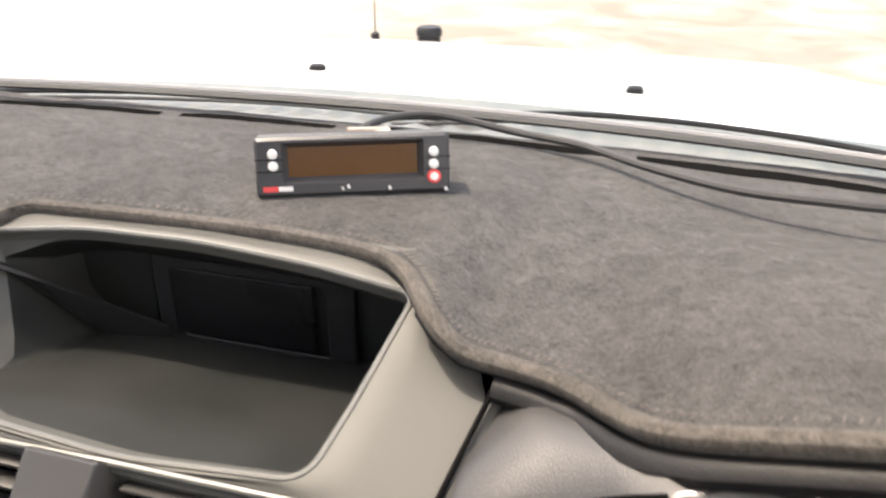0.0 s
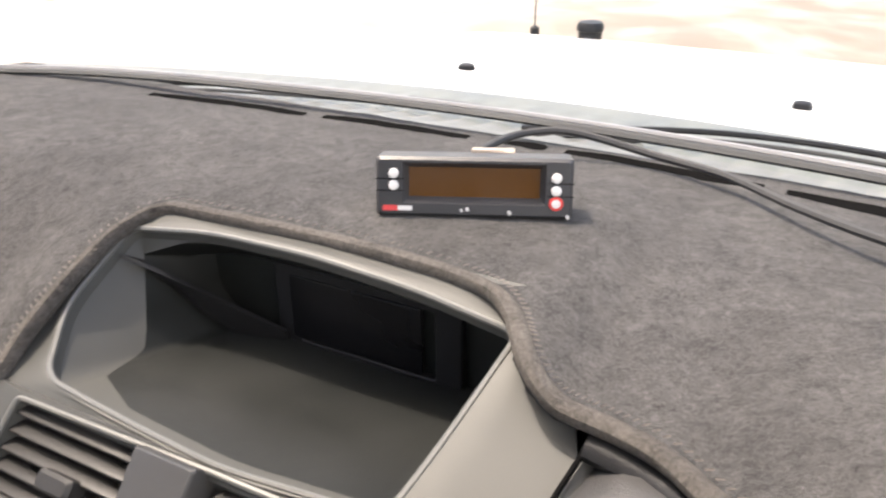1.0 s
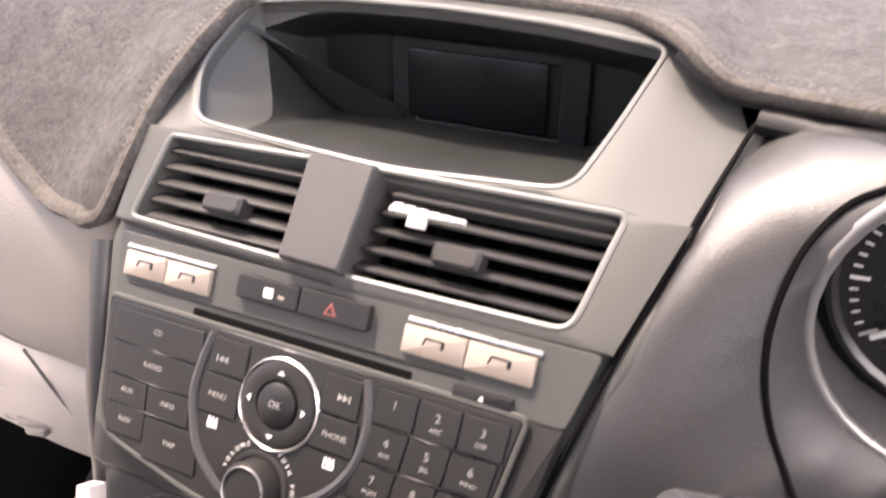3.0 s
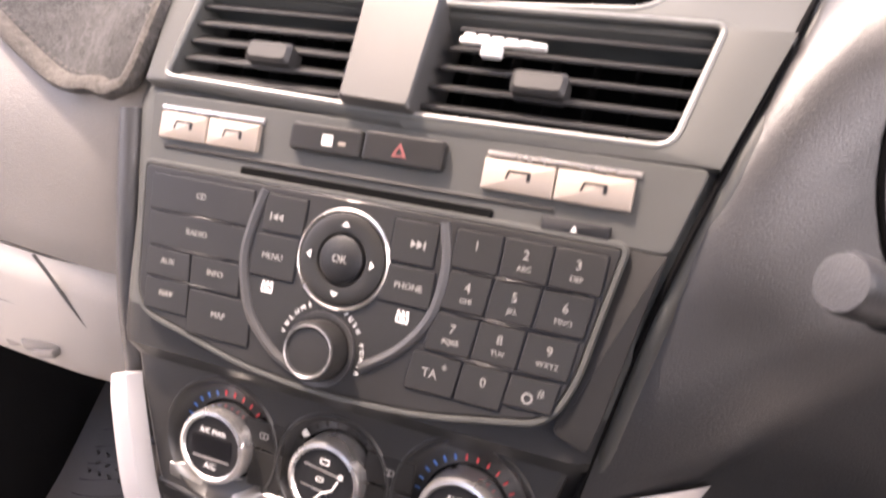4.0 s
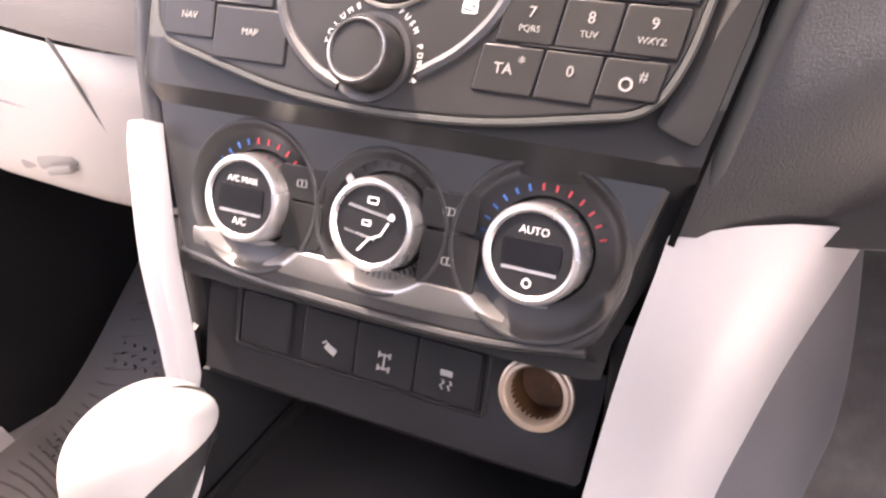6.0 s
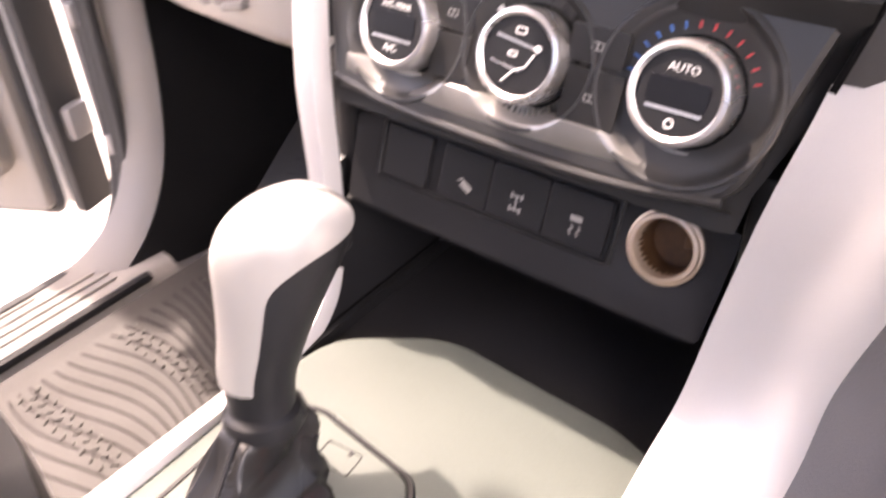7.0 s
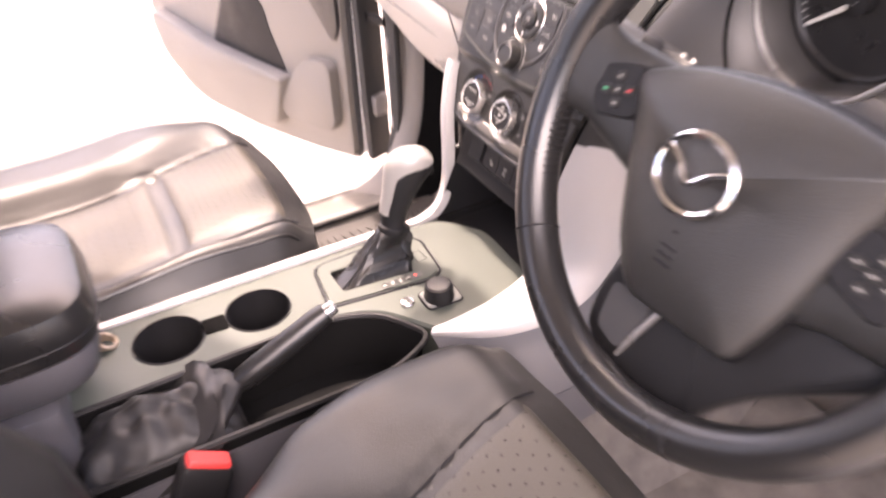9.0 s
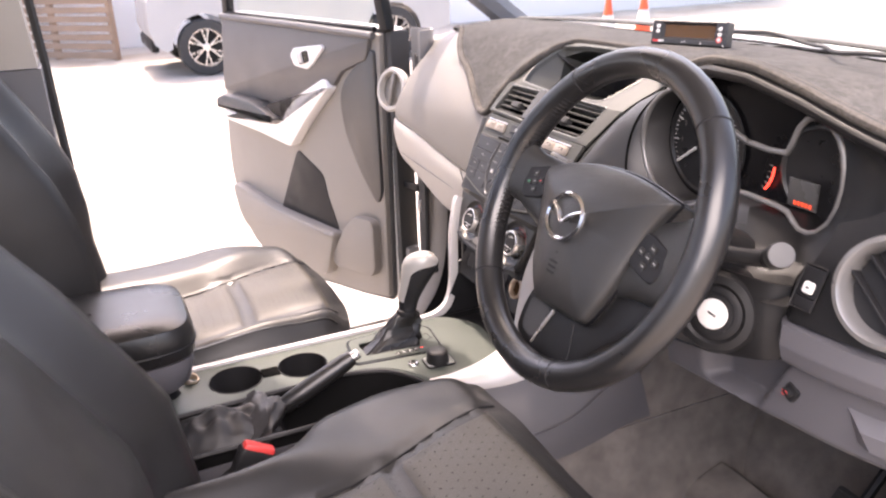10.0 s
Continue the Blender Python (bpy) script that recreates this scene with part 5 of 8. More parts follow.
    def back(u, v):
        z = rows[round(v * (len(rows) - 1))]
        x0, x1 = interp(z, *STACK_L), interp(z, *STACK_R) - 0.012 * sstep(0.515, 0.455, z)
        x = x0 + (x1 - x0) * u
        y = stack_y(z) + 0.004
        if 0.54 < z < 0.665:
            y = -0.006 + (z - 0.60) * math.tan(radians(29)) + 0.002
        y += 0.010 * sstep(0.05, 0.0, u) ** 2 + 0.003 * sstep(0.03, 0.0, 1 - u) ** 2
        return (x, y, z)
    shell = surf(back, 30, len(rows) - 1, 0.004)
    upper = shell.copy()
    bmesh.ops.delete(shell, geom=[f for f in shell.faces if f.calc_center_median().z > 0.57], context="FACES")
    bmesh.ops.delete(upper, geom=[f for f in upper.faces if f.calc_center_median().z <= 0.57], context="FACES")
    part("fascia", shell, RADIO, s, "dark grey fascia behind the climate panel", angle=50)
    part("upper_surround", upper, GUN, s, "gunmetal surround of the radio", angle=50)
    # charcoal strip down the passenger side
    part("side_strip", tube(smooth_path([(interp(z, *STACK_L) - 0.006, stack_y(z) + 0.012, z) for z in (0.65, 0.60, 0.55, 0.51, 0.47)], 5), 0.0085, 10), SHELL, s)
    part("edge_strip", tube(smooth_path([(interp(z, *STACK_R) + 0.0055, stack_y(z) + 0.007, z) for z in (0.742, 0.73, 0.715, 0.69, 0.66, 0.63, 0.60, 0.57, 0.545, 0.53)], 4), 0.0052, 10), GUN, s, "gunmetal edge beside the instrument surround")
    part("cheek", rbox(0.014, 0.09, 0.095, 0.003), BLACK, s, m=at(-0.1165, 0.004, 0.420))
    part("cheek", rbox(0.014, 0.09, 0.095, 0.003), BLACK, s, m=at(0.1215, 0.006, 0.420))
    # pocket below the switches
    part("pocket", loops([[(-0.109, -0.054, 0.380), (0.113, -0.054, 0.380), (0.113, -0.076, 0.290), (-0.109, -0.096, 0.290)], [(-0.105, 0.09, 0.39), (0.110, 0.09, 0.39), (0.110, 0.11, 0.290), (-0.105, 0.11, 0.290)]], cap1=True), BLACK, s, "deep black open pocket")


centre_stack()


def radio():
    d = thing("car_radio", (0, 0.0, 0.56), "dark grey car radio with keypad and round selector", "car radio")
    F = F_RADIO
    # main plate
    plate = rpoly([(-0.129, 0.034), (-0.119, -0.044), (-0.047, -0.060), (0.0, -0.0635), (0.052, -0.061), (0.114, -0.049), (0.123, -0.03), (0.134, 0.034)], [0.003, 0.014, 0.02, 0.02, 0.02, 0.012, 0.02, 0.003], 5)
    part("plate", prism(plate, 0.0055, 0.001), KEY, d, m=F)
    part("plate_edge", tube([(x, y, 0.0040) for x, y in shrink(plate, -0.0015)], 0.0018, 6, closed=True), GUN, d, "lighter rim", m=F)

    def key(name, x0, y0, x1, y1, skew=0.0, h=0.0035, material=KEY, label=""):
        pts = [(x0 + skew, y0), (x1 + skew, y0), (x1, y1), (x0, y1)]
        outline = rpoly(pts, 0.0012, 2)
        part("key_gap", prism(shrink(outline, -0.0006), 0.0003, 0, 0.0054), VOID, d, m=F)
        return part(name, prism(outline, h, 0.0006, 0.003), material, d, label, m=F)

    def txt(t, x, y, size=0.0045, material=LEGEND, z=0.0068):
        lettering(t, size, material, d, F @ at(x, y, z))
    for t, x0, y0, x1, y1 in (("CD", -0.123, 0.0105, -0.0565, 0.0300), ("RADIO", -0.1205, -0.0088, -0.0570, 0.0095), ("AUX", -0.1185, -0.0255, -0.0895, -0.0100), ("INFO", -0.0885, -0.0270, -0.0575, -0.0100), ("NAV", -0.1160, -0.0435, -0.0875, -0.0265), ("MAP", -0.0865, -0.0515, -0.0470, -0.0280)):
        key("key", x0, y0, x1, y1, 0.0018)
        txt(t, (x0 + x1) / 2 + 0.001, (y0 + y1) / 2 + 0.001)
    for x0, y0, x1, y1 in ((-0.049, 0.0105, -0.0245, 0.0300), (-0.0515, -0.0130, -0.0255, 0.0090), (0.0245, 0.0085, 0.0480, 0.0295), (0.0225, -0.0115, 0.0500, 0.0070)):
        key("key", x0, y0, x1, y1)
    txt("MENU", -0.0395, -0.002)
    txt("PHONE", 0.0375, -0.0025)
    for x, sgn in ((-0.037, -1), (0.035, 1)):
        for k in (0, 1):
            part("skip_mark", prism([(x + sgn * (k * 0.0032), 0.0165), (x + sgn * (k * 0.0032 + 0.003), 0.0185), (x + sgn * k * 0.0032, 0.0205)], 0.0002, 0, 0.0067), LEGEND, d, m=F)
        part("skip_mark", rbox(0.0008, 0.004, 0.0002, 0), LEGEND, d, m=F @ at(x + sgn * 0.0072, 0.0185, 0.0068))
    for x, y in ((-0.040, -0.018), (0.037, -0.0175)):
        part("phone_mark", ring(rect(0.0066, 0.0044, 0.0008), rect(0.0050, 0.0028, 0.0005), 0.0003, 0.0056, 0), PRINT, d, m=F @ at(x, y - 0.0006))
        for k in (-1, 0, 1):
            part("phone_mark", rbox(0.0014, 0.0012, 0.0003, 0), PRINT, d, m=F @ at(x + k * 0.0024, y + 0.0026, 0.0058, 15 * k))
        part("phone_mark", rbox(0.0032, 0.0012, 0.0003, 0), PRINT, d, m=F @ at(x, y - 0.0006, 0.0058, -12))
    # keypad
    subs = ["", "ABC", "DEF", "GHI", "JKL", "MNO", "PQRS", "TUV", "WXYZ"]
    edges = [[0.0565, 0.0805, 0.1045, 0.1295], [0.0565, 0.0790, 0.1025, 0.1270], [0.0520, 0.0760, 0.0990, 0.1235], [0.0455, 0.0715, 0.0950, 0.1190]]
    tops = [0.0300, 0.0098, -0.0108, -0.0312]
    for rr in range(4):
        for c in range(3):
            x0, x1, y1 = edges[rr][c] + 0.0005, edges[rr][c + 1] - 0.0005, tops[rr]
            y0 = y1 - 0.0188
            key("keypad_key", x0, y0 + (0.004 if rr == 3 and c == 2 else 0), x1, y1, -0.002 if rr else -0.0005)
            cx, cy = (x0 + x1) / 2 - 0.0005, (y0 + y1) / 2
            if rr < 3:
                txt(str(rr * 3 + c + 1), cx, cy + 0.0025, 0.0062, LEGEND)
                if subs[rr * 3 + c]:
                    txt(subs[rr * 3 + c], cx, cy - 0.0038, 0.0036)
            elif c == 0:
                txt("TA", cx - 0.002, cy, 0.0062)
                txt("*", cx + 0.005, cy + 0.003, 0.007)
            elif c == 1:
                txt("0", cx, cy + 0.002, 0.0062, LEGEND)
            else:
                part("clock_mark", ring(circ(0.0027, 18), circ(0.0018, 18), 0.0002, 0.0067, 0), LEGEND, d, m=F @ at(cx - 0.002, cy))
                txt("#", cx + 0.004, cy + 0.0035, 0.0055)
        if rr < 3:
            part("pip_bar", rbox(0.05, 0.0012, 0.0012, 0.0004, 1), VOID, d, m=F @ at(edges[rr][1] + 0.01, tops[rr] - 0.0196, 0.0062))
    for x, y in ((-0.092, 0.0100), (-0.092, -0.0092), (-0.088, -0.0262)):
        part("pip_bar", rbox(0.05, 0.0012, 0.0012, 0.0004, 1), VOID, d, m=F @ at(x, y, 0.0062))
    # arcs beside the selector
    for pts in ([(-0.0505, 0.0315), (-0.0552, 0.012), (-0.0562, -0.008), (-0.0475, -0.033), (-0.031, -0.049), (-0.016, -0.056)], [(0.0500, 0.0315), (0.0545, 0.010), (0.0510, -0.015), (0.0375, -0.034), (0.0195, -0.047)]):
        part("arc_trim", tube([(p.x, p.y, 0.0045) for p in smooth_path([(x, y, 0) for x, y in pts], 6)], 0.0032, 8), SHELL, d, "curved satin strip", m=F)
    # selector
    c = F @ at(0.0, 0.004)
    part("selector_ring", lathe([(0.0258, 0.003), (0.0258, 0.0062), (0.0248, 0.0072), (0.0238, 0.0062), (0.0235, 0.004)], 48, cap1=False), SATIN, d, "chrome ring", m=c)
    part("selector", lathe([(0.0236, 0.003), (0.0232, 0.0072), (0.0200, 0.0086), (0.0138, 0.0076), (0.0125, 0.0055)], 48, cap1=False), KEY, d, m=c)
    part("ok_button", lathe([(0.0120, 0.003), (0.0118, 0.0082), (0.0105, 0.0092), (0.0005, 0.0095)], 36), DARK, d, m=c)
    lettering("OK", 0.0056, LEGEND, d, c @ at(0, 0, 0.0096))
    for a in (0, 90, 180, 270):
        part("arrow_mark", prism([(0.0165, -0.0022), (0.0190, 0.0), (0.0165, 0.0022)], 0.0003, 0, 0.0086), PRINT, d, m=c @ at(0, 0, 0, a))
    # volume knob
    c = F @ at(-0.0035, -0.0425)
    part("volume_collar", lathe([(0.0195, 0.003), (0.0190, 0.0070), (0.0165, 0.0064), (0.0160, 0.003)], 40, cap1=False), SHELL, d, m=c)
    part("volume_knob", lathe([(0.0152, 0.003), (0.0150, 0.0165), (0.0138, 0.0190), (0.0118, 0.0188), (0.0112, 0.0180), (0.0005, 0.0184)], 44), KEY, d, "charcoal volume knob", m=c)
    part("volume_cap", lathe([(0.0135, 0.0186), (0.0128, 0.0196), (0.0122, 0.0190)], 44, cap1=False), RINGGREY, d, m=c)
    for t, a0, da in (("VOLUME", 168, -10.5), ("PUSH POWER", 62, -9.0)):
        for i, ch in enumerate(t):
            a = radians(a0 + da * i)
            lettering(ch, 0.0034, PRINT, d, c @ at(0.0228 * math.cos(a), 0.0228 * math.sin(a), 0.0058, math.degrees(a) - 90))

    # upper fascia: door marks, lock, hazard, slot
    up = [(-0.131, 0.0345), (0.1535, 0.0345), (0.1640, 0.074), (-0.135, 0.074)]
    part("upper_fascia", prism(rpoly(up, 0.004, 3), 0.0025, 0.0008), GUN, d, m=F)
    part("side_frame", prism(rpoly([(0.1350, 0.0342), (0.1532, 0.0342), (0.1462, 0.0), (0.1382, -0.045), (0.1345, -0.060), (0.1170, -0.0535), (0.1255, -0.030)], [0.001, 0.001, 0.02, 0.02, 0.004, 0.004, 0.02], 4), 0.0025, 0.0008), RADIO, d, "charcoal frame beside the keypad", m=F)
    part("disc_slot", rbox(0.141, 0.0056, 0.005, 0.0008, 1), HOLE, d, "dark disc slot", m=F @ at(0.001, 0.0386, 0.0018))
    part("slot_lip", tube([(-0.122, 0.0330, 0.003), (0.0, 0.0333, 0.004), (0.096, 0.0338, 0.003)], 0.0014, 8), LOWTRIM, d, m=F)
    part("slot_brow", tube([(-0.121, 0.0452, 0.0025), (0.0, 0.0455, 0.003), (0.10, 0.0460, 0.0025)], 0.0011, 8), RADIO, d, m=F)
    part("eject_key", prism(quad(0.0955, 0.0352, 0.1270, 0.0428, 0.001), 0.003, 0.0008, 0.0022), BLACK, d, m=F)
    part("eject_mark", prism([(0.1095, 0.0376), (0.1125, 0.0376), (0.111, 0.0404)], 0.0003, 0, 0.0052), PRINT, d, m=F)
    for x0, x1 in ((-0.1245, -0.0938), (-0.0930, -0.0612)):
        k = part("door_key", prism(quad(x0, 0.0495, x1, 0.0640, 0.0008), 0.0035, 0.0007, 0.0022), PALEKEY, d, "pale door key", m=F)
    for x0, x1 in ((0.0635, 0.0980), (0.0988, 0.1340)):
        k = part("door_key", prism(quad(x0, 0.0505, x1, 0.0650, 0.0008), 0.0035, 0.0007, 0.0022), PALEKEY, d, "pale door key", m=F)
    for x, y in ((-0.109, 0.0575), (-0.077, 0.0570), (0.081, 0.0585), (0.1165, 0.0585)):
        part("door_mark", rbox(0.010, 0.0009, 0.0003, 0), BLACK, d, m=F @ at(x, y + 0.0018, 0.0058))
        part("door_mark", rbox(0.0009, 0.0042, 0.0003, 0), BLACK, d, m=F @ at(x - 0.0052, y, 0.0058, -18))
        part("door_mark", rbox(0.0018, 0.0042, 0.0003, 0), BLACK, d, m=F @ at(x + 0.005, y, 0.0058))
    part("key_brow", tube([(-0.126, 0.0665, 0.003), (-0.060, 0.0665, 0.003)], 0.0013, 6), SATIN, d, m=F)
    part("key_brow", tube([(0.064, 0.0675, 0.003), (0.136, 0.0675, 0.003)], 0.0013, 6), SATIN, d, m=F)
    part("lock_key", prism(quad(-0.0415, 0.0545, -0.0003, 0.0685, 0.003, 4), 0.005, 0.0012, 0.0022), KEY, d, m=F)
    part("hazard_key", prism(quad(0.0003, 0.0545, 0.0435, 0.0695, 0.003, 4), 0.005, 0.0012, 0.0022), KEY, d, m=F)
    part("lock_mark", prism(quad(-0.0225, 0.0585, -0.0165, 0.0640, 0.0006), 0.0003, 0, 0.0072), PRINT, d, m=F)
    part("lock_mark", rbox(0.004, 0.0018, 0.0003, 0), PALEKEY, d, m=F @ at(-0.011, 0.0605, 0.0074))
    tri = [(0.0165, 0.0585), (0.0245, 0.0585), (0.0205, 0.0655)]
    part("hazard_mark", prism(tri, 0.0003, 0, 0.0072), DULLRED, d, m=F)
    part("hazard_mark", prism(shrink([tuple(Vector(p) * 0.55 + Vector((0.0205, 0.0605)) * 0.45) for p in tri], 0), 0.0003, 0, 0.0074), KEY, d, m=F)


radio()


def climate():
    d = thing("climate_panel", (0, -0.03, 0.42), "charcoal climate control panel with three silver knobs", "climate control")
    F = F_HVAC
    pan = rpoly([(-0.102, -0.043), (-0.04, -0.0455), (0.05, -0.0455), (0.112, -0.042), (0.126, 0.02), (0.135, 0.052), (0.0, 0.040), (-0.129, 0.050), (-0.122, 0.02)], [0.01, 0.02, 0.02, 0.02, 0.02, 0.004, 0.05, 0.004, 0.03], 5)
    knobs = ((-0.063, -0.004, 0.0365), (0.007, -0.003, 0.0330), (0.081, -0.001, 0.0385))
    holes = [circ(r, 56, x, y) for x, y, r in knobs]
    part("panel", join(sheet(shrink(pan, 0.003), holes, 0.006), walls(shrink(pan, 0.003), 0.006, 0.0045, -0.0022), walls(shrink(pan, 0.0008), 0.0045, -0.004, -0.0008)), CLIMATE, d, m=F, angle=30)
    SINK = -0.0105
    for i, (x, y, r) in enumerate(knobs):
        c = F @ at(x, y)
        part("dish", lathe([(r + 0.0014, 0.0060), (r + 0.0006, 0.0071), (r - 0.0006, 0.0070), (r - 0.0016, 0.0060), (r - 0.0030, 0.0034), (r - 0.0050, 0.0016), (max(r - 0.0075, 0.0290), 0.0008), (0.0232, -0.0010)], 56, cap1=False), CLIMATE, d, "smooth dish round the knob", m=c)
        part("dish_floor", lathe([(0.0240, -0.0014), (0.001, -0.0016)], 48), HOLE, d, m=c)
        c = c @ at(0, 0, SINK)
        k = part("knob", lathe([(0.0222, 0.005), (0.0218, 0.010), (0.0214, 0.0235), (0.0204, 0.0258), (0.0186, 0.0262), (0.0174, 0.0250)], 56, cap1=False), SATIN, d, "satin silver control knob", m=c)
        part("knob_face", lathe([(0.0176, 0.022), (0.0174, 0.0247), (0.0005, 0.0249)], 48), BLACK, k, "glossy black face", m=c)
        g = lambda t, xx, yy, s: lettering(t, s, PRINT, k, c @ at(xx, yy, 0.0250))
        if i == 0:
            g("A/C MAX", 0, 0.0088, 0.0042)
            g("A/C", 0, -0.0112, 0.0048)
        elif i == 2:
            g("AUTO", 0, 0.0098, 0.0046)
            part("power_mark", ring(circ(0.0021, 16), circ(0.0014, 16), 0.0002, 0.0249, 0), PRINT, k, m=c @ at(0, -0.0120))
        else:
            part("vent_mark", ring(rect(0.0055, 0.0032, 0.0008), rect(0.0042, 0.0020, 0.0005), 0.0003, 0, 0), PRINT, k, m=c @ at(0.0, 0.0108, 0.0250))
            part("vent_mark", ring(rect(0.0045, 0.0026, 0.0008), rect(0.0032, 0.0015, 0.0005), 0.0003, 0, 0), PRINT, k, m=c @ at(-0.002, 0.0005, 0.0250))
            part("figure_mark", tube([(0.0085, 0.002, 0.0250), (0.0055, -0.004, 0.0250), (0.000, -0.0065, 0.0250), (-0.005, -0.0125, 0.0250)], 0.0006, 6), PRINT, k, m=c)
            part("figure_mark", lathe([(0.0017, 0.0), (0.0016, 0.0003), (0.0002, 0.0003)], 14), PRINT, k, m=c @ at(0.0098, 0.0048, 0.0249))
            part("face_bar", rbox(0.016, 0.0010, 0.0003, 0), SATIN, k, m=c @ at(-0.005, -0.0052, 0.0250, -8))
            part("face_bar", rbox(0.022, 0.0012, 0.0003, 0), SATIN, k, m=c @ at(-0.001, 0.0058, 0.0250, -8))
            for q in range(19):
                a = radians(205 + q * 6.6)
                part("thumb_rib", rbox(0.0013, 0.0055, 0.004, 0.0004, 1), GUN, d, m=c @ at(0.0262 * math.cos(a), 0.0262 * math.sin(a), 0.0095, math.degrees(a) - 90))
        if i != 1:
            part("face_screen", prism(rect(0.025, 0.0105, 0.0012), 0.0003, 0, 0.0249), VOID, k, m=c @ at(0, 0.0005))
            part("face_bar", rbox(0.0235, 0.0013, 0.0003, 0), SATIN, k, m=c @ at(0, -0.0068, 0.0250))
            for q in range(13):
                a = radians(172 - q * 12.6)
                part("heat_mark", rbox(0.0010, 0.0029, 0.0004, 0.0), BLUEPRINT_ if q < 6 else REDPRINT, d, "blue mark" if q < 6 else "red mark", m=c @ at(0.0270 * math.cos(a), 0.0270 * math.sin(a), 0.0114, math.degrees(a) - 90))
        else:
            for q in range(9):
                a = radians(150 - q * 14)
                part("fan_mark", rbox(0.001, 0.003, 0.0003, 0.0), KEY, d, m=c @ at(0.0262 * math.cos(a), 0.0262 * math.sin(a), 0.0113, math.degrees(a) - 90))
            part("fan_mark", rbox(0.004, 0.004, 0.0003, 0), PRINT, d, m=c @ at(-0.0205, 0.0165, 0.0113, 30))
    for x0, y0, x1, y1, ic in ((-0.048, -0.0005, -0.0225, 0.0155, True), (-0.044, -0.0225, -0.0225, -0.0015, False), (0.0265, 0.0005, 0.0535, 0.0165, True), (0.0285, -0.0255, 0.0560, -0.0010, True)):
        part("climate_key", prism(quad(x0, y0, x1, y1, 0.0015), 0.0012, 0.0004, 0.0055), KEY, d, m=F)
        if ic:
            cx, cy = (x0 + x1) / 2, (y0 + y1) / 2
            part("key_mark", ring(rect(0.0056, 0.0036, 0.001), rect(0.0044, 0.0026, 0.0006), 0.0003, 0.0067, 0), LEGEND, d, m=F @ at(cx, cy))
            part("key_mark", rbox(0.0007, 0.0032, 0.0003, 0), LEGEND, d, m=F @ at(cx, cy, 0.0069))
    # satin lower half of the panel, hollowed under the knobs
    def trim(u, v):
        x = -0.095 + 0.183 * u
        lo, hi = -0.0450 + 0.007 * abs(2 * u - 1) ** 2.5, -0.0225
        y = lo + (hi - lo) * v
        z = 0.0080 - 0.0065 * (1 - v) ** 3 - 0.0025 * v ** 2 * (v > 0.9)
        for kx, ky, r in knobs:
            z -= 0.0085 * sstep(r + 0.0005, r - 0.009, math.hypot(x - kx, y - ky))
        return (x, y, z)
    part("lower_trim", surf(trim, 110, 22, 0.002), LOWTRIM, d, "satin grey lower trim with finger hollows", m=F, angle=60)
    # lip of the panel
    part("panel_lip", tube(smooth_path([(-0.103, -0.0375, 0.004), (-0.06, -0.0435, 0.0055), (0.007, -0.0455, 0.006), (0.06, -0.0450, 0.0055), (0.108, -0.0390, 0.004)], 8), 0.0022, 8), CLIMATE, d, m=F)

    s = thing("switch_panel", (0.01, -0.06, 0.40), "black lower switch panel with blank and marked switches", "switch panel")
    rim = [(-0.098, -0.112), (0.119, -0.112), (0.123, -0.056), (-0.101, -0.056)]
    bore = circ(0.0172, 96, 0.0915, -0.0735)
    far = [cast(rim, (0.0915, -0.0735), q) for q in bore]
    part("panel", loops([[(x, y, z) for x, y in o] for o, z in ((far, -0.02), (far, 0.001), (shrink(bore, -0.0015), 0.001), (bore, 0.0), (bore, -0.03))]), BLACK, s, m=F_SWITCH, angle=40)
    part("shelf", loops([[F @ Vector((-0.101, -0.0420, 0.004)), F @ Vector((0.0, -0.0460, 0.006)), F @ Vector((0.112, -0.0410, 0.004))], [F_SWITCH @ Vector((-0.101, -0.055, -0.006)), F_SWITCH @ Vector((0.01, -0.055, -0.006)), F_SWITCH @ Vector((0.118, -0.055, -0.006))]], closed=False), BLACK, s, "dark overhang above the switches")
    part("surround", ring(rpoly([(-0.080, -0.0925), (0.0685, -0.0925), (0.0685, -0.0575), (-0.080, -0.0575)], 0.002, 3), rpoly([(-0.077, -0.0905), (0.0660, -0.0905), (0.0660, -0.0595), (-0.077, -0.0595)], 0.0015, 3), 0.003), DARK, s, m=F_SWITCH)
    for k, (x0, x1) in enumerate(((-0.0745, -0.0435), (-0.0355, -0.0042), (-0.0036, 0.0298), (0.0304, 0.0640))):
        part("switch", prism(quad(x0, -0.0895, x1, -0.0605, 0.0022), 0.004, 0.0009, 0.0005), BLACK, s, "blank cover" if k == 0 else "marked switch", m=F_SWITCH)
        cx = (x0 + x1) / 2
        if k == 1:
            part("switch_mark", rbox(0.007, 0.0038, 0.0003, 0), LEGEND, s, m=F_SWITCH @ at(cx + 0.002, -0.0795, 0.0046, -28))
            part("switch_mark", rbox(0.003, 0.001, 0.0003, 0), LEGEND, s, m=F_SWITCH @ at(cx - 0.002, -0.0765, 0.0046, 30))
        elif k == 2:
            part("switch_mark", rbox(0.001, 0.0085, 0.0003, 0), LEGEND, s, m=F_SWITCH @ at(cx, -0.078, 0.0046))
            for yy in (-0.0745, -0.0815):
                part("switch_mark", rbox(0.006, 0.0010, 0.0003, 0), LEGEND, s, m=F_SWITCH @ at(cx, yy, 0.0046))
                for xx in (-0.003, 0.003):
                    part("switch_mark", rbox(0.0012, 0.0030, 0.0003, 0), LEGEND, s, m=F_SWITCH @ at(cx + xx, yy, 0.0046))
        elif k == 3:
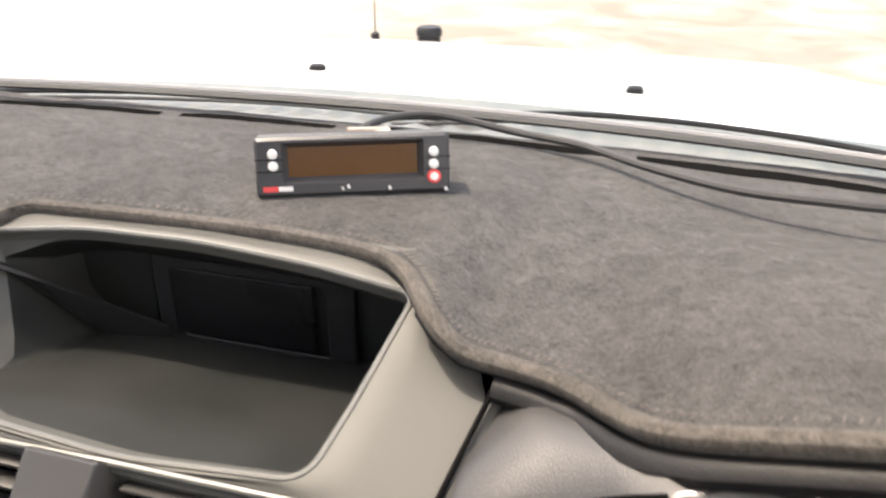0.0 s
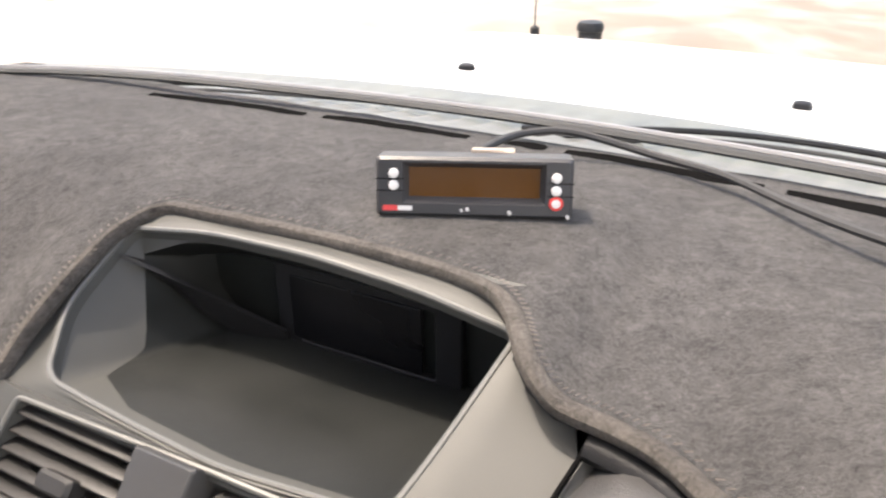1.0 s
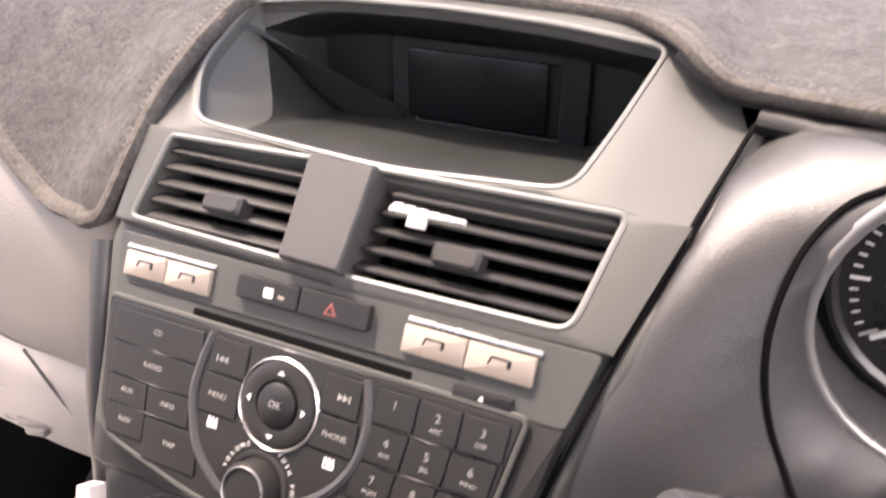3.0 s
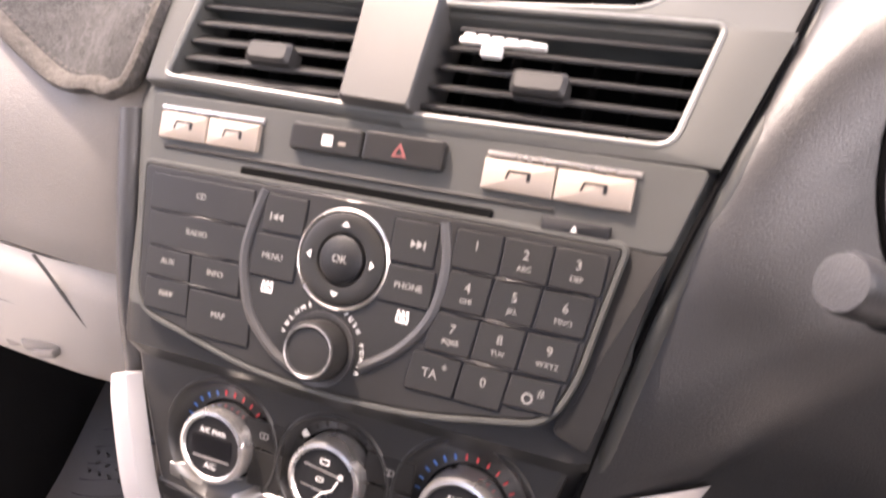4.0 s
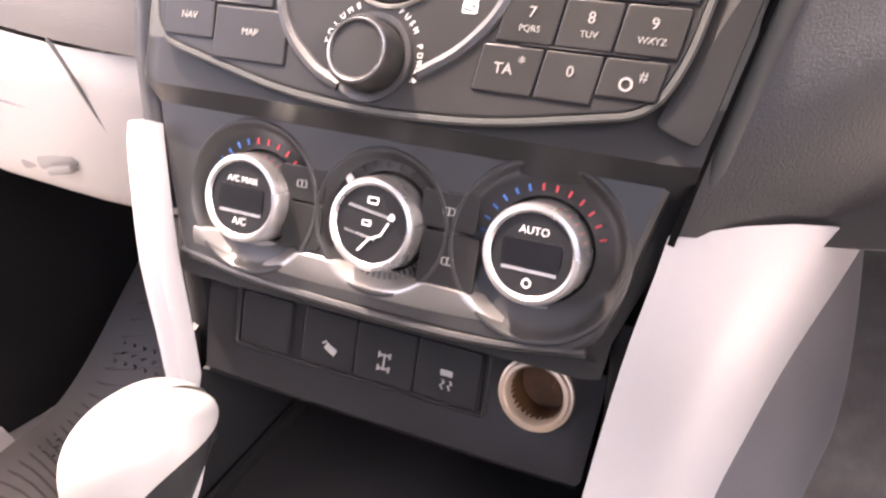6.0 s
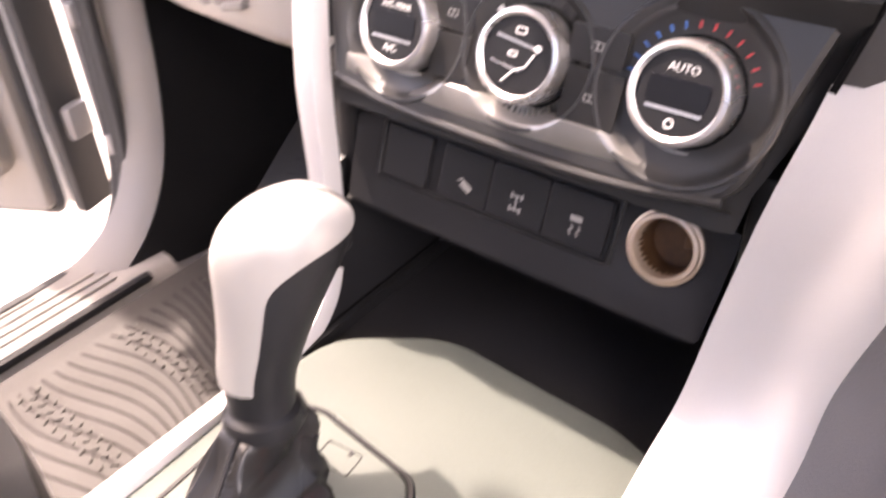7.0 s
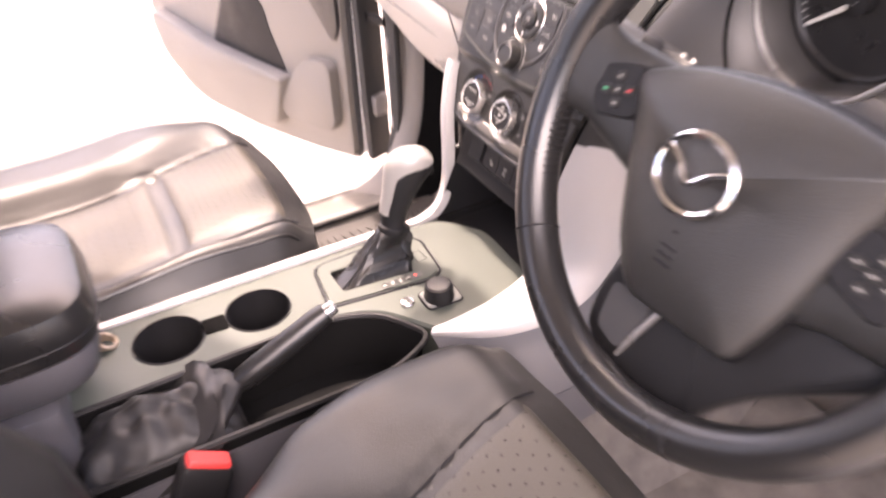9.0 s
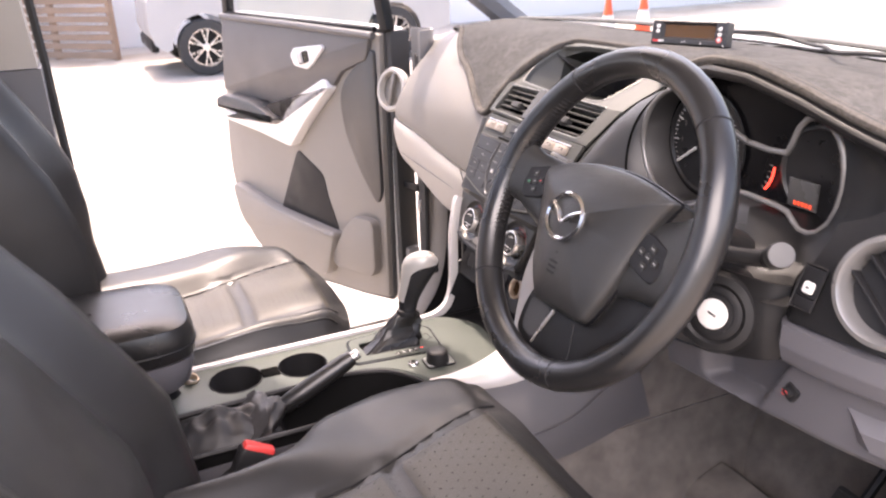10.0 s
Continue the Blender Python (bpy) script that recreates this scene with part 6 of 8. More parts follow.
            part("switch_mark", rbox(0.0065, 0.0030, 0.0003, 0), LEGEND, s, m=F_SWITCH @ at(cx, -0.0745, 0.0046))
            for xx in (-0.0018, 0.0022):
                part("switch_mark", tube([(cx + xx, -0.078, 0.0046), (cx + xx + 0.0012, -0.0795, 0.0046), (cx + xx - 0.0008, -0.081, 0.0046), (cx + xx + 0.0006, -0.083, 0.0046)], 0.0005, 5), LEGEND, s, m=F_SWITCH)
    o = solo("power_socket", lathe([(0.0185, 0.0008), (0.0182, 0.0022), (0.0170, 0.0026), (0.0162, 0.0040), (0.0146, 0.0042), (0.0136, 0.0028), (0.0134, -0.02)], 44, cap1=False), TAN, "worn brass-rimmed 12 volt power socket", "power socket", m=F_SWITCH @ at(0.0915, -0.0735))
    part("socket_core", join(lathe([(0.0136, -0.0035), (0.0132, -0.022), (0.0005, -0.0225)], 32), moved(rbox(0.004, 0.008, 0.012, 0.001), at(0.008, 0.005, -0.013))), RUST, o, m=F_SWITCH @ at(0.0915, -0.0735, 0.0015))


climate()

# white clip left on an outlet
clip = thing("outlet_clip", (0.075, 0.05, 0.695), "white plastic clip hooked on the outlet slats", "clip")
part("bar", join(*[moved(rbox(0.0062, 0.0026, 0.0034, 0.0006, 1), at(0.045 + 0.0072 * i, 0.0158 - 0.0004 * i, 0.006)) for i in range(6)], moved(rbox(0.044, 0.0030, 0.004, 0.0008), at(0.062, 0.0138, 0.005))), PRINT, clip, m=F_VENT)
part("foot", rbox(0.0105, 0.0065, 0.005, 0.0012), PRINT, clip, m=F_VENT @ at(0.058, 0.0088, 0.006))


# ---- centre console ----
CZ = 0.315
CUPS = ((-0.031, -0.407, 0.0395), (-0.034, -0.517, 0.0415))


def console():
    c = thing("centre_console", (0, -0.35, 0.0), "grey painted centre console with cup holders between the seats", "console")
    top = rpoly([(-0.094, -0.66), (0.030, -0.66), (0.028, -0.45), (0.022, -0.345), (0.045, -0.276), (0.112, -0.232), (0.116, -0.15), (0.112, -0.092), (0.085, -0.084), (-0.030, -0.080), (-0.088, -0.122), (-0.094, -0.20)], [0.004, 0.01, 0.05, 0.05, 0.03, 0.004, 0.05, 0.01, 0.01, 0.02, 0.02, 0.03], 6)
    holes = [circ(r, 40, x, y) for x, y, r in CUPS]
    well = rpoly([(-0.052, -0.303), (-0.004, -0.303), (0.005, -0.208), (-0.026, -0.199), (-0.048, -0.215)], 0.006, 3)
    bm = join(sheet(top, holes + [well], CZ), walls(top, CZ, CZ - 0.004, -0.003), walls(shrink(top, -0.003), CZ - 0.004, CZ - 0.06, 0.0))
    part("top_plate", bm, CONSOLE, c, "grey-green painted top plate", angle=30)
    for (x, y, r), h in zip(CUPS, holes):
        part("cup_holder", join(moved(lathe([(r + 0.0022, 0.0), (r + 0.0012, 0.0014), (r, 0.001), (r - 0.001, -0.006), (r - 0.004, -0.072), (r - 0.008, -0.075), (0.001, -0.075)], 40), at(x, y, CZ))), BLACK, c, "deep black cup holder")
    part("cup_channel", prism(rpoly([(-0.046, -0.476), (-0.018, -0.476), (-0.016, -0.447), (-0.045, -0.447)], 0.004, 3), 0.0020, 0.0005), HOLE, c, m=at(0, 0, CZ - 0.0003))
    # passenger side rail and wall
    def settled(p):
        """Trim points rise from the console to the stack, which stands a little further back."""
        p = Vector(p)
        return p - BASE[0] * sstep(0.335, 0.50, p.z)
    rail = smooth_path([settled(q) for q in [(-0.098, -0.66, CZ), (-0.0995, -0.50, CZ + 0.002), (-0.099, -0.30, CZ + 0.003), (-0.099, -0.20, CZ + 0.002), (-0.102, -0.145, CZ), (-0.108, -0.11, CZ + 0.012), (-0.113, -0.092, CZ + 0.045), (-0.115, -0.080, CZ + 0.09), (-0.118, -0.067, CZ + 0.14), (-0.123, -0.052, CZ + 0.19), (-0.127, -0.044, CZ + 0.207)]], 5)

    def strip(path, wids, thick, tilt):
        rings = []
        for i, p in enumerate(path):
            f = i / (len(path) - 1)
            w = interp(f, *wids)
            t = (path[min(i + 1, len(path) - 1)] - path[max(i - 1, 0)]).normalized()
            side = Vector((1, 0, 0)) - t * t.x
            side.normalize()
            up = t.cross(side)
            if up.z + -up.y < 0:
                up = -up
            rings.append([p - side * w, p - side * w * 0.85 + up * thick, p + up * thick * 1.4, p + side * w * 0.85 + up * thick, p + side * w, p + side * w - up * 0.01, p - side * w - up * 0.01])
        return loops(rings, cap0=True, cap1=True)
    part("side_rail", strip(rail, ([0, 0.55, 0.68, 0.8, 1.0], [0.006, 0.0065, 0.0075, 0.0080, 0.0058]), 0.003, 0), SILVER, c, "pale silver trim rail")
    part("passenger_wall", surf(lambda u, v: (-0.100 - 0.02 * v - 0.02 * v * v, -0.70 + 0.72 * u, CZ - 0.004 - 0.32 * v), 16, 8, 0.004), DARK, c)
    def front_wall(u, v):
        zz = 0.50 - 0.52 * v - 0.10 * (1 - u) * (1 - v)
        y0 = -0.096 + 0.26 * max(0.0, zz - 0.325)
        return settled((-0.120 - 0.03 * v, y0 + (0.30 - y0) * u, zz))
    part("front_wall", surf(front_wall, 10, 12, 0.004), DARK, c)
    # driver side: broad silver panel sweeping from the stack down to the handbrake
    inner = [(0.1310, -0.032, 0.509), (0.1290, -0.037, 0.495), (0.1235, -0.052, 0.460), (0.1190, -0.069, 0.415), (0.1150, -0.088, 0.365), (0.1110, -0.112, 0.338), (0.1110, -0.150, 0.323), (0.1110, -0.195, 0.316), (0.1105, -0.234, 0.314)]
    outer = [(0.2080, 0.048, 0.482), (0.2020, 0.036, 0.465), (0.1900, 0.012, 0.432), (0.1815, -0.004, 0.392), (0.1725, -0.026, 0.348), (0.1715, -0.060, 0.318), (0.1660, -0.112, 0.302), (0.1480, -0.176, 0.298), (0.1150, -0.240, 0.306)]
    pi, po = smooth_path([settled(q) for q in inner], 5), smooth_path([settled(q) for q in outer], 5)
    rings = []
    for a, b in zip(pi, po):
        n = Vector((0.45, -0.55, 0.70)).normalized()
        w = (b - a).length
        rings.append([a - Vector((0.001, 0, 0.012)), a, a * 0.92 + b * 0.08 + n * 0.004] + [a * (1 - f) + b * f + n * (0.004 + 0.16 * w * math.sin(f * math.pi * 0.95)) for f in (0.25, 0.45, 0.65, 0.85)] + [b, b + Vector((0.002, 0.01, -0.012))])
    part("driver_trim", loops(rings, closed=False), SILVER, c, "broad silver trim panel", angle=60)

    def lowr(u, v):
        p = po[round(u * (len(po) - 1))]
        q = Vector((0.205 + 0.02 * u, p.y + 0.03, 0.19 - 0.02 * u))
        q = q.lerp(Vector((0.215, p.y + 0.10, 0.20)), sstep(0.55, 0.20, u))
        return p * (1 - v) + q * v + Vector((0.018 * math.sin(v * 2.6) - 0.007 * sstep(0.56, 0.60, v), 0, 0))
    part("driver_wall", surf(lowr, len(po) - 1, 40, 0.003), LILAC, c, "lilac grey side panel")
    part("driver_rear_wall", surf(lambda u, v: (0.150 + 0.02 * v, -0.72 + 0.49 * u, 0.285 - 0.3 * v + 0.01 * u), 10, 6, 0.004), LILAC, c)
    part("tunnel_carpet", surf(lambda u, v: (0.212 + 0.10 * v ** 1.5, -0.75 + 1.15 * u, 0.20 * (1 - v) ** 2 - 0.012), 14, 12, 0.004), CARPET, c)
    part("tunnel_carpet", surf(lambda u, v: (0.190 + 0.035 * v, 0.06 + 0.46 * u, 0.42 - 0.45 * v), 10, 10, 0.004), CARPET, c)
    # well for the handbrake
    ow = rpoly([(0.033, -0.66), (0.148, -0.66), (0.150, -0.30), (0.118, -0.243), (0.050, -0.282), (0.028, -0.345)], [0.01, 0.01, 0.06, 0.02, 0.03, 0.03], 5)
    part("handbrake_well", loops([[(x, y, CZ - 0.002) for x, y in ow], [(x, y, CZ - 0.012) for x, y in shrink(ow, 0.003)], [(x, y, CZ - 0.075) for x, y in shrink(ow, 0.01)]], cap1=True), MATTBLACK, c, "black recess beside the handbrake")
    part("well_rim", tube([(x, y, CZ - 0.003) for x, y in shrink(ow, -0.001)], 0.004, 6, closed=True), BLACK, c)
    # shifter plate
    pl = rpoly([(-0.075, -0.318), (0.014, -0.329), (0.030, -0.192), (0.018, -0.174), (-0.056, -0.166), (-0.080, -0.190)], [0.018, 0.01, 0.012, 0.008, 0.012, 0.016], 6)
    bm = join(sheet(shrink(pl, 0.003), [well], CZ + 0.0030), walls(shrink(pl, 0.003), CZ + 0.0030, CZ - 0.002, -0.0005))
    part("shifter_plate", bm, CONSOLE, c, "grey shifter plate", angle=30)
    part("plate_groove", tube([(x, y, CZ) for x, y in pl], 0.0022, 6, closed=True), VOID, c, "dark outline groove")
    lk = part("shift_lock_cover", ring(rect(0.022, 0.015, 0.002, 4), rect(0.0206, 0.0136, 0.0015, 4), 0.0006, 0.0, 0.0002), BLACK, c, m=at(-0.021, -0.187, CZ + 0.0029, 6))
    part("cover_slot", rbox(0.002, 0.003, 0.0006, 0), BLACK, lk, m=at(-0.017, -0.181, CZ + 0.0034))
    g = part("gear_display", prism(rpoly([(0.0080, -0.256), (0.0195, -0.259), (0.0200, -0.202), (0.0095, -0.200)], 0.005, 4), 0.0012, 0.0004), STRIP, c, "grey translucent strip of gear letters", m=at(0, 0, CZ + 0.003))
    for i, (t, k) in enumerate((("P", REDGLOW), ("R", PRINT), ("N", PRINT), ("D", PRINT), ("S", PRINT))):
        lettering(t, 0.0062, k, g, at(0.0146 - 0.0002 * i, -0.2100 - 0.0108 * i, CZ + 0.0043, 0))
    # 4WD selector and push button
    b = part("selector_base", prism(rpoly([(0.049, -0.224), (0.083, -0.225), (0.086, -0.180), (0.054, -0.178)], 0.006, 5), 0.0045, 0.0015), PALEBASE, c, "pale grey selector plinth", m=at(0, 0, CZ))
    part("selector_edge", tube([(x, y, CZ + 0.0015) for x, y in shrink(rpoly([(0.049, -0.224), (0.083, -0.225), (0.086, -0.180), (0.054, -0.178)], 0.006, 5), -0.001)], 0.0014, 6, closed=True), BLACK, b)
    k = part("selector_knob", lathe([(0.0192, 0.003), (0.0190, 0.008), (0.0182, 0.010), (0.0176, 0.020), (0.0168, 0.0225), (0.0145, 0.0235), (0.0138, 0.0228), (0.0005, 0.0232)], 44), DARK, c, "charcoal rotary selector", m=at(0.0685, -0.204, CZ))
    part("selector_cap", lathe([(0.0142, 0.0228), (0.0134, 0.0240), (0.010, 0.0246), (0.0005, 0.0248)], 40), SHELL, k, m=at(0.0685, -0.204, CZ))
    part("push_button", lathe([(0.0098, 0.0), (0.0096, 0.003), (0.0082, 0.0046), (0.0005, 0.0052)], 32), CHROME, c, "bright push button", m=at(0.056, -0.2425, CZ))
    # storage box with padded lid
    part("rear_socket", lathe([(0.0135, 0.0), (0.0132, 0.003), (0.011, 0.0042), (0.0095, 0.003), (0.0093, -0.012), (0.0005, -0.013)], 32), TAN, c, "brass-rimmed rear socket", m=axis_frame((-0.062, -0.583, CZ + 0.006), (0.2, 0.5, 0.9)))
    part("box", rbox(0.20, 0.26, 0.365, 0.012), LILAC, c, m=at(-0.01, -0.765, 0.19))
    a = thing("armrest", (0, -0.72, 0.40), "black padded leather armrest lid on the console box", "armrest")

    def lid(scale, z):
        pts = []
        for i in range(40):
            t = 2 * math.pi * i / 40
            cx, cy = math.cos(t), math.sin(t)
            e = 0.42
            pts.append((-0.012 + 0.104 * scale * abs(cx) ** e * (1 if cx >= 0 else -1), -0.708 + 0.135 * scale * abs(cy) ** e * (1 if cy >= 0 else -1), z))
        return pts
    part("cushion", loops([lid(0.93, 0.424), lid(0.985, 0.430), lid(1.0, 0.447), lid(0.99, 0.464), lid(0.95, 0.477), lid(0.85, 0.483), lid(0.5, 0.485), lid(0.02, 0.485)], cap0=True), LEATHER, a, "black leather pad")
    part("shell", loops([lid(0.80, 0.372), lid(0.90, 0.384), lid(0.955, 0.412), lid(0.955, 0.425), lid(0.9, 0.426)], cap0=True, cap1=True), LILAC, a, "lilac grey lid shell")
    part("seam", tube([(x, y, z) for x, y, z in lid(1.004, 0.446)], 0.0014, 6, closed=True), BLACK, a)


base_at(-0.004, 0.026, -0.010)
console()


def gear_lever():
    g = thing("gear_lever", (-0.03, -0.25, CZ), "silver and black gear lever with a black leather boot", "gear lever")
    base = rpoly([(-0.055, -0.303), (-0.004, -0.306), (0.006, -0.208), (-0.024, -0.197), (-0.052, -0.212)], 0.014, 22)
    top = Vector((-0.0385, -0.2140, 0.374))
    n = len(base)
    rings = []
    for f in [q / 44 for q in range(45)]:
        row = []
        for i, (x, y) in enumerate(base):
            a = math.atan2(y + 0.25, x + 0.025)
            e = Vector((top.x + 0.0185 * math.cos(a), top.y + 0.0185 * math.sin(a), top.z))
            b = Vector((x, y, CZ + 0.003))
            g2 = f ** (0.62 - 0.20 * math.cos(a - 0.3))
            p = Vector((b.x + (e.x - b.x) * g2, b.y + (e.y - b.y) * g2, b.z + (e.z - b.z) * f))
            q = Vector((math.cos(a) * 1.9, math.sin(a) * 1.9, f * 1.5))
            ridge = 0.5 - abs(noise.noise(q * 1.3 + Vector((3, 1, 0)))) * 1.6
            fold = math.sin(f * math.pi) ** 0.6 * (0.0095 * ridge + 0.0050 * noise.noise(q * 1.6) + 0.0030 * math.sin(a * 3 + 0.8 + f * 4.0))
            fold += 0.0016 * sstep(0.7, 0.95, f) * math.sin(a * 9) * (1 - sstep(0.95, 1.0, f))
            p += Vector((math.cos(a), math.sin(a), 0.15)) * fold
            row.append(p)
        rings.append(row)
    part("boot", loops(rings, cap1=True), BOOTGLOSS, g, "creased black leather boot", angle=70)
    part("boot_frame", tube([(x, y, CZ + 0.0035) for x, y in base], 0.0018, 6, closed=True), BLACK, g)
    si = min(range(n), key=lambda i: math.hypot(base[i][0] + 0.016, base[i][1] + 0.305))
    seam = [r[si] + Vector((0.0, -0.0006, 0.0008)) for r in rings]
    part("seam", tube(seam, 0.0012, 6), BLACK, g)
    for off in (-0.0028, 0.0028):
        for r0, r1 in list(zip(rings[1:], rings[2:]))[:-4:2]:
            side = (r0[(si + 3) % n] - r0[si - 3]).normalized() * off
            part("stitch", tube([r0[si] + side + Vector((0, -0.0006, 0.0006)), r0[si] * 0.3 + r1[si] * 0.7 + side + Vector((0, -0.0006, 0.0006))], 0.0005, 5), SHELL, g)
    part("collar", lathe([(0.0180, -0.006), (0.0188, -0.001), (0.0180, 0.003), (0.0150, 0.005), (0.0140, 0.013)], 28), BLACK, g, m=axis_frame(top, (-0.1, 0.2, 1)))
    # pistol-shaped knob: sections along its spine
    spine = [((-0.039, -0.2125, 0.384), 0.0150, 0.0185), ((-0.042, -0.209, 0.400), 0.0165, 0.0205), ((-0.044, -0.204, 0.420), 0.0185, 0.0235), ((-0.045, -0.198, 0.440), 0.0205, 0.0285), ((-0.0445, -0.191, 0.456), 0.0215, 0.0335), ((-0.043, -0.186, 0.467), 0.0205, 0.0335), ((-0.041, -0.182, 0.475), 0.0165, 0.0280), ((-0.0395, -0.180, 0.480), 0.009, 0.016), ((-0.039, -0.179, 0.4815), 0.001, 0.002)]
    spine = [((c[0] + 0.006 * sstep(0.39, 0.44, c[2]), c[1] + 0.004 * sstep(0.39, 0.44, c[2]), c[2]), rx * 0.93, ry * 0.84) for c, rx, ry in spine]
    k = 36
    ya = Vector((0.42, 0.88, -0.06)).normalized()
    xa = Vector((0.90, -0.42, 0)).normalized()

    def section(c, rx, ry, grow, a0, a1, m):
        out = []
        for i in range(m + 1):
            t = a0 + (a1 - a0) * i / m
            out.append(Vector(c) + xa * (rx + grow) * math.cos(t) + ya * (ry + grow) * math.sin(t) + Vector((0, 0, -0.010)) * max(0, math.sin(t)) ** 2 * (ry / 0.03))
        return out
    ps = smooth_path([c for c, rx, ry in spine], 5)
    rs = smooth_path([(rx, ry, 0) for c, rx, ry in spine], 5)
    fine = [(tuple(c), max(r.x, 0.0004), max(r.y, 0.0006)) for c, r in zip(ps, rs)]
    part("grip", loops([section(c, rx, ry, 0, 0, 2 * math.pi, k)[:-1] for c, rx, ry in fine[:-2]], cap0=True, cap1=True), BLACK, g, "black grip half", angle=70)
    shell = []
    for c, rx, ry in fine[4:-1]:
        over = sstep(0.440, 0.479, c[2]) ** 1.6
        shell.append(section(c, rx, ry, 0.0012, math.pi * 0.88 - 0.95 * over, math.pi * 1.88 + 1.85 * over, 56))
    part("cap", loops(shell, closed=False, cap1=True), KNOBSILVER, g, "silver shell over the grip", angle=70)
    part("release_button", rbox(0.012, 0.010, 0.018, 0.004, 3), BLACK, g, m=axis_frame((-0.032, -0.163, 0.446), (0.42, 0.88, 0.1)))


base_at(-0.004, 0.027, -0.019)
gear_lever()
base_at(-0.004, 0.026, -0.010)


def handbrake():
    h = thing("handbrake", (0.07, -0.47, 0.29), "black leather handbrake lever with a silver release button", "handbrake")
    p0, p1 = Vector((0.082, -0.470, 0.314)), Vector((0.085, -0.354, 0.372))
    part("lever", tube([p0 - (p1 - p0) * 0.3, p0, p0 * 0.9 + p1 * 0.1, p0 * 0.7 + p1 * 0.3, p0 * 0.4 + p1 * 0.6, p0 * 0.1 + p1 * 0.9, p1], [0.011, 0.0115, 0.0145, 0.0150, 0.0145, 0.0135, 0.0115], 20), LEATHER, h, "leather-covered grip")
    d = (p1 - p0).normalized()
    part("button", lathe([(0.0085, 0), (0.0085, 0.009), (0.007, 0.0115), (0.0005, 0.012)], 24), SATIN, h, "silver button", m=axis_frame(p1, d))
    rings = []
    for f in range(9):
        f /= 8
        c = Vector((0.080, -0.560, 0.285)) * (1 - f) + (p0 + Vector((0, 0, -0.004))) * f
        row = []
        for i in range(28):
            a = 2 * math.pi * i / 28
            rx = 0.064 * (1 - f) ** 0.7 + 0.0155
            ry = 0.075 * (1 - f) + 0.0155
            wr = 1 + 0.45 * math.sin(f * math.pi) * noise.noise(Vector((math.cos(a) * 2.0, math.sin(a) * 2.0, f * 5))) + 0.12 * math.sin(f * 3.14) * math.sin(f * 24 + a)
            row.append(c + Vector((rx * math.cos(a) * wr, 0.55 * ry * math.sin(a) * wr, 0.9 * ry * math.sin(a) * wr * (0.4 + 0.6 * f))))
        rings.append(row)
    part("boot", loops(rings, cap0=True, cap1=True), BOOT, h, "crumpled black leather boot", angle=75)

    def gaiter(u, v):
        x, y = 0.020 + 0.124 * u, -0.655 + 0.185 * v
        e = math.sin(u * math.pi) ** 0.5 * math.sin(v * math.pi) ** 0.5
        return (x, y, 0.275 + 0.055 * e + 0.022 * e * noise.noise(Vector((x * 34, y * 34, 2))) + 0.006 * noise.noise(Vector((x * 70, y * 50, 7))))
    part("gaiter", surf(gaiter, 26, 30), BOOT, h, "creased leather gaiter", angle=75)
    # seat belt buckles
    up = Vector((-0.12, 0.46, 0.88)).normalized()
    m = axis_frame(Vector((0.169, -0.522, 0.318)) - up * 0.0575, up, (0.15, 1, -0.5))
    b = thing("belt_buckle", (0.165, -0.55, 0.20), "black seat belt buckle with a red release beside the driver seat", "belt buckle")
    part("body", loops([[(x, y, z) for x, y in rect(0.048 + k, 0.026 + k, 0.006, 4)] for z, k in ((-0.10, -0.008), (-0.04, 0.0), (0.02, 0.004), (0.045, 0.004), (0.051, 0.0))], cap0=True, cap1=True), BLACK, b, m=m)
    part("release", loops([[(x, y, z) for x, y in rect(0.044 - k, 0.022 - k, 0.004, 4)] for z, k in ((0.045, 0), (0.0550, 0), (0.0575, 0.003))], cap0=True, cap1=True), RED, b, "bright red release", m=m)
    part("stalk", tube([(0.176, -0.575, 0.225), (0.172, -0.60, 0.14)], 0.012, 8, flat=0.4), BLACK, b)
    m = Matrix.Translation((-0.035, -0.628, 0.325)) @ Matrix.Rotation(radians(25), 4, "X") @ Matrix.Rotation(radians(-35), 4, "Z")
    b = thing("belt_buckle", (-0.035, -0.628, 0.30), "black seat belt buckle hanging by the armrest", "belt buckle")
    part("body", rbox(0.026, 0.034, 0.06, 0.006), BLACK, b, m=m)
    part("tongue", ring(rect(0.024, 0.018, 0.003), rect(0.015, 0.008, 0.002), 0.003), SATIN, b, m=m @ at(0.0, 0.0, 0.03))


handbrake()
base_at()


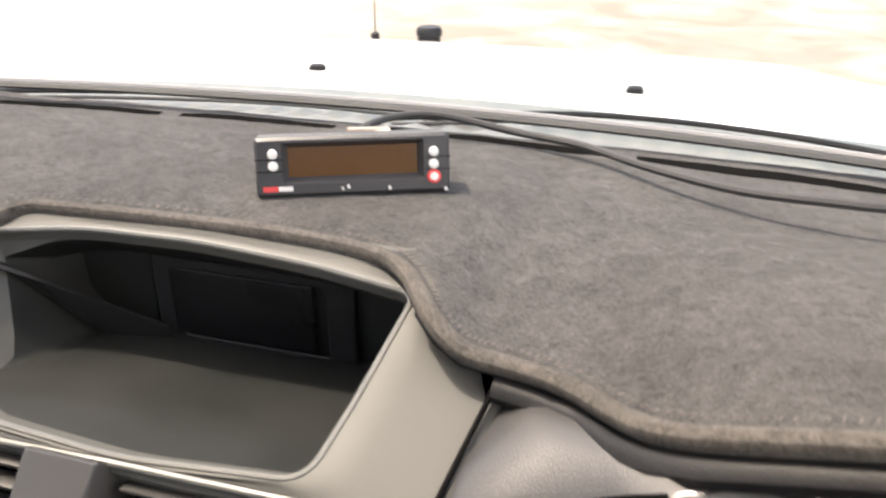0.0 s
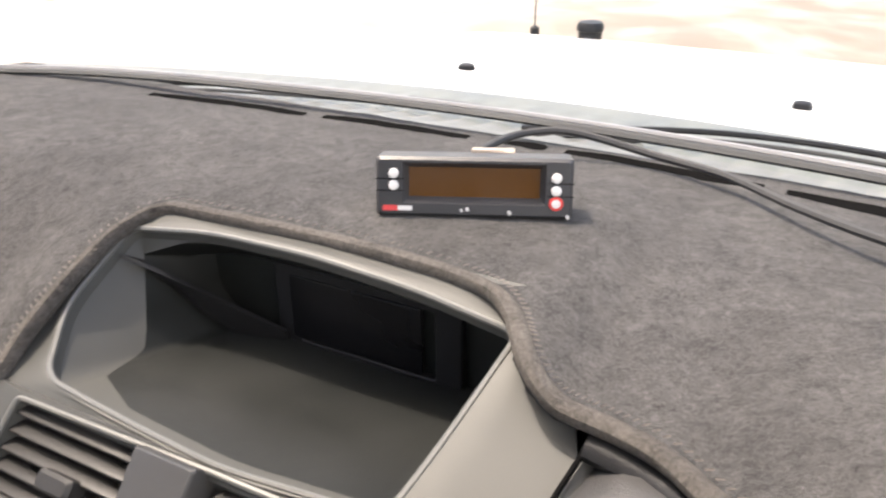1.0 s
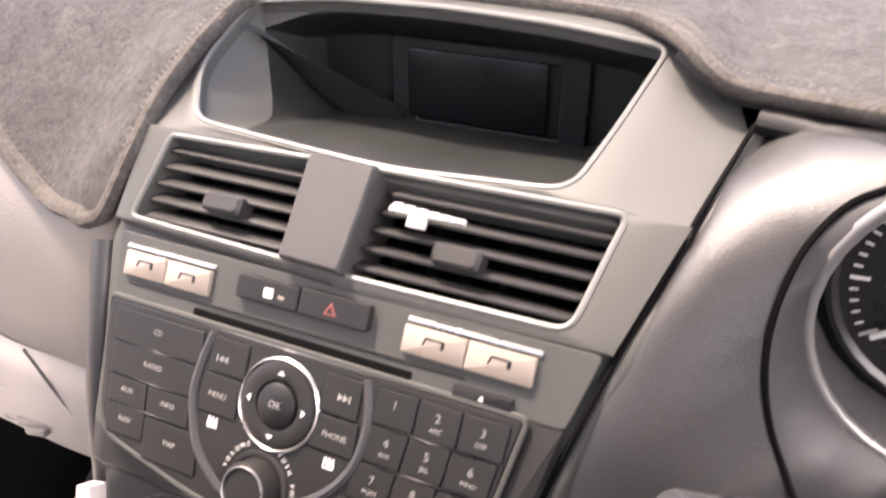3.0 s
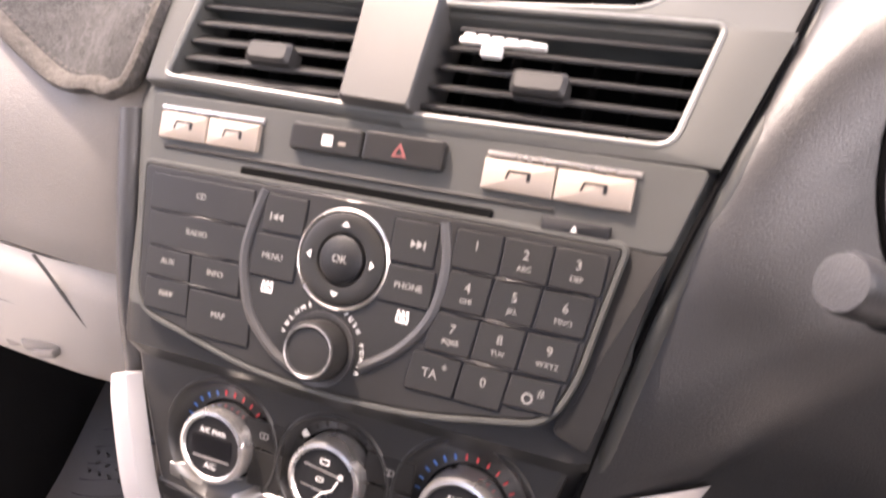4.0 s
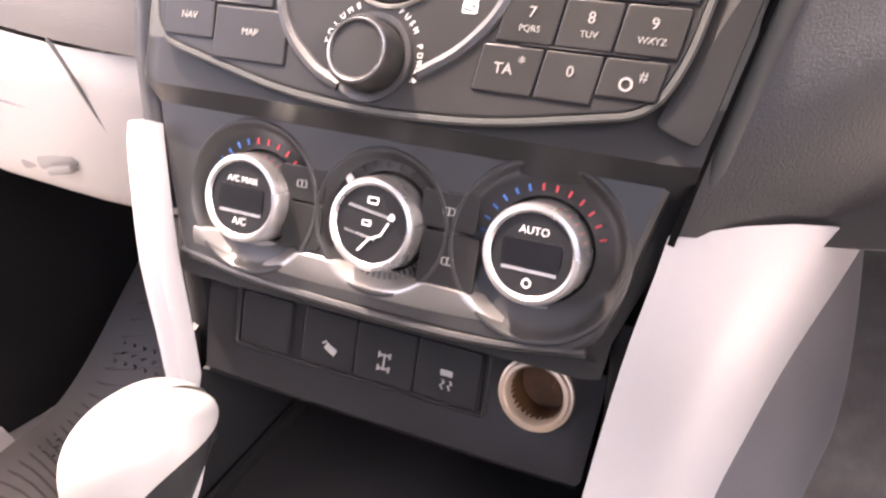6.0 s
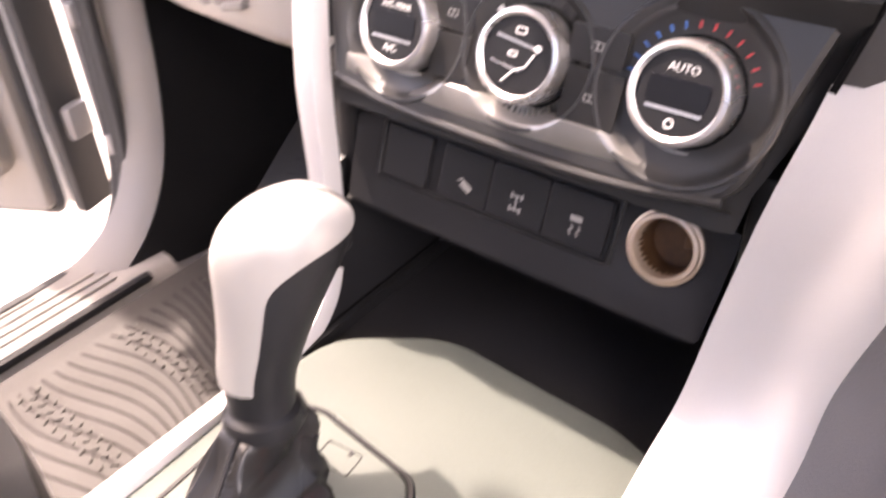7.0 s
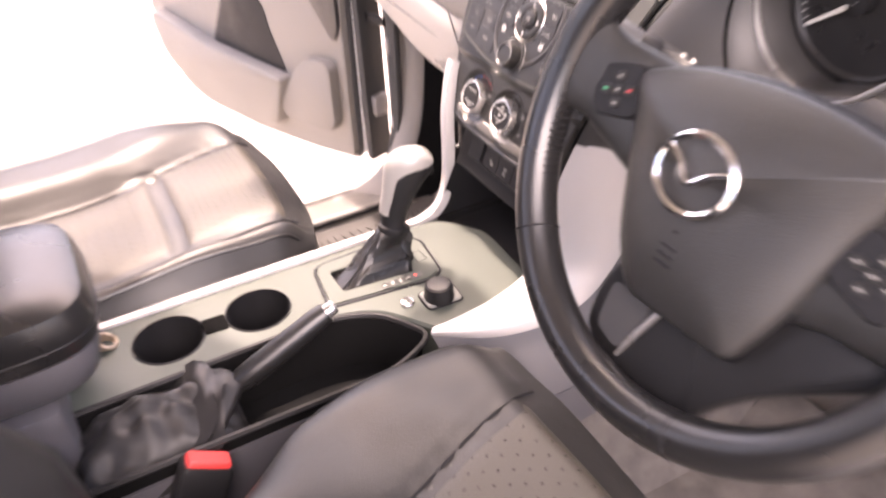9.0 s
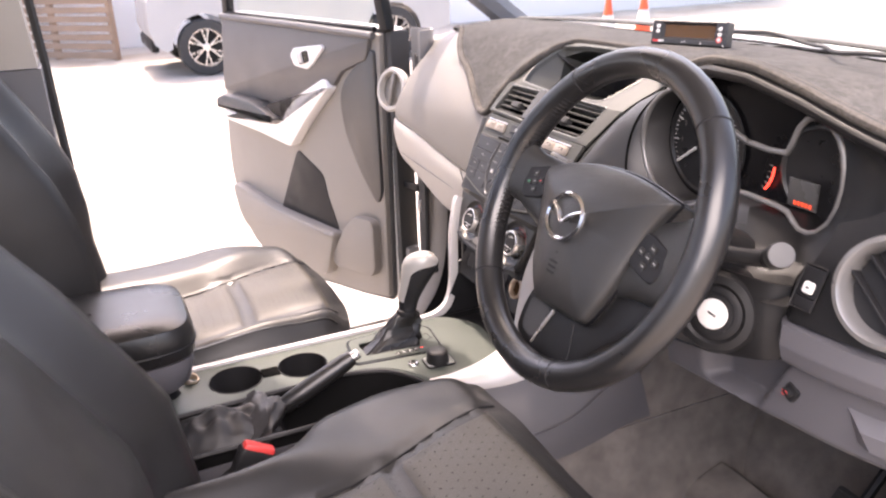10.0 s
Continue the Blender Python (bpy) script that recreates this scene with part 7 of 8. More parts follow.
# ---- seats ----
def seat(name, cx, w, y_front, y_back, label, mirror, z=0.325, inset=((-0.5, -0.5), (0.5, 0.5)), lean_y=()):
    s = thing(name, (cx, (y_front + y_back) / 2, 0.0), label, "car seat")
    L = y_front - y_back
    nx, ny = 44, 36

    def sides(v):
        """Where the inset panels end across the cushion, -1 to 1, by the way back from the front edge."""
        f = sstep(0.0, 0.6, v)
        return [q0 + (q1 - q0) * f for q0, q1 in inset]

    def top(u, v):
        """Cushion surface; u across, v from the front edge to the back."""
        a = 2 * u - 1
        x = cx + w / 2 * a * (1 - 0.06 * (1 - v) ** 3)
        if cx > 0:
            x += (0.12 * sstep(0.42, 0.88, v) - 0.038 * sstep(0.62, 0.25, v)) * max(0.0, -a) ** 3
        inner = sstep(0.0, -0.6, a) * (cx > 0)
        corner = (0.05 - 0.028 * inner - 0.018 * (cx < 0) * sstep(0.0, 0.6, a)) * abs(a) ** 3
        y = y_front - corner - (L - corner) * v
        a0, a1 = sides(v)
        bol = 0.030 * (sstep(a1 - 0.04, a1 + 0.28, a) + sstep(a0 + 0.04, a0 - 0.28, a)) * (0.35 + 0.65 * sstep(0.0, 0.5, v)) * (1 - 0.9 * inner * sstep(0.75, 0.4, v))
        edge = 0.055 * sstep(0.82, 1.0, abs(a)) ** 1.8
        front = (0.036 - 0.012 * inner) * (1 - sstep(0.0, 0.13, v)) ** 1.6
        zz = z - 0.018 * sstep(0.25, 0.8, v) + bol - edge - front
        if cx > 0:
            zz -= 0.050 * sstep(-0.62, -1.0, a) * sstep(0.50, 0.75, v)
        groove = 0
        for ga in (a0, a1):
            groove += 0.007 * math.exp(-((a - ga) / 0.018) ** 2) * sstep(0.02, 0.1, v)
        groove += 0.008 * math.exp(-((v - 0.44) / 0.016) ** 2) * (a0 < a < a1) + 0.007 * math.exp(-((v - 0.075) / 0.016) ** 2) * (a0 < a < a1)
        zz += 0.0025 * noise.noise(Vector((x * 14, y * 14, cx))) + 0.003 * noise.noise(Vector((x * 30, y * 12, 5))) * sstep(0.5, 0.9, abs(a)) - groove
        return Vector((x, y, zz))
    g = [[top(i / nx, j / ny) for i in range(nx + 1)] for j in range(ny + 1)]
    bm = loops(g, closed=False)
    # skirt down to the seat base
    rimv = [g[0][i] for i in range(nx + 1)] + [g[j][nx] for j in range(1, ny + 1)] + [g[ny][i] for i in range(nx - 1, -1, -1)] + [g[j][0] for j in range(ny - 1, 0, -1)]
    c = Vector((cx, (y_front + y_back) / 2, 0))

    def low(k, dz):
        return [Vector((c.x + (p.x - c.x) * k, c.y + (p.y - c.y) * k, p.z * (1 - 0.5 * min(1, dz * 8)) + 0.5 * min(1, dz * 8) * (z - 0.06) - dz)) for p in rimv]
    bm2 = loops([rimv, low(1.012, 0.03), low(1.005, 0.08), low(0.965, 0.12), low(0.93, 0.15)], cap1=True)
    part("cushion", join(bm, bm2), SEATLEATHER, s, "dark leather seat cushion", angle=70)

    # inset panels in a lighter, perforated leather
    def across(u, v):
        a0, a1 = sides(v)
        return (1 + a0 + 0.02 + (a1 - a0 - 0.04) * u) / 2

    def panel(v0, v1, nm):
        def f(u, v):
            w1 = v0 + (v1 - v0) * v
            p = top(across(u, w1), w1)
            e = min(u, 1 - u, v, 1 - v)
            return p + Vector((0, 0, 0.0042 * sstep(0, 0.12, e) - 0.0015))
        return part(nm, surf(f, 24, 24), SEATPANEL, s, "perforated grey-brown leather panel", angle=70)
    pans = [panel(0.082, 0.432, "front_panel"), panel(0.448, 0.98, "rear_panel")]
    for pn, (v0, v1) in zip(pans, ((0.115, 0.42), (0.46, 0.96))):
        bm = bmesh.new()
        for i in range(13):
            for j in range(12):
                v = v0 + (v1 - v0) * j / 12
                p = top(across(0.06 + 0.88 * (i + 0.5 * (j % 2)) / 13, v), v) + Vector((0, 0, 0.0034))
                q = [bm.verts.new(p + Vector((0.0007 * math.cos(t), 0.0017 * math.sin(t), 0.0))) for t in [math.pi * k / 3 for k in range(6)]]
                bm.faces.new(q)
        part("perforation", bm, HOLE, pn, "rows of punched holes", smooth=False)["kind"] = "stuff"
    for k in (0, 1):
        part("seam", tube([top((1 + sides(v / 20)[k]) / 2, v / 20) + Vector((0, 0, 0.004)) for v in range(1, 21)], 0.0016, 5), BLACK, s)
    # front and side piping
    part("piping", tube([g[j][round(nx * (0.965 if mirror > 0 else 0.035))] + Vector((0, 0, 0.0012)) for j in range(2, ny)], 0.0022, 6), LEATHER, s)
    # backrest
    bz = z - 0.03

    def back(u, v):
        a = 2 * u - 1
        t = v
        hw = w / 2 * interp(t, [0, 0.2, 0.6, 0.85, 1.0], [0.94, 1.0, 0.98, 0.90, 0.72])
        x = cx + hw * a
        y = y_back + interp(t, [0, 0.2, 0.33, 0.45, 0.555, 0.64, 1.0], lean_y)
        bol = 0.05 * sstep(0.40, 0.82, abs(a)) - 0.12 * sstep(0.80, 1.0, abs(a)) ** 2
        y += bol - 0.05 * sstep(0.9, 1.0, t) ** 2
        return Vector((x, y + 0.003 * noise.noise(Vector((x * 12, t * 8, 2))), bz + 0.60 * t))
    part("backrest", surf(back, 34, 30, 0.075), SEATLEATHER, s, "dark leather backrest", angle=70)

    def bpanel(u, v):
        p = back(0.27 + 0.46 * u, 0.06 + 0.84 * v)
        e = min(u, 1 - u, v, 1 - v)
        return p + Vector((0, 0.006 * sstep(0, 0.1, e) - 0.001, 0))
    part("back_panel", surf(bpanel, 16, 22), SEATLEATHER, s, angle=70)
    part("base", rbox(w * 0.8, L * 0.75, 0.16, 0.02), BLACK, s, m=at(cx, (y_front + y_back) / 2, 0.08))


base_at(0.005, 0.030, -0.017)
seat("driver_seat", 0.448, 0.53, -0.198, -0.665, "dark leather driver seat with perforated centre panels", 1, 0.384, ((-0.60, -0.32), (0.60, 0.40)), (0.0, -0.018, -0.063, -0.105, -0.148, -0.182, -0.33))
base_at(-0.007, 0.030, -0.013)
seat("passenger_seat", -0.326, 0.445, -0.270, -0.70, "dark leather passenger seat with lighter worn centre panels", 1, 0.350, ((-0.50, -0.24), (0.76, 0.76)), (-0.03, -0.045, -0.046, -0.055, -0.078, -0.106, -0.23))
base_at()


# ---- steering wheel and column ----
WC = Vector((0.437, -0.179, 0.690))
F_WHEEL = lean(WC, 26.2)


def steering_wheel():
    w = thing("steering_wheel", WC, "black leather steering wheel with airbag pad and thumb buttons", "steering wheel")
    F = F_WHEEL
    R, r = 0.1755, 0.0165
    n = 96

    def rim_ring(a, grow=0.0, k=14):
        thumb = 0.0022 * (math.exp(-((math.degrees(a) - 160) / 12) ** 2) + math.exp(-((math.degrees(a) - 20) / 12) ** 2))
        return [((R + (r + grow) * math.cos(t)) * math.cos(a), (R + (r + grow) * math.cos(t)) * math.sin(a), (r + grow + thumb) * 1.08 * math.sin(t)) for t in [2 * math.pi * i / k for i in range(k)]]
    rr = [rim_ring(2 * math.pi * i / n) for i in range(n)]
    part("rim", loops(rr + [rr[0]]), LEATHER, w, "glossy worn leather rim", m=F)
    for a in (126, 46, 221, 291):
        a = radians(a)
        part("rim_joint", loops([rim_ring(a - 0.006, 0.0002), rim_ring(a - 0.003, 0.0008), rim_ring(a + 0.003, 0.0008), rim_ring(a + 0.006, 0.0002)]), BLACK, w, m=F)
    # lacing on the inner side of the rim
    bm = bmesh.new()
    for a in list(range(134, 208, 2)):
        a = radians(a)
        p = [Vector(((R - 0.0172 * math.cos(t)) * math.cos(a + s), (R - 0.0172 * math.cos(t)) * math.sin(a + s), 0.0178 * math.sin(t))) for t, s in ((0.55, 0.006), (0.0, 0.0), (-0.3, -0.004))]
        b = tube(p, 0.0006, 4)
        me = bpy.data.meshes.new("tmp")
        b.to_mesh(me)
        b.free()
        bm.from_mesh(me)
        bpy.data.meshes.remove(me)
    part("lacing", bm, BLACK, w, "black stitching", m=F)["kind"] = "stuff"

    # pad: a shield-shaped cushion
    pad = rpoly([(-0.102, 0.033), (-0.060, 0.050), (0.0, 0.060), (0.060, 0.060), (0.119, 0.049), (0.097, 0.008), (0.082, -0.060), (0.064, -0.104), (-0.026, -0.108), (-0.054, -0.078), (-0.082, -0.012)], [0.012, 0.03, 0.04, 0.03, 0.004, 0.03, 0.03, 0.010, 0.012, 0.03, 0.03], 6)
    c = Vector((0.0, -0.010))

    def lvl(k, z):
        return [(c.x + (x - c.x) * k, c.y + (y - c.y) * k, z + 0.012 * max(0, (y - c.y) / 0.08) * (1 - k)) for x, y in pad]
    part("pad", loops([lvl(0.97, -0.040), lvl(0.985, -0.020), lvl(1.0, -0.002), lvl(0.985, 0.0025), lvl(0.95, 0.0050), lvl(0.82, 0.0105), lvl(0.6, 0.0155), lvl(0.3, 0.0180), lvl(0.02, 0.0185)], cap0=True), PAD, w, "charcoal airbag pad", m=F)
    part("pad_gap", tube([(x, y, -0.009) for x, y in shrink(pad, -0.0004)], 0.0018, 6, closed=True), VOID, w, m=F)
    # plain chrome badge: an oval ring with a bent bar
    bm = F @ at(-0.002, -0.008, -0.0125)
    b = part("badge", loops([[((0.0300 + dr) * math.cos(t), (0.0250 + dr) * math.sin(t), z) for t in [2 * math.pi * i / 44 for i in range(44)]] for dr, z in ((0.0028, 0.036), (0.0026, 0.0390), (0.0, 0.0408), (-0.0026, 0.0390), (-0.0028, 0.036))]), CHROME, w, "chrome oval badge", m=bm)
    part("badge_bar", tube(smooth_path([(-0.026, 0.011, 0.0385), (-0.012, 0.004, 0.039), (0.0, -0.006, 0.0395), (0.012, 0.004, 0.039), (0.026, 0.011, 0.0385)], 6), 0.0024, 8), CHROME, b, m=bm)
    for x, y, a, bb in ((0.0, -0.058, 0.014, 0.0022), (0.0, -0.064, 0.014, 0.0022), (0.0, -0.070, 0.014, 0.0022), (0.0, -0.047, 0.004, 0.002)):
        part("moulded_mark", rbox(a, bb, 0.0006, 0), BLACK, w, m=F @ at(x, y, 0.0165 - (0.058 + y) * -0.06))

    # spokes
    def bar(path, wids, material, label="", th=0.010, nm="spoke"):
        rings = []
        ps = [Vector(p) for p in path]
        for i, p in enumerate(ps):
            t = (ps[min(i + 1, len(ps) - 1)] - ps[max(i - 1, 0)]).normalized()
            s = Vector((-t.y, t.x, 0)).normalized()
            ww = wids[i]
            rings.append([p + s * ww * (abs(math.cos(q)) ** 0.6) * (1 if math.cos(q) > 0 else -1) + Vector((0, 0, th * math.sin(q))) for q in [2 * math.pi * k / 20 for k in range(20)]])
        return part(nm, loops(rings, cap0=True, cap1=True), material, w, label, m=F)
    for sg in (-1, 1):
        y0 = 0.010 if sg < 0 else -0.012
        bar([(sg * 0.05, y0 - 0.012, -0.016), (sg * 0.095, y0 - 0.004, -0.014), (sg * 0.135, y0 + 0.004, -0.010), (sg * 0.158, y0 + 0.008, -0.004), (sg * 0.170, y0 + 0.010, 0.0)], [0.046, 0.040, 0.034 if sg < 0 else 0.044, 0.036 if sg < 0 else 0.052, 0.044 if sg < 0 else 0.062], PAD, "charcoal side spoke", 0.011)
        km = F @ at(sg * 0.114, y0 + 0.002, -0.0185, -sg * 14)
        kp = part("thumb_panel", loops([[(x, y, z) for x, y in rect(0.050 - k, 0.040 - k, 0.013, 6)] for z, k in ((0.008, 0), (0.0175, 0.0), (0.0195, 0.003))], cap0=True, cap1=True), BLACK, w, "glossy black thumb button panel", m=km)
        for px, py in ((-0.012, 0.0), (0.012, 0.0), (0.0, 0.010), (0.0, -0.010), (0.0, 0.0)):
            part("thumb_button", prism(rect(0.0090, 0.0070, 0.0018, 3), 0.0014, 0.0005), KEY, kp, m=km @ at(px, py, 0.0194))
            ink = {-0.012: GREENPRINT, 0.012: REDPRINT}.get(px, LEGEND) if sg < 0 else LEGEND
            part("button_mark", rbox(0.0044, 0.0014, 0.0003, 0), ink, kp, m=km @ at(px, py, 0.0209))
    low = rpoly([(-0.048, -0.080), (-0.066, -0.118), (-0.062, -0.158), (0.0, -0.178), (0.052, -0.172), (0.057, -0.150), (0.084, -0.116), (0.146, -0.066), (0.160, -0.040), (0.100, -0.026), (0.060, -0.080)], [0.01, 0.02, 0.012, 0.05, 0.01, 0.012, 0.03, 0.012, 0.01, 0.02, 0.02], 5)
    part("spoke", prism(low, 0.014, 0.006, -0.030), DARK, w, "charcoal lower spoke", m=F)
    part("spoke_recess", prism(rpoly([(-0.052, -0.112), (-0.010, -0.112), (-0.022, -0.156), (-0.050, -0.150)], 0.008, 4), 0.001, 0.0004, -0.0162), SHELL, w, "satin inset of the lower spoke", m=F)
    bar([(-0.004, -0.112, -0.0150), (-0.014, -0.138, -0.0150), (-0.020, -0.158, -0.0150)], [0.0026, 0.0024, 0.0018], SATIN, "satin strip", 0.0018, "spoke_trim")
    bar([(0.034, -0.112, -0.0158), (0.044, -0.140, -0.0158), (0.050, -0.166, -0.0158)], [0.0012, 0.0012, 0.0012], VOID, "", 0.0008, "spoke_crease")

    # column
    col = thing("steering_column", WC + Vector((0, 0.09, -0.06)), "charcoal steering column shroud with stalks and ignition lock", "steering column")

    def sec(d, hw, hh, dz=0.0, e=0.5):
        out = []
        for i in range(36):
            t = 2 * math.pi * i / 36
            cx, cy = math.cos(t), math.sin(t)
            out.append(F @ Vector((hw * abs(cx) ** e * (1 if cx > 0 else -1), dz + hh * abs(cy) ** e * (1 if cy > 0 else -1), -d)))
        return out
    part("shroud", loops([sec(0.030, 0.045, 0.045), sec(0.038, 0.064, 0.056, -0.005), (sec(0.08, 0.068, 0.062, -0.012)), sec(0.14, 0.070, 0.066, -0.016), sec(0.20, 0.068, 0.066, -0.016)], cap0=True, cap1=True), DARK, col, "charcoal column shroud", angle=60)
    # stalks
    def stalk(pts, tip_r, lab):
        s = part("stalk", tube(smooth_path(pts, 6), [0.0085] * 6 + [0.009] * (len(pts) * 6 - 11), 14), DARK, col, lab)
        e, d = Vector(pts[-1]), (Vector(pts[-1]) - Vector(pts[-2])).normalized()
        m = axis_frame(e - d * 0.030, d, (0, 0, 1))
        part("stalk_collar", lathe([(0.0105, -0.012), (0.0114, -0.01), (0.0114, 0.004), (0.0105, 0.006)], 24), BLACK, s, m=m)
        knob = part("stalk_knob", lathe([(tip_r * 0.92, 0.006), (tip_r * 0.97, 0.009), (tip_r, 0.028), (tip_r * 0.92, 0.031), (0.0005, 0.0318)], 32), SHELL, s, m=m)
        knob["label"] = "ribbed end of the stalk"
        for k in (-0.045, -0.035):
            part("stalk_mark", lathe([(0.0092, k), (0.0097, k + 0.001), (0.0097, k + 0.003), (0.0092, k + 0.004)], 20, cap1=False), PRINT, s, m=m)
    stalk([(0.37, -0.060, 0.655), (0.31, -0.050, 0.656), (0.245, -0.046, 0.666), (0.207, -0.082, 0.692)], 0.0105, "charcoal wiper stalk")
    stalk([(0.49, -0.085, 0.660), (0.54, -0.076, 0.662), (0.585, -0.060, 0.668), (0.620, -0.085, 0.689)], 0.0130, "charcoal indicator stalk")
    m = axis_frame((0.530, -0.070, 0.588), (0.42, -0.88, 0.22))
    part("lock_housing", lathe([(0.046, -0.05), (0.046, -0.004), (0.042, 0.004), (0.034, 0.006), (0.030, 0.003)], 44, cap1=False), DARK, col, m=m)
    ig = part("ignition_lock", lathe([(0.030, -0.01), (0.030, 0.004), (0.027, 0.006), (0.0225, 0.006), (0.0222, 0.009), (0.0005, 0.0095)], 40), BLACK, col, m=m)
    part("lock_face", lathe([(0.0168, 0.008), (0.0165, 0.0112), (0.0152, 0.0120), (0.0005, 0.0122)], 36), PRINT, ig, "pale lock face", m=m)
    part("key_slot", rbox(0.0022, 0.010, 0.0008, 0), BLACK, ig, m=m @ at(0, 0, 0.0124, 75))


base_at(0.008, 0.021, -0.021)
steering_wheel()
base_at()


# ---- passenger door, standing open ----
def passenger_door():
    a = radians(75)
    d = Vector((-math.sin(a), -math.cos(a), 0))
    nrm = Vector((-d.y, d.x, 0))
    F = Matrix(((d.x, 0, nrm.x, -0.82), (d.y, 0, nrm.y, 0.10), (0, 1, 0, 0), (0, 0, 0, 1)))
    p = thing("passenger_door", (-0.82, 0.10, -0.1), "open passenger door with grey trim, silver pull and map pocket", "car door")
    outline = rpoly([(0.055, -0.022), (0.21, -0.050), (0.50, -0.088), (0.80, -0.100), (0.93, -0.062), (1.005, 0.04), (1.045, 0.20), (1.020, 0.42), (0.955, 0.66), (0.94, 0.742), (0.03, 0.732), (0.045, 0.35)], [0.02, 0.05, 0.1, 0.06, 0.08, 0.08, 0.1, 0.1, 0.05, 0.01, 0.01, 0.1], 5)
    part("skin", prism(shrink(outline, -0.012), 0.05, 0.004, -0.075), WHITE, p, "white painted outer skin", m=F)
    part("edge_seal", tube([(x, y, -0.022) for x, y in shrink(outline, -0.006)], 0.007, 6, closed=True), RUBBER, p, m=F)
    part("panel", prism(outline, 0.022, 0.008, -0.024), DOORLOW, p, "pale grey lower door trim", m=F)
    up = rpoly([(0.06, 0.722), (0.075, 0.665), (0.21, 0.62), (0.25, 0.578), (0.40, 0.535), (0.56, 0.492), (0.68, 0.485), (0.985, 0.49), (0.955, 0.66), (0.935, 0.735)], [0.01, 0.02, 0.04, 0.02, 0.05, 0.04, 0.03, 0.01, 0.03, 0.01], 5)
    part("upper_trim", prism(up, 0.016, 0.006, -0.004), DOORUP, p, "darker upper door trim", m=F)
    part("belt_line", tube([(0.04, 0.728, 0.010), (0.5, 0.738, 0.014), (0.935, 0.742, 0.010)], 0.010, 8), DOORUP, p, m=F)
    front = rpoly([(0.048, 0.70), (0.10, 0.672), (0.20, 0.60), (0.232, 0.545), (0.215, 0.45), (0.15, 0.345), (0.075, 0.26), (0.05, 0.30)], 0.03, 5)
    part("mirror_trim", prism(front, 0.010, 0.005, -0.003), SHELL, p, "grey front corner trim", m=F)
    pull = rpoly([(0.285, 0.596), (0.250, 0.572), (0.385, 0.470), (0.505, 0.362), (0.70, 0.378), (0.965, 0.390), (0.965, 0.426), (0.70, 0.430), (0.585, 0.432), (0.545, 0.450), (0.475, 0.515)], [0.01, 0.01, 0.05, 0.015, 0.03, 0.01, 0.01, 0.03, 0.03, 0.03, 0.05], 5)
    part("pull_handle", prism(pull, 0.034, 0.010, -0.002), LITSILVER, p, "silver door pull, lightened for the sunlight on it", m=F)
    arm = rpoly([(0.545, 0.446), (0.60, 0.436), (0.965, 0.433), (0.960, 0.470), (0.90, 0.490), (0.72, 0.488), (0.62, 0.470)], 0.012, 4)
    part("armrest", prism(arm, 0.062, 0.014, -0.002), SHELL, p, "dark padded armrest", m=F)
    part("pull_cup", prism(rpoly([(0.52, 0.445), (0.60, 0.437), (0.70, 0.437), (0.66, 0.452), (0.56, 0.458)], 0.006, 3), 0.0365, 0.001, -0.001), VOID, p, m=F)
    pk = rpoly([(0.515, 0.350), (0.365, 0.292), (0.355, 0.235), (0.30, 0.130), (0.35, 0.118), (0.665, 0.122), (0.62, 0.190), (0.55, 0.300)], [0.02, 0.03, 0.03, 0.01, 0.02, 0.01, 0.03, 0.03], 5)
    part("map_pocket", prism(pk, 0.004, 0.002, -0.004), BLACK, p, "dark open map pocket", m=F)
    part("pocket_wall", prism(rpoly([(0.28, 0.128), (0.66, 0.126), (0.98, 0.16), (0.93, 0.02), (0.72, -0.055), (0.34, -0.03)], [0.02, 0.02, 0.05, 0.06, 0.06, 0.04], 5), 0.040, 0.012, -0.004), DOORLOW, p, m=F)
    part("speaker", prism(rpoly([(0.178, 0.210), (0.082, 0.215), (0.085, 0.060), (0.115, 0.032), (0.30, 0.012), (0.325, 0.040), (0.245, 0.150)], [0.04, 0.03, 0.02, 0.03, 0.02, 0.02, 0.08], 5), 0.026, 0.004, -0.004), TAUPE, p, "grey speaker grille", m=F)
    hp = rpoly([(0.465, 0.648), (0.445, 0.620), (0.375, 0.614), (0.345, 0.630), (0.275, 0.682), (0.285, 0.690), (0.440, 0.672)], 0.01, 4)
    h = part("handle_plate", prism(hp, 0.012, 0.003, 0.010), LITSILVER, p, "silver handle surround", m=F)
    part("handle_recess", prism(rect(0.060, 0.034, 0.006, 4), 0.004, 0.0005, 0.0205), VOID, h, m=F @ at(0.385, 0.648, 0, -14))
    part("handle", prism(rect(0.018, 0.030, 0.004, 4), 0.006, 0.002, 0.0235), SILVER, h, m=F @ at(0.395, 0.647, 0, -14))
    # window frame and glass
    part("window_post", rbox(0.035, 0.5, 0.03, 0.006), BLACK, p, m=F @ at(0.075, 0.98, -0.02, -14))
    part("window_sash", rbox(0.04, 0.5, 0.03, 0.006), BLACK, p, m=F @ at(0.92, 0.98, -0.02, 5))
    g = part("window_glass", rbox(0.80, 0.48, 0.004, 0.0), GLASS, p, m=F @ at(0.49, 0.97, -0.03))
    g.visible_shadow = False
    part("window_seal", tube([(0.06, 0.742, -0.012), (0.93, 0.750, -0.012)], 0.008, 6), BLACK, p, m=F)
    part("shut_face", rbox(0.022, 0.76, 0.062, 0.006), RUBBER, p, "black seal along the front edge", m=F @ at(0.010, 0.36, -0.047))
    for z in (0.12, 0.55):
        part("hinge", rbox(0.06, 0.05, 0.04, 0.006), GREYED, p, m=F @ at(0.015, z, -0.05))
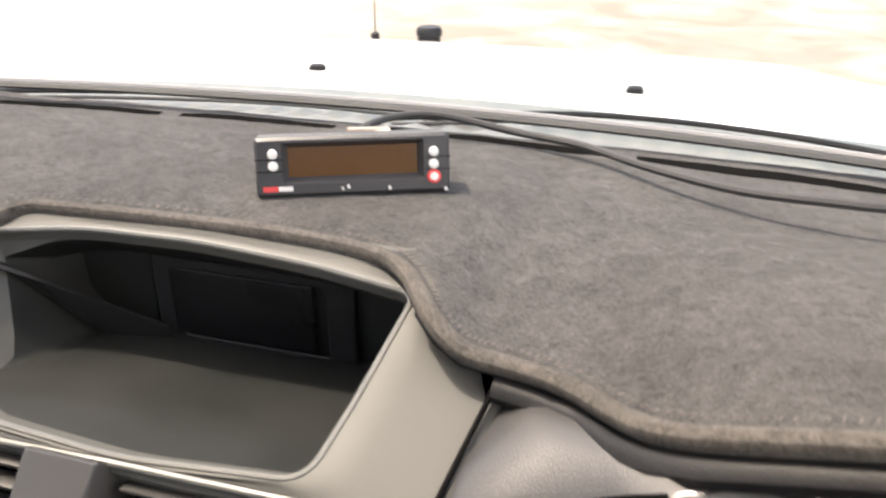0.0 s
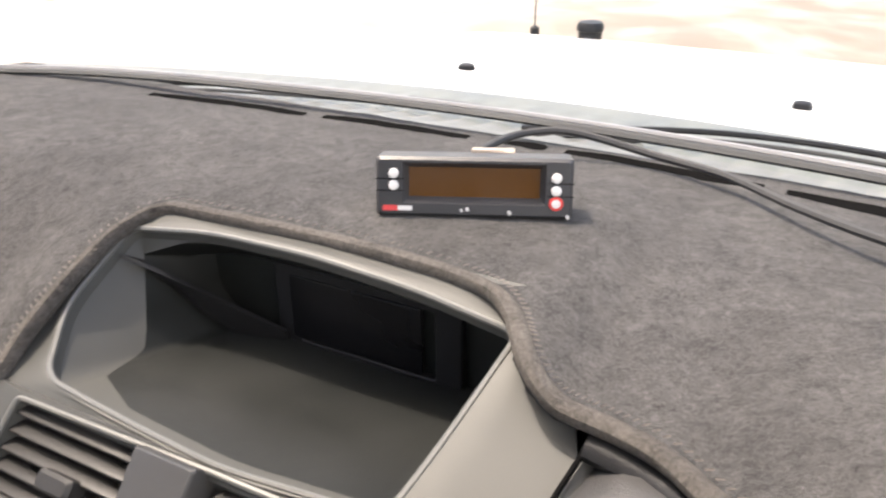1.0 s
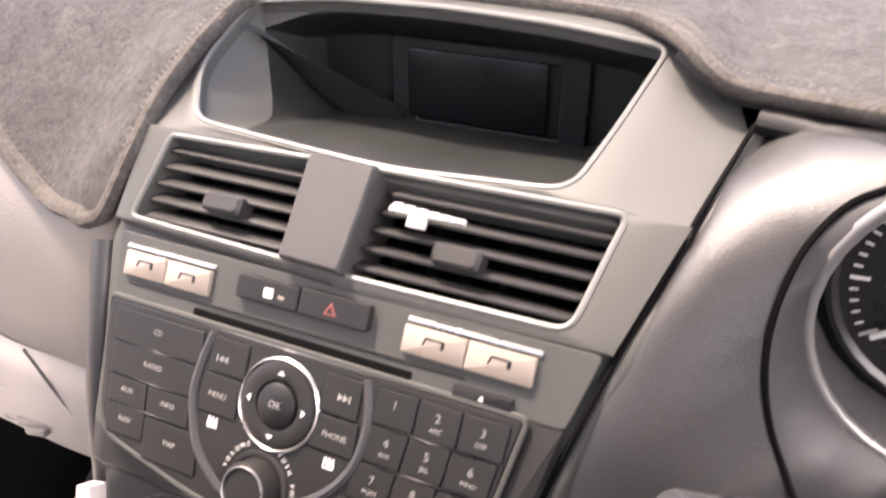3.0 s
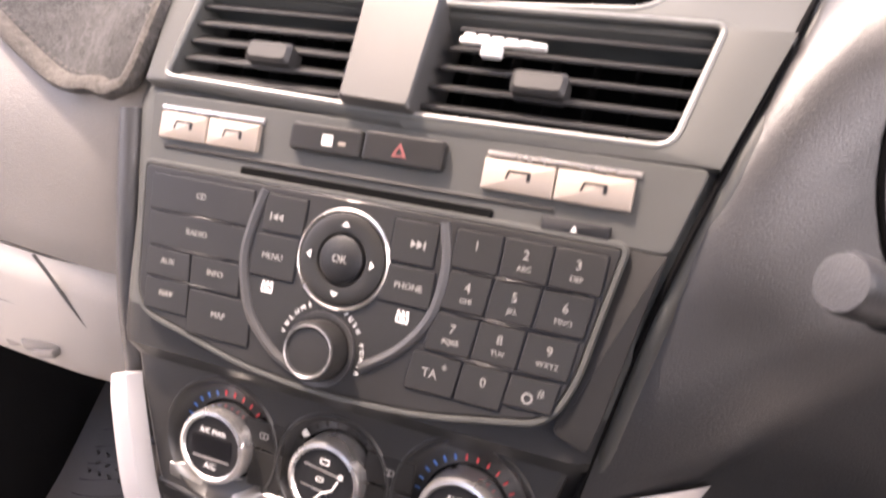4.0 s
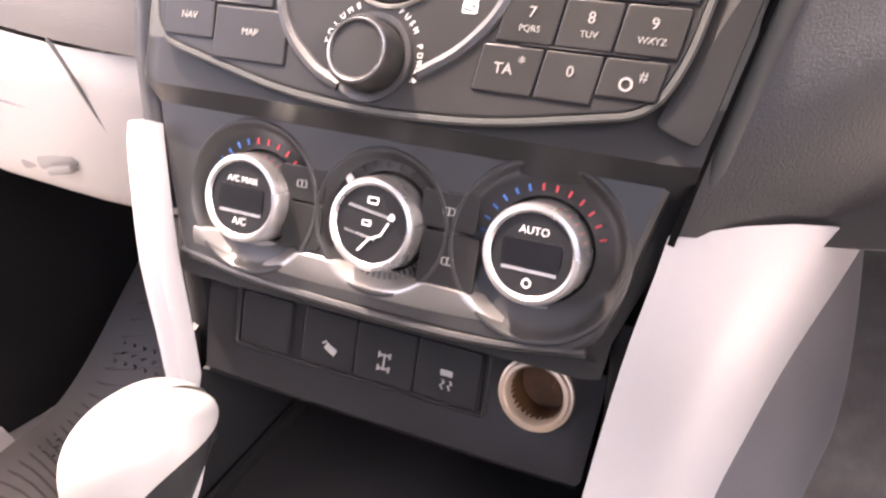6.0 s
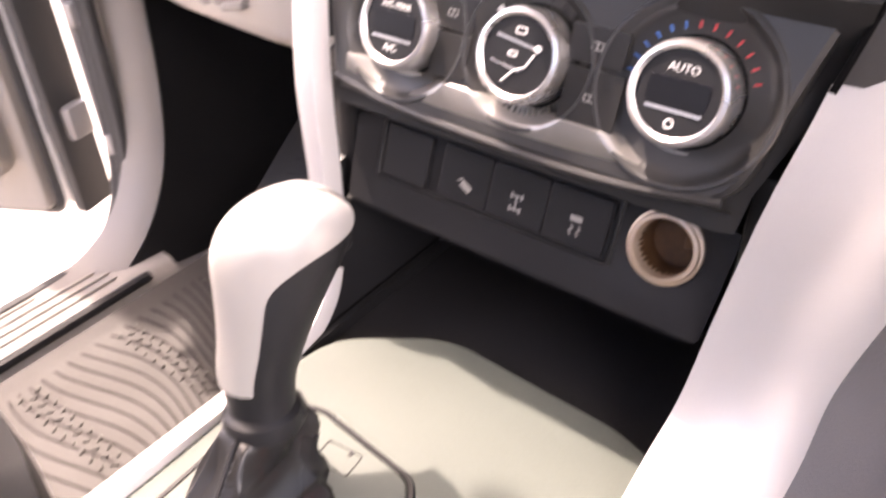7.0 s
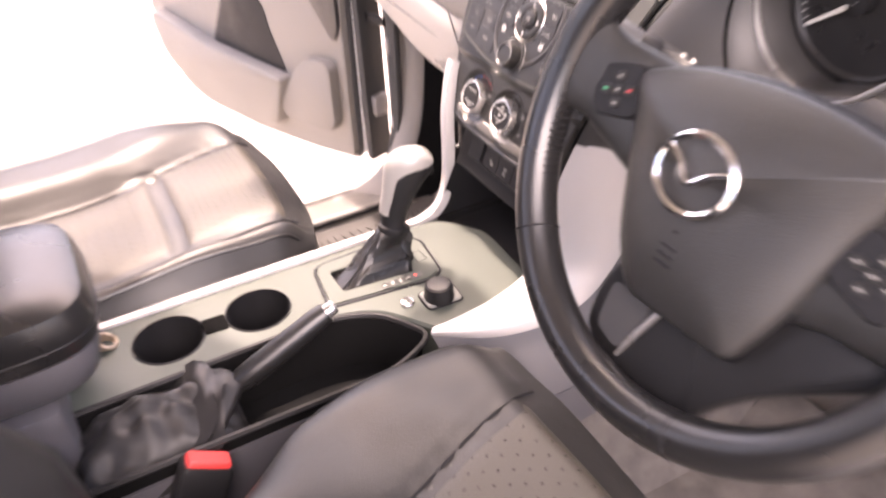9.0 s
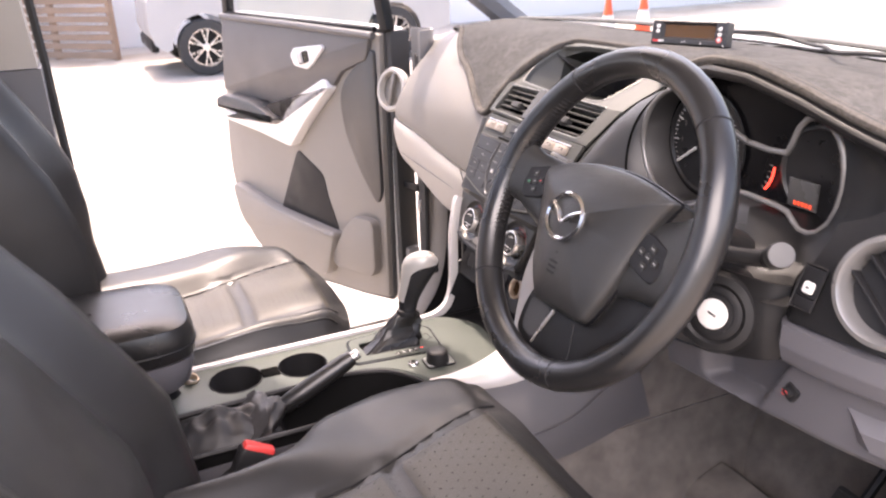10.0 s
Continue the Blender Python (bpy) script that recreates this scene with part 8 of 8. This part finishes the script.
    part("check_strap", rbox(0.10, 0.02, 0.008, 0.002), BLACK, p, m=F @ at(-0.01, 0.33, -0.04))


base_at(0.005, -0.012, 0.014)
passenger_door()
base_at()


# ---- floor ----
def floor_things():
    m = thing("floor_mat", (-0.37, 0.0, 0.0), "ribbed grey rubber floor mat in the passenger footwell", "floor mat")

    def base(u, v):
        x = -0.585 + 0.435 * u
        y = -0.34 + 0.74 * v
        z = -0.008 + 0.16 * sstep(0.62, 1.05, v) + 0.010 * max(sstep(0.94, 1.0, u), sstep(0.06, 0.0, u))
        return Vector((x, y, z))
    part("sheet", surf(base, 30, 40, 0.006), MATRUBBER, m)
    for k in range(44):
        v = 0.03 + 0.0205 * k
        part("rib", tube([base(u / 20, v + 0.020 * math.sin(u / 20 * 9 + k * 0.3)) + Vector((0, 0, 0.006)) for u in range(1, 20)], 0.0014, 5), RIBRUBBER, m)
    bm = bmesh.new()
    for i in range(22):
        for j in range(3):
            for k in range(5):
                p = base(0.08 + 0.84 * (i + 0.5 * (j % 2)) / 22, 0.085 + 0.17 * k + 0.014 * j)
                b = moved(rbox(0.007, 0.0032, 0.003, 0), at(p.x, p.y, p.z + 0.007, 35 if j % 2 else -35))
                me = bpy.data.meshes.new("tmp")
                b.to_mesh(me)
                b.free()
                bm.from_mesh(me)
                bpy.data.meshes.remove(me)
    part("tread", bm, MATRUBBER, m, "raised tread marks")["kind"] = "stuff"

    def dm(u, v):
        x = 0.24 + 0.40 * u
        y = -0.25 + 0.55 * v
        return Vector((x, y, -0.004 + 0.06 * sstep(0.75, 1.0, v) + 0.006 * noise.noise(Vector((x * 9, y * 9, 1)))))
    d = thing("floor_mat", (0.44, 0.0, 0.0), "dark carpet mat in the driver footwell", "floor mat")
    part("sheet", surf(dm, 20, 24, 0.008), CARPET, d)
    part("edge", tube([dm(0, v / 12) for v in range(13)] + [dm(u / 12, 1) for u in range(1, 13)] + [dm(1, 1 - v / 12) for v in range(1, 13)], 0.007, 6), RUBBER, d)
    part("toe_board", surf(lambda u, v: (0.20 + 0.42 * u, 0.34 + 0.18 * v, -0.01 + 0.34 * v), 10, 10, 0.006), CARPET, d)
    for x, y, z, w, h in ((0.50, 0.30, 0.14, 0.075, 0.05), (0.62, 0.32, 0.10, 0.045, 0.12)):
        pd = thing("pedal", (x, y, z), "black ribbed rubber pedal", "pedal", "pedals")
        pm = axis_frame((x, y, z), (0, -0.75, 0.65))
        part("pad", rbox(w, h, 0.014, 0.005), RUBBER, pd, m=pm)
        for k in range(5):
            part("rib", rbox(w * 0.85, h * 0.07, 0.004, 0.001, 1), RUBBER, pd, m=pm @ at(0, h * (-0.36 + 0.18 * k), 0.008))
        part("arm", tube([(x, y + 0.01, z), (x, y + 0.10, z + 0.10), (x, y + 0.12, z + 0.28)], 0.008, 8), BLACK, pd)


floor_things()
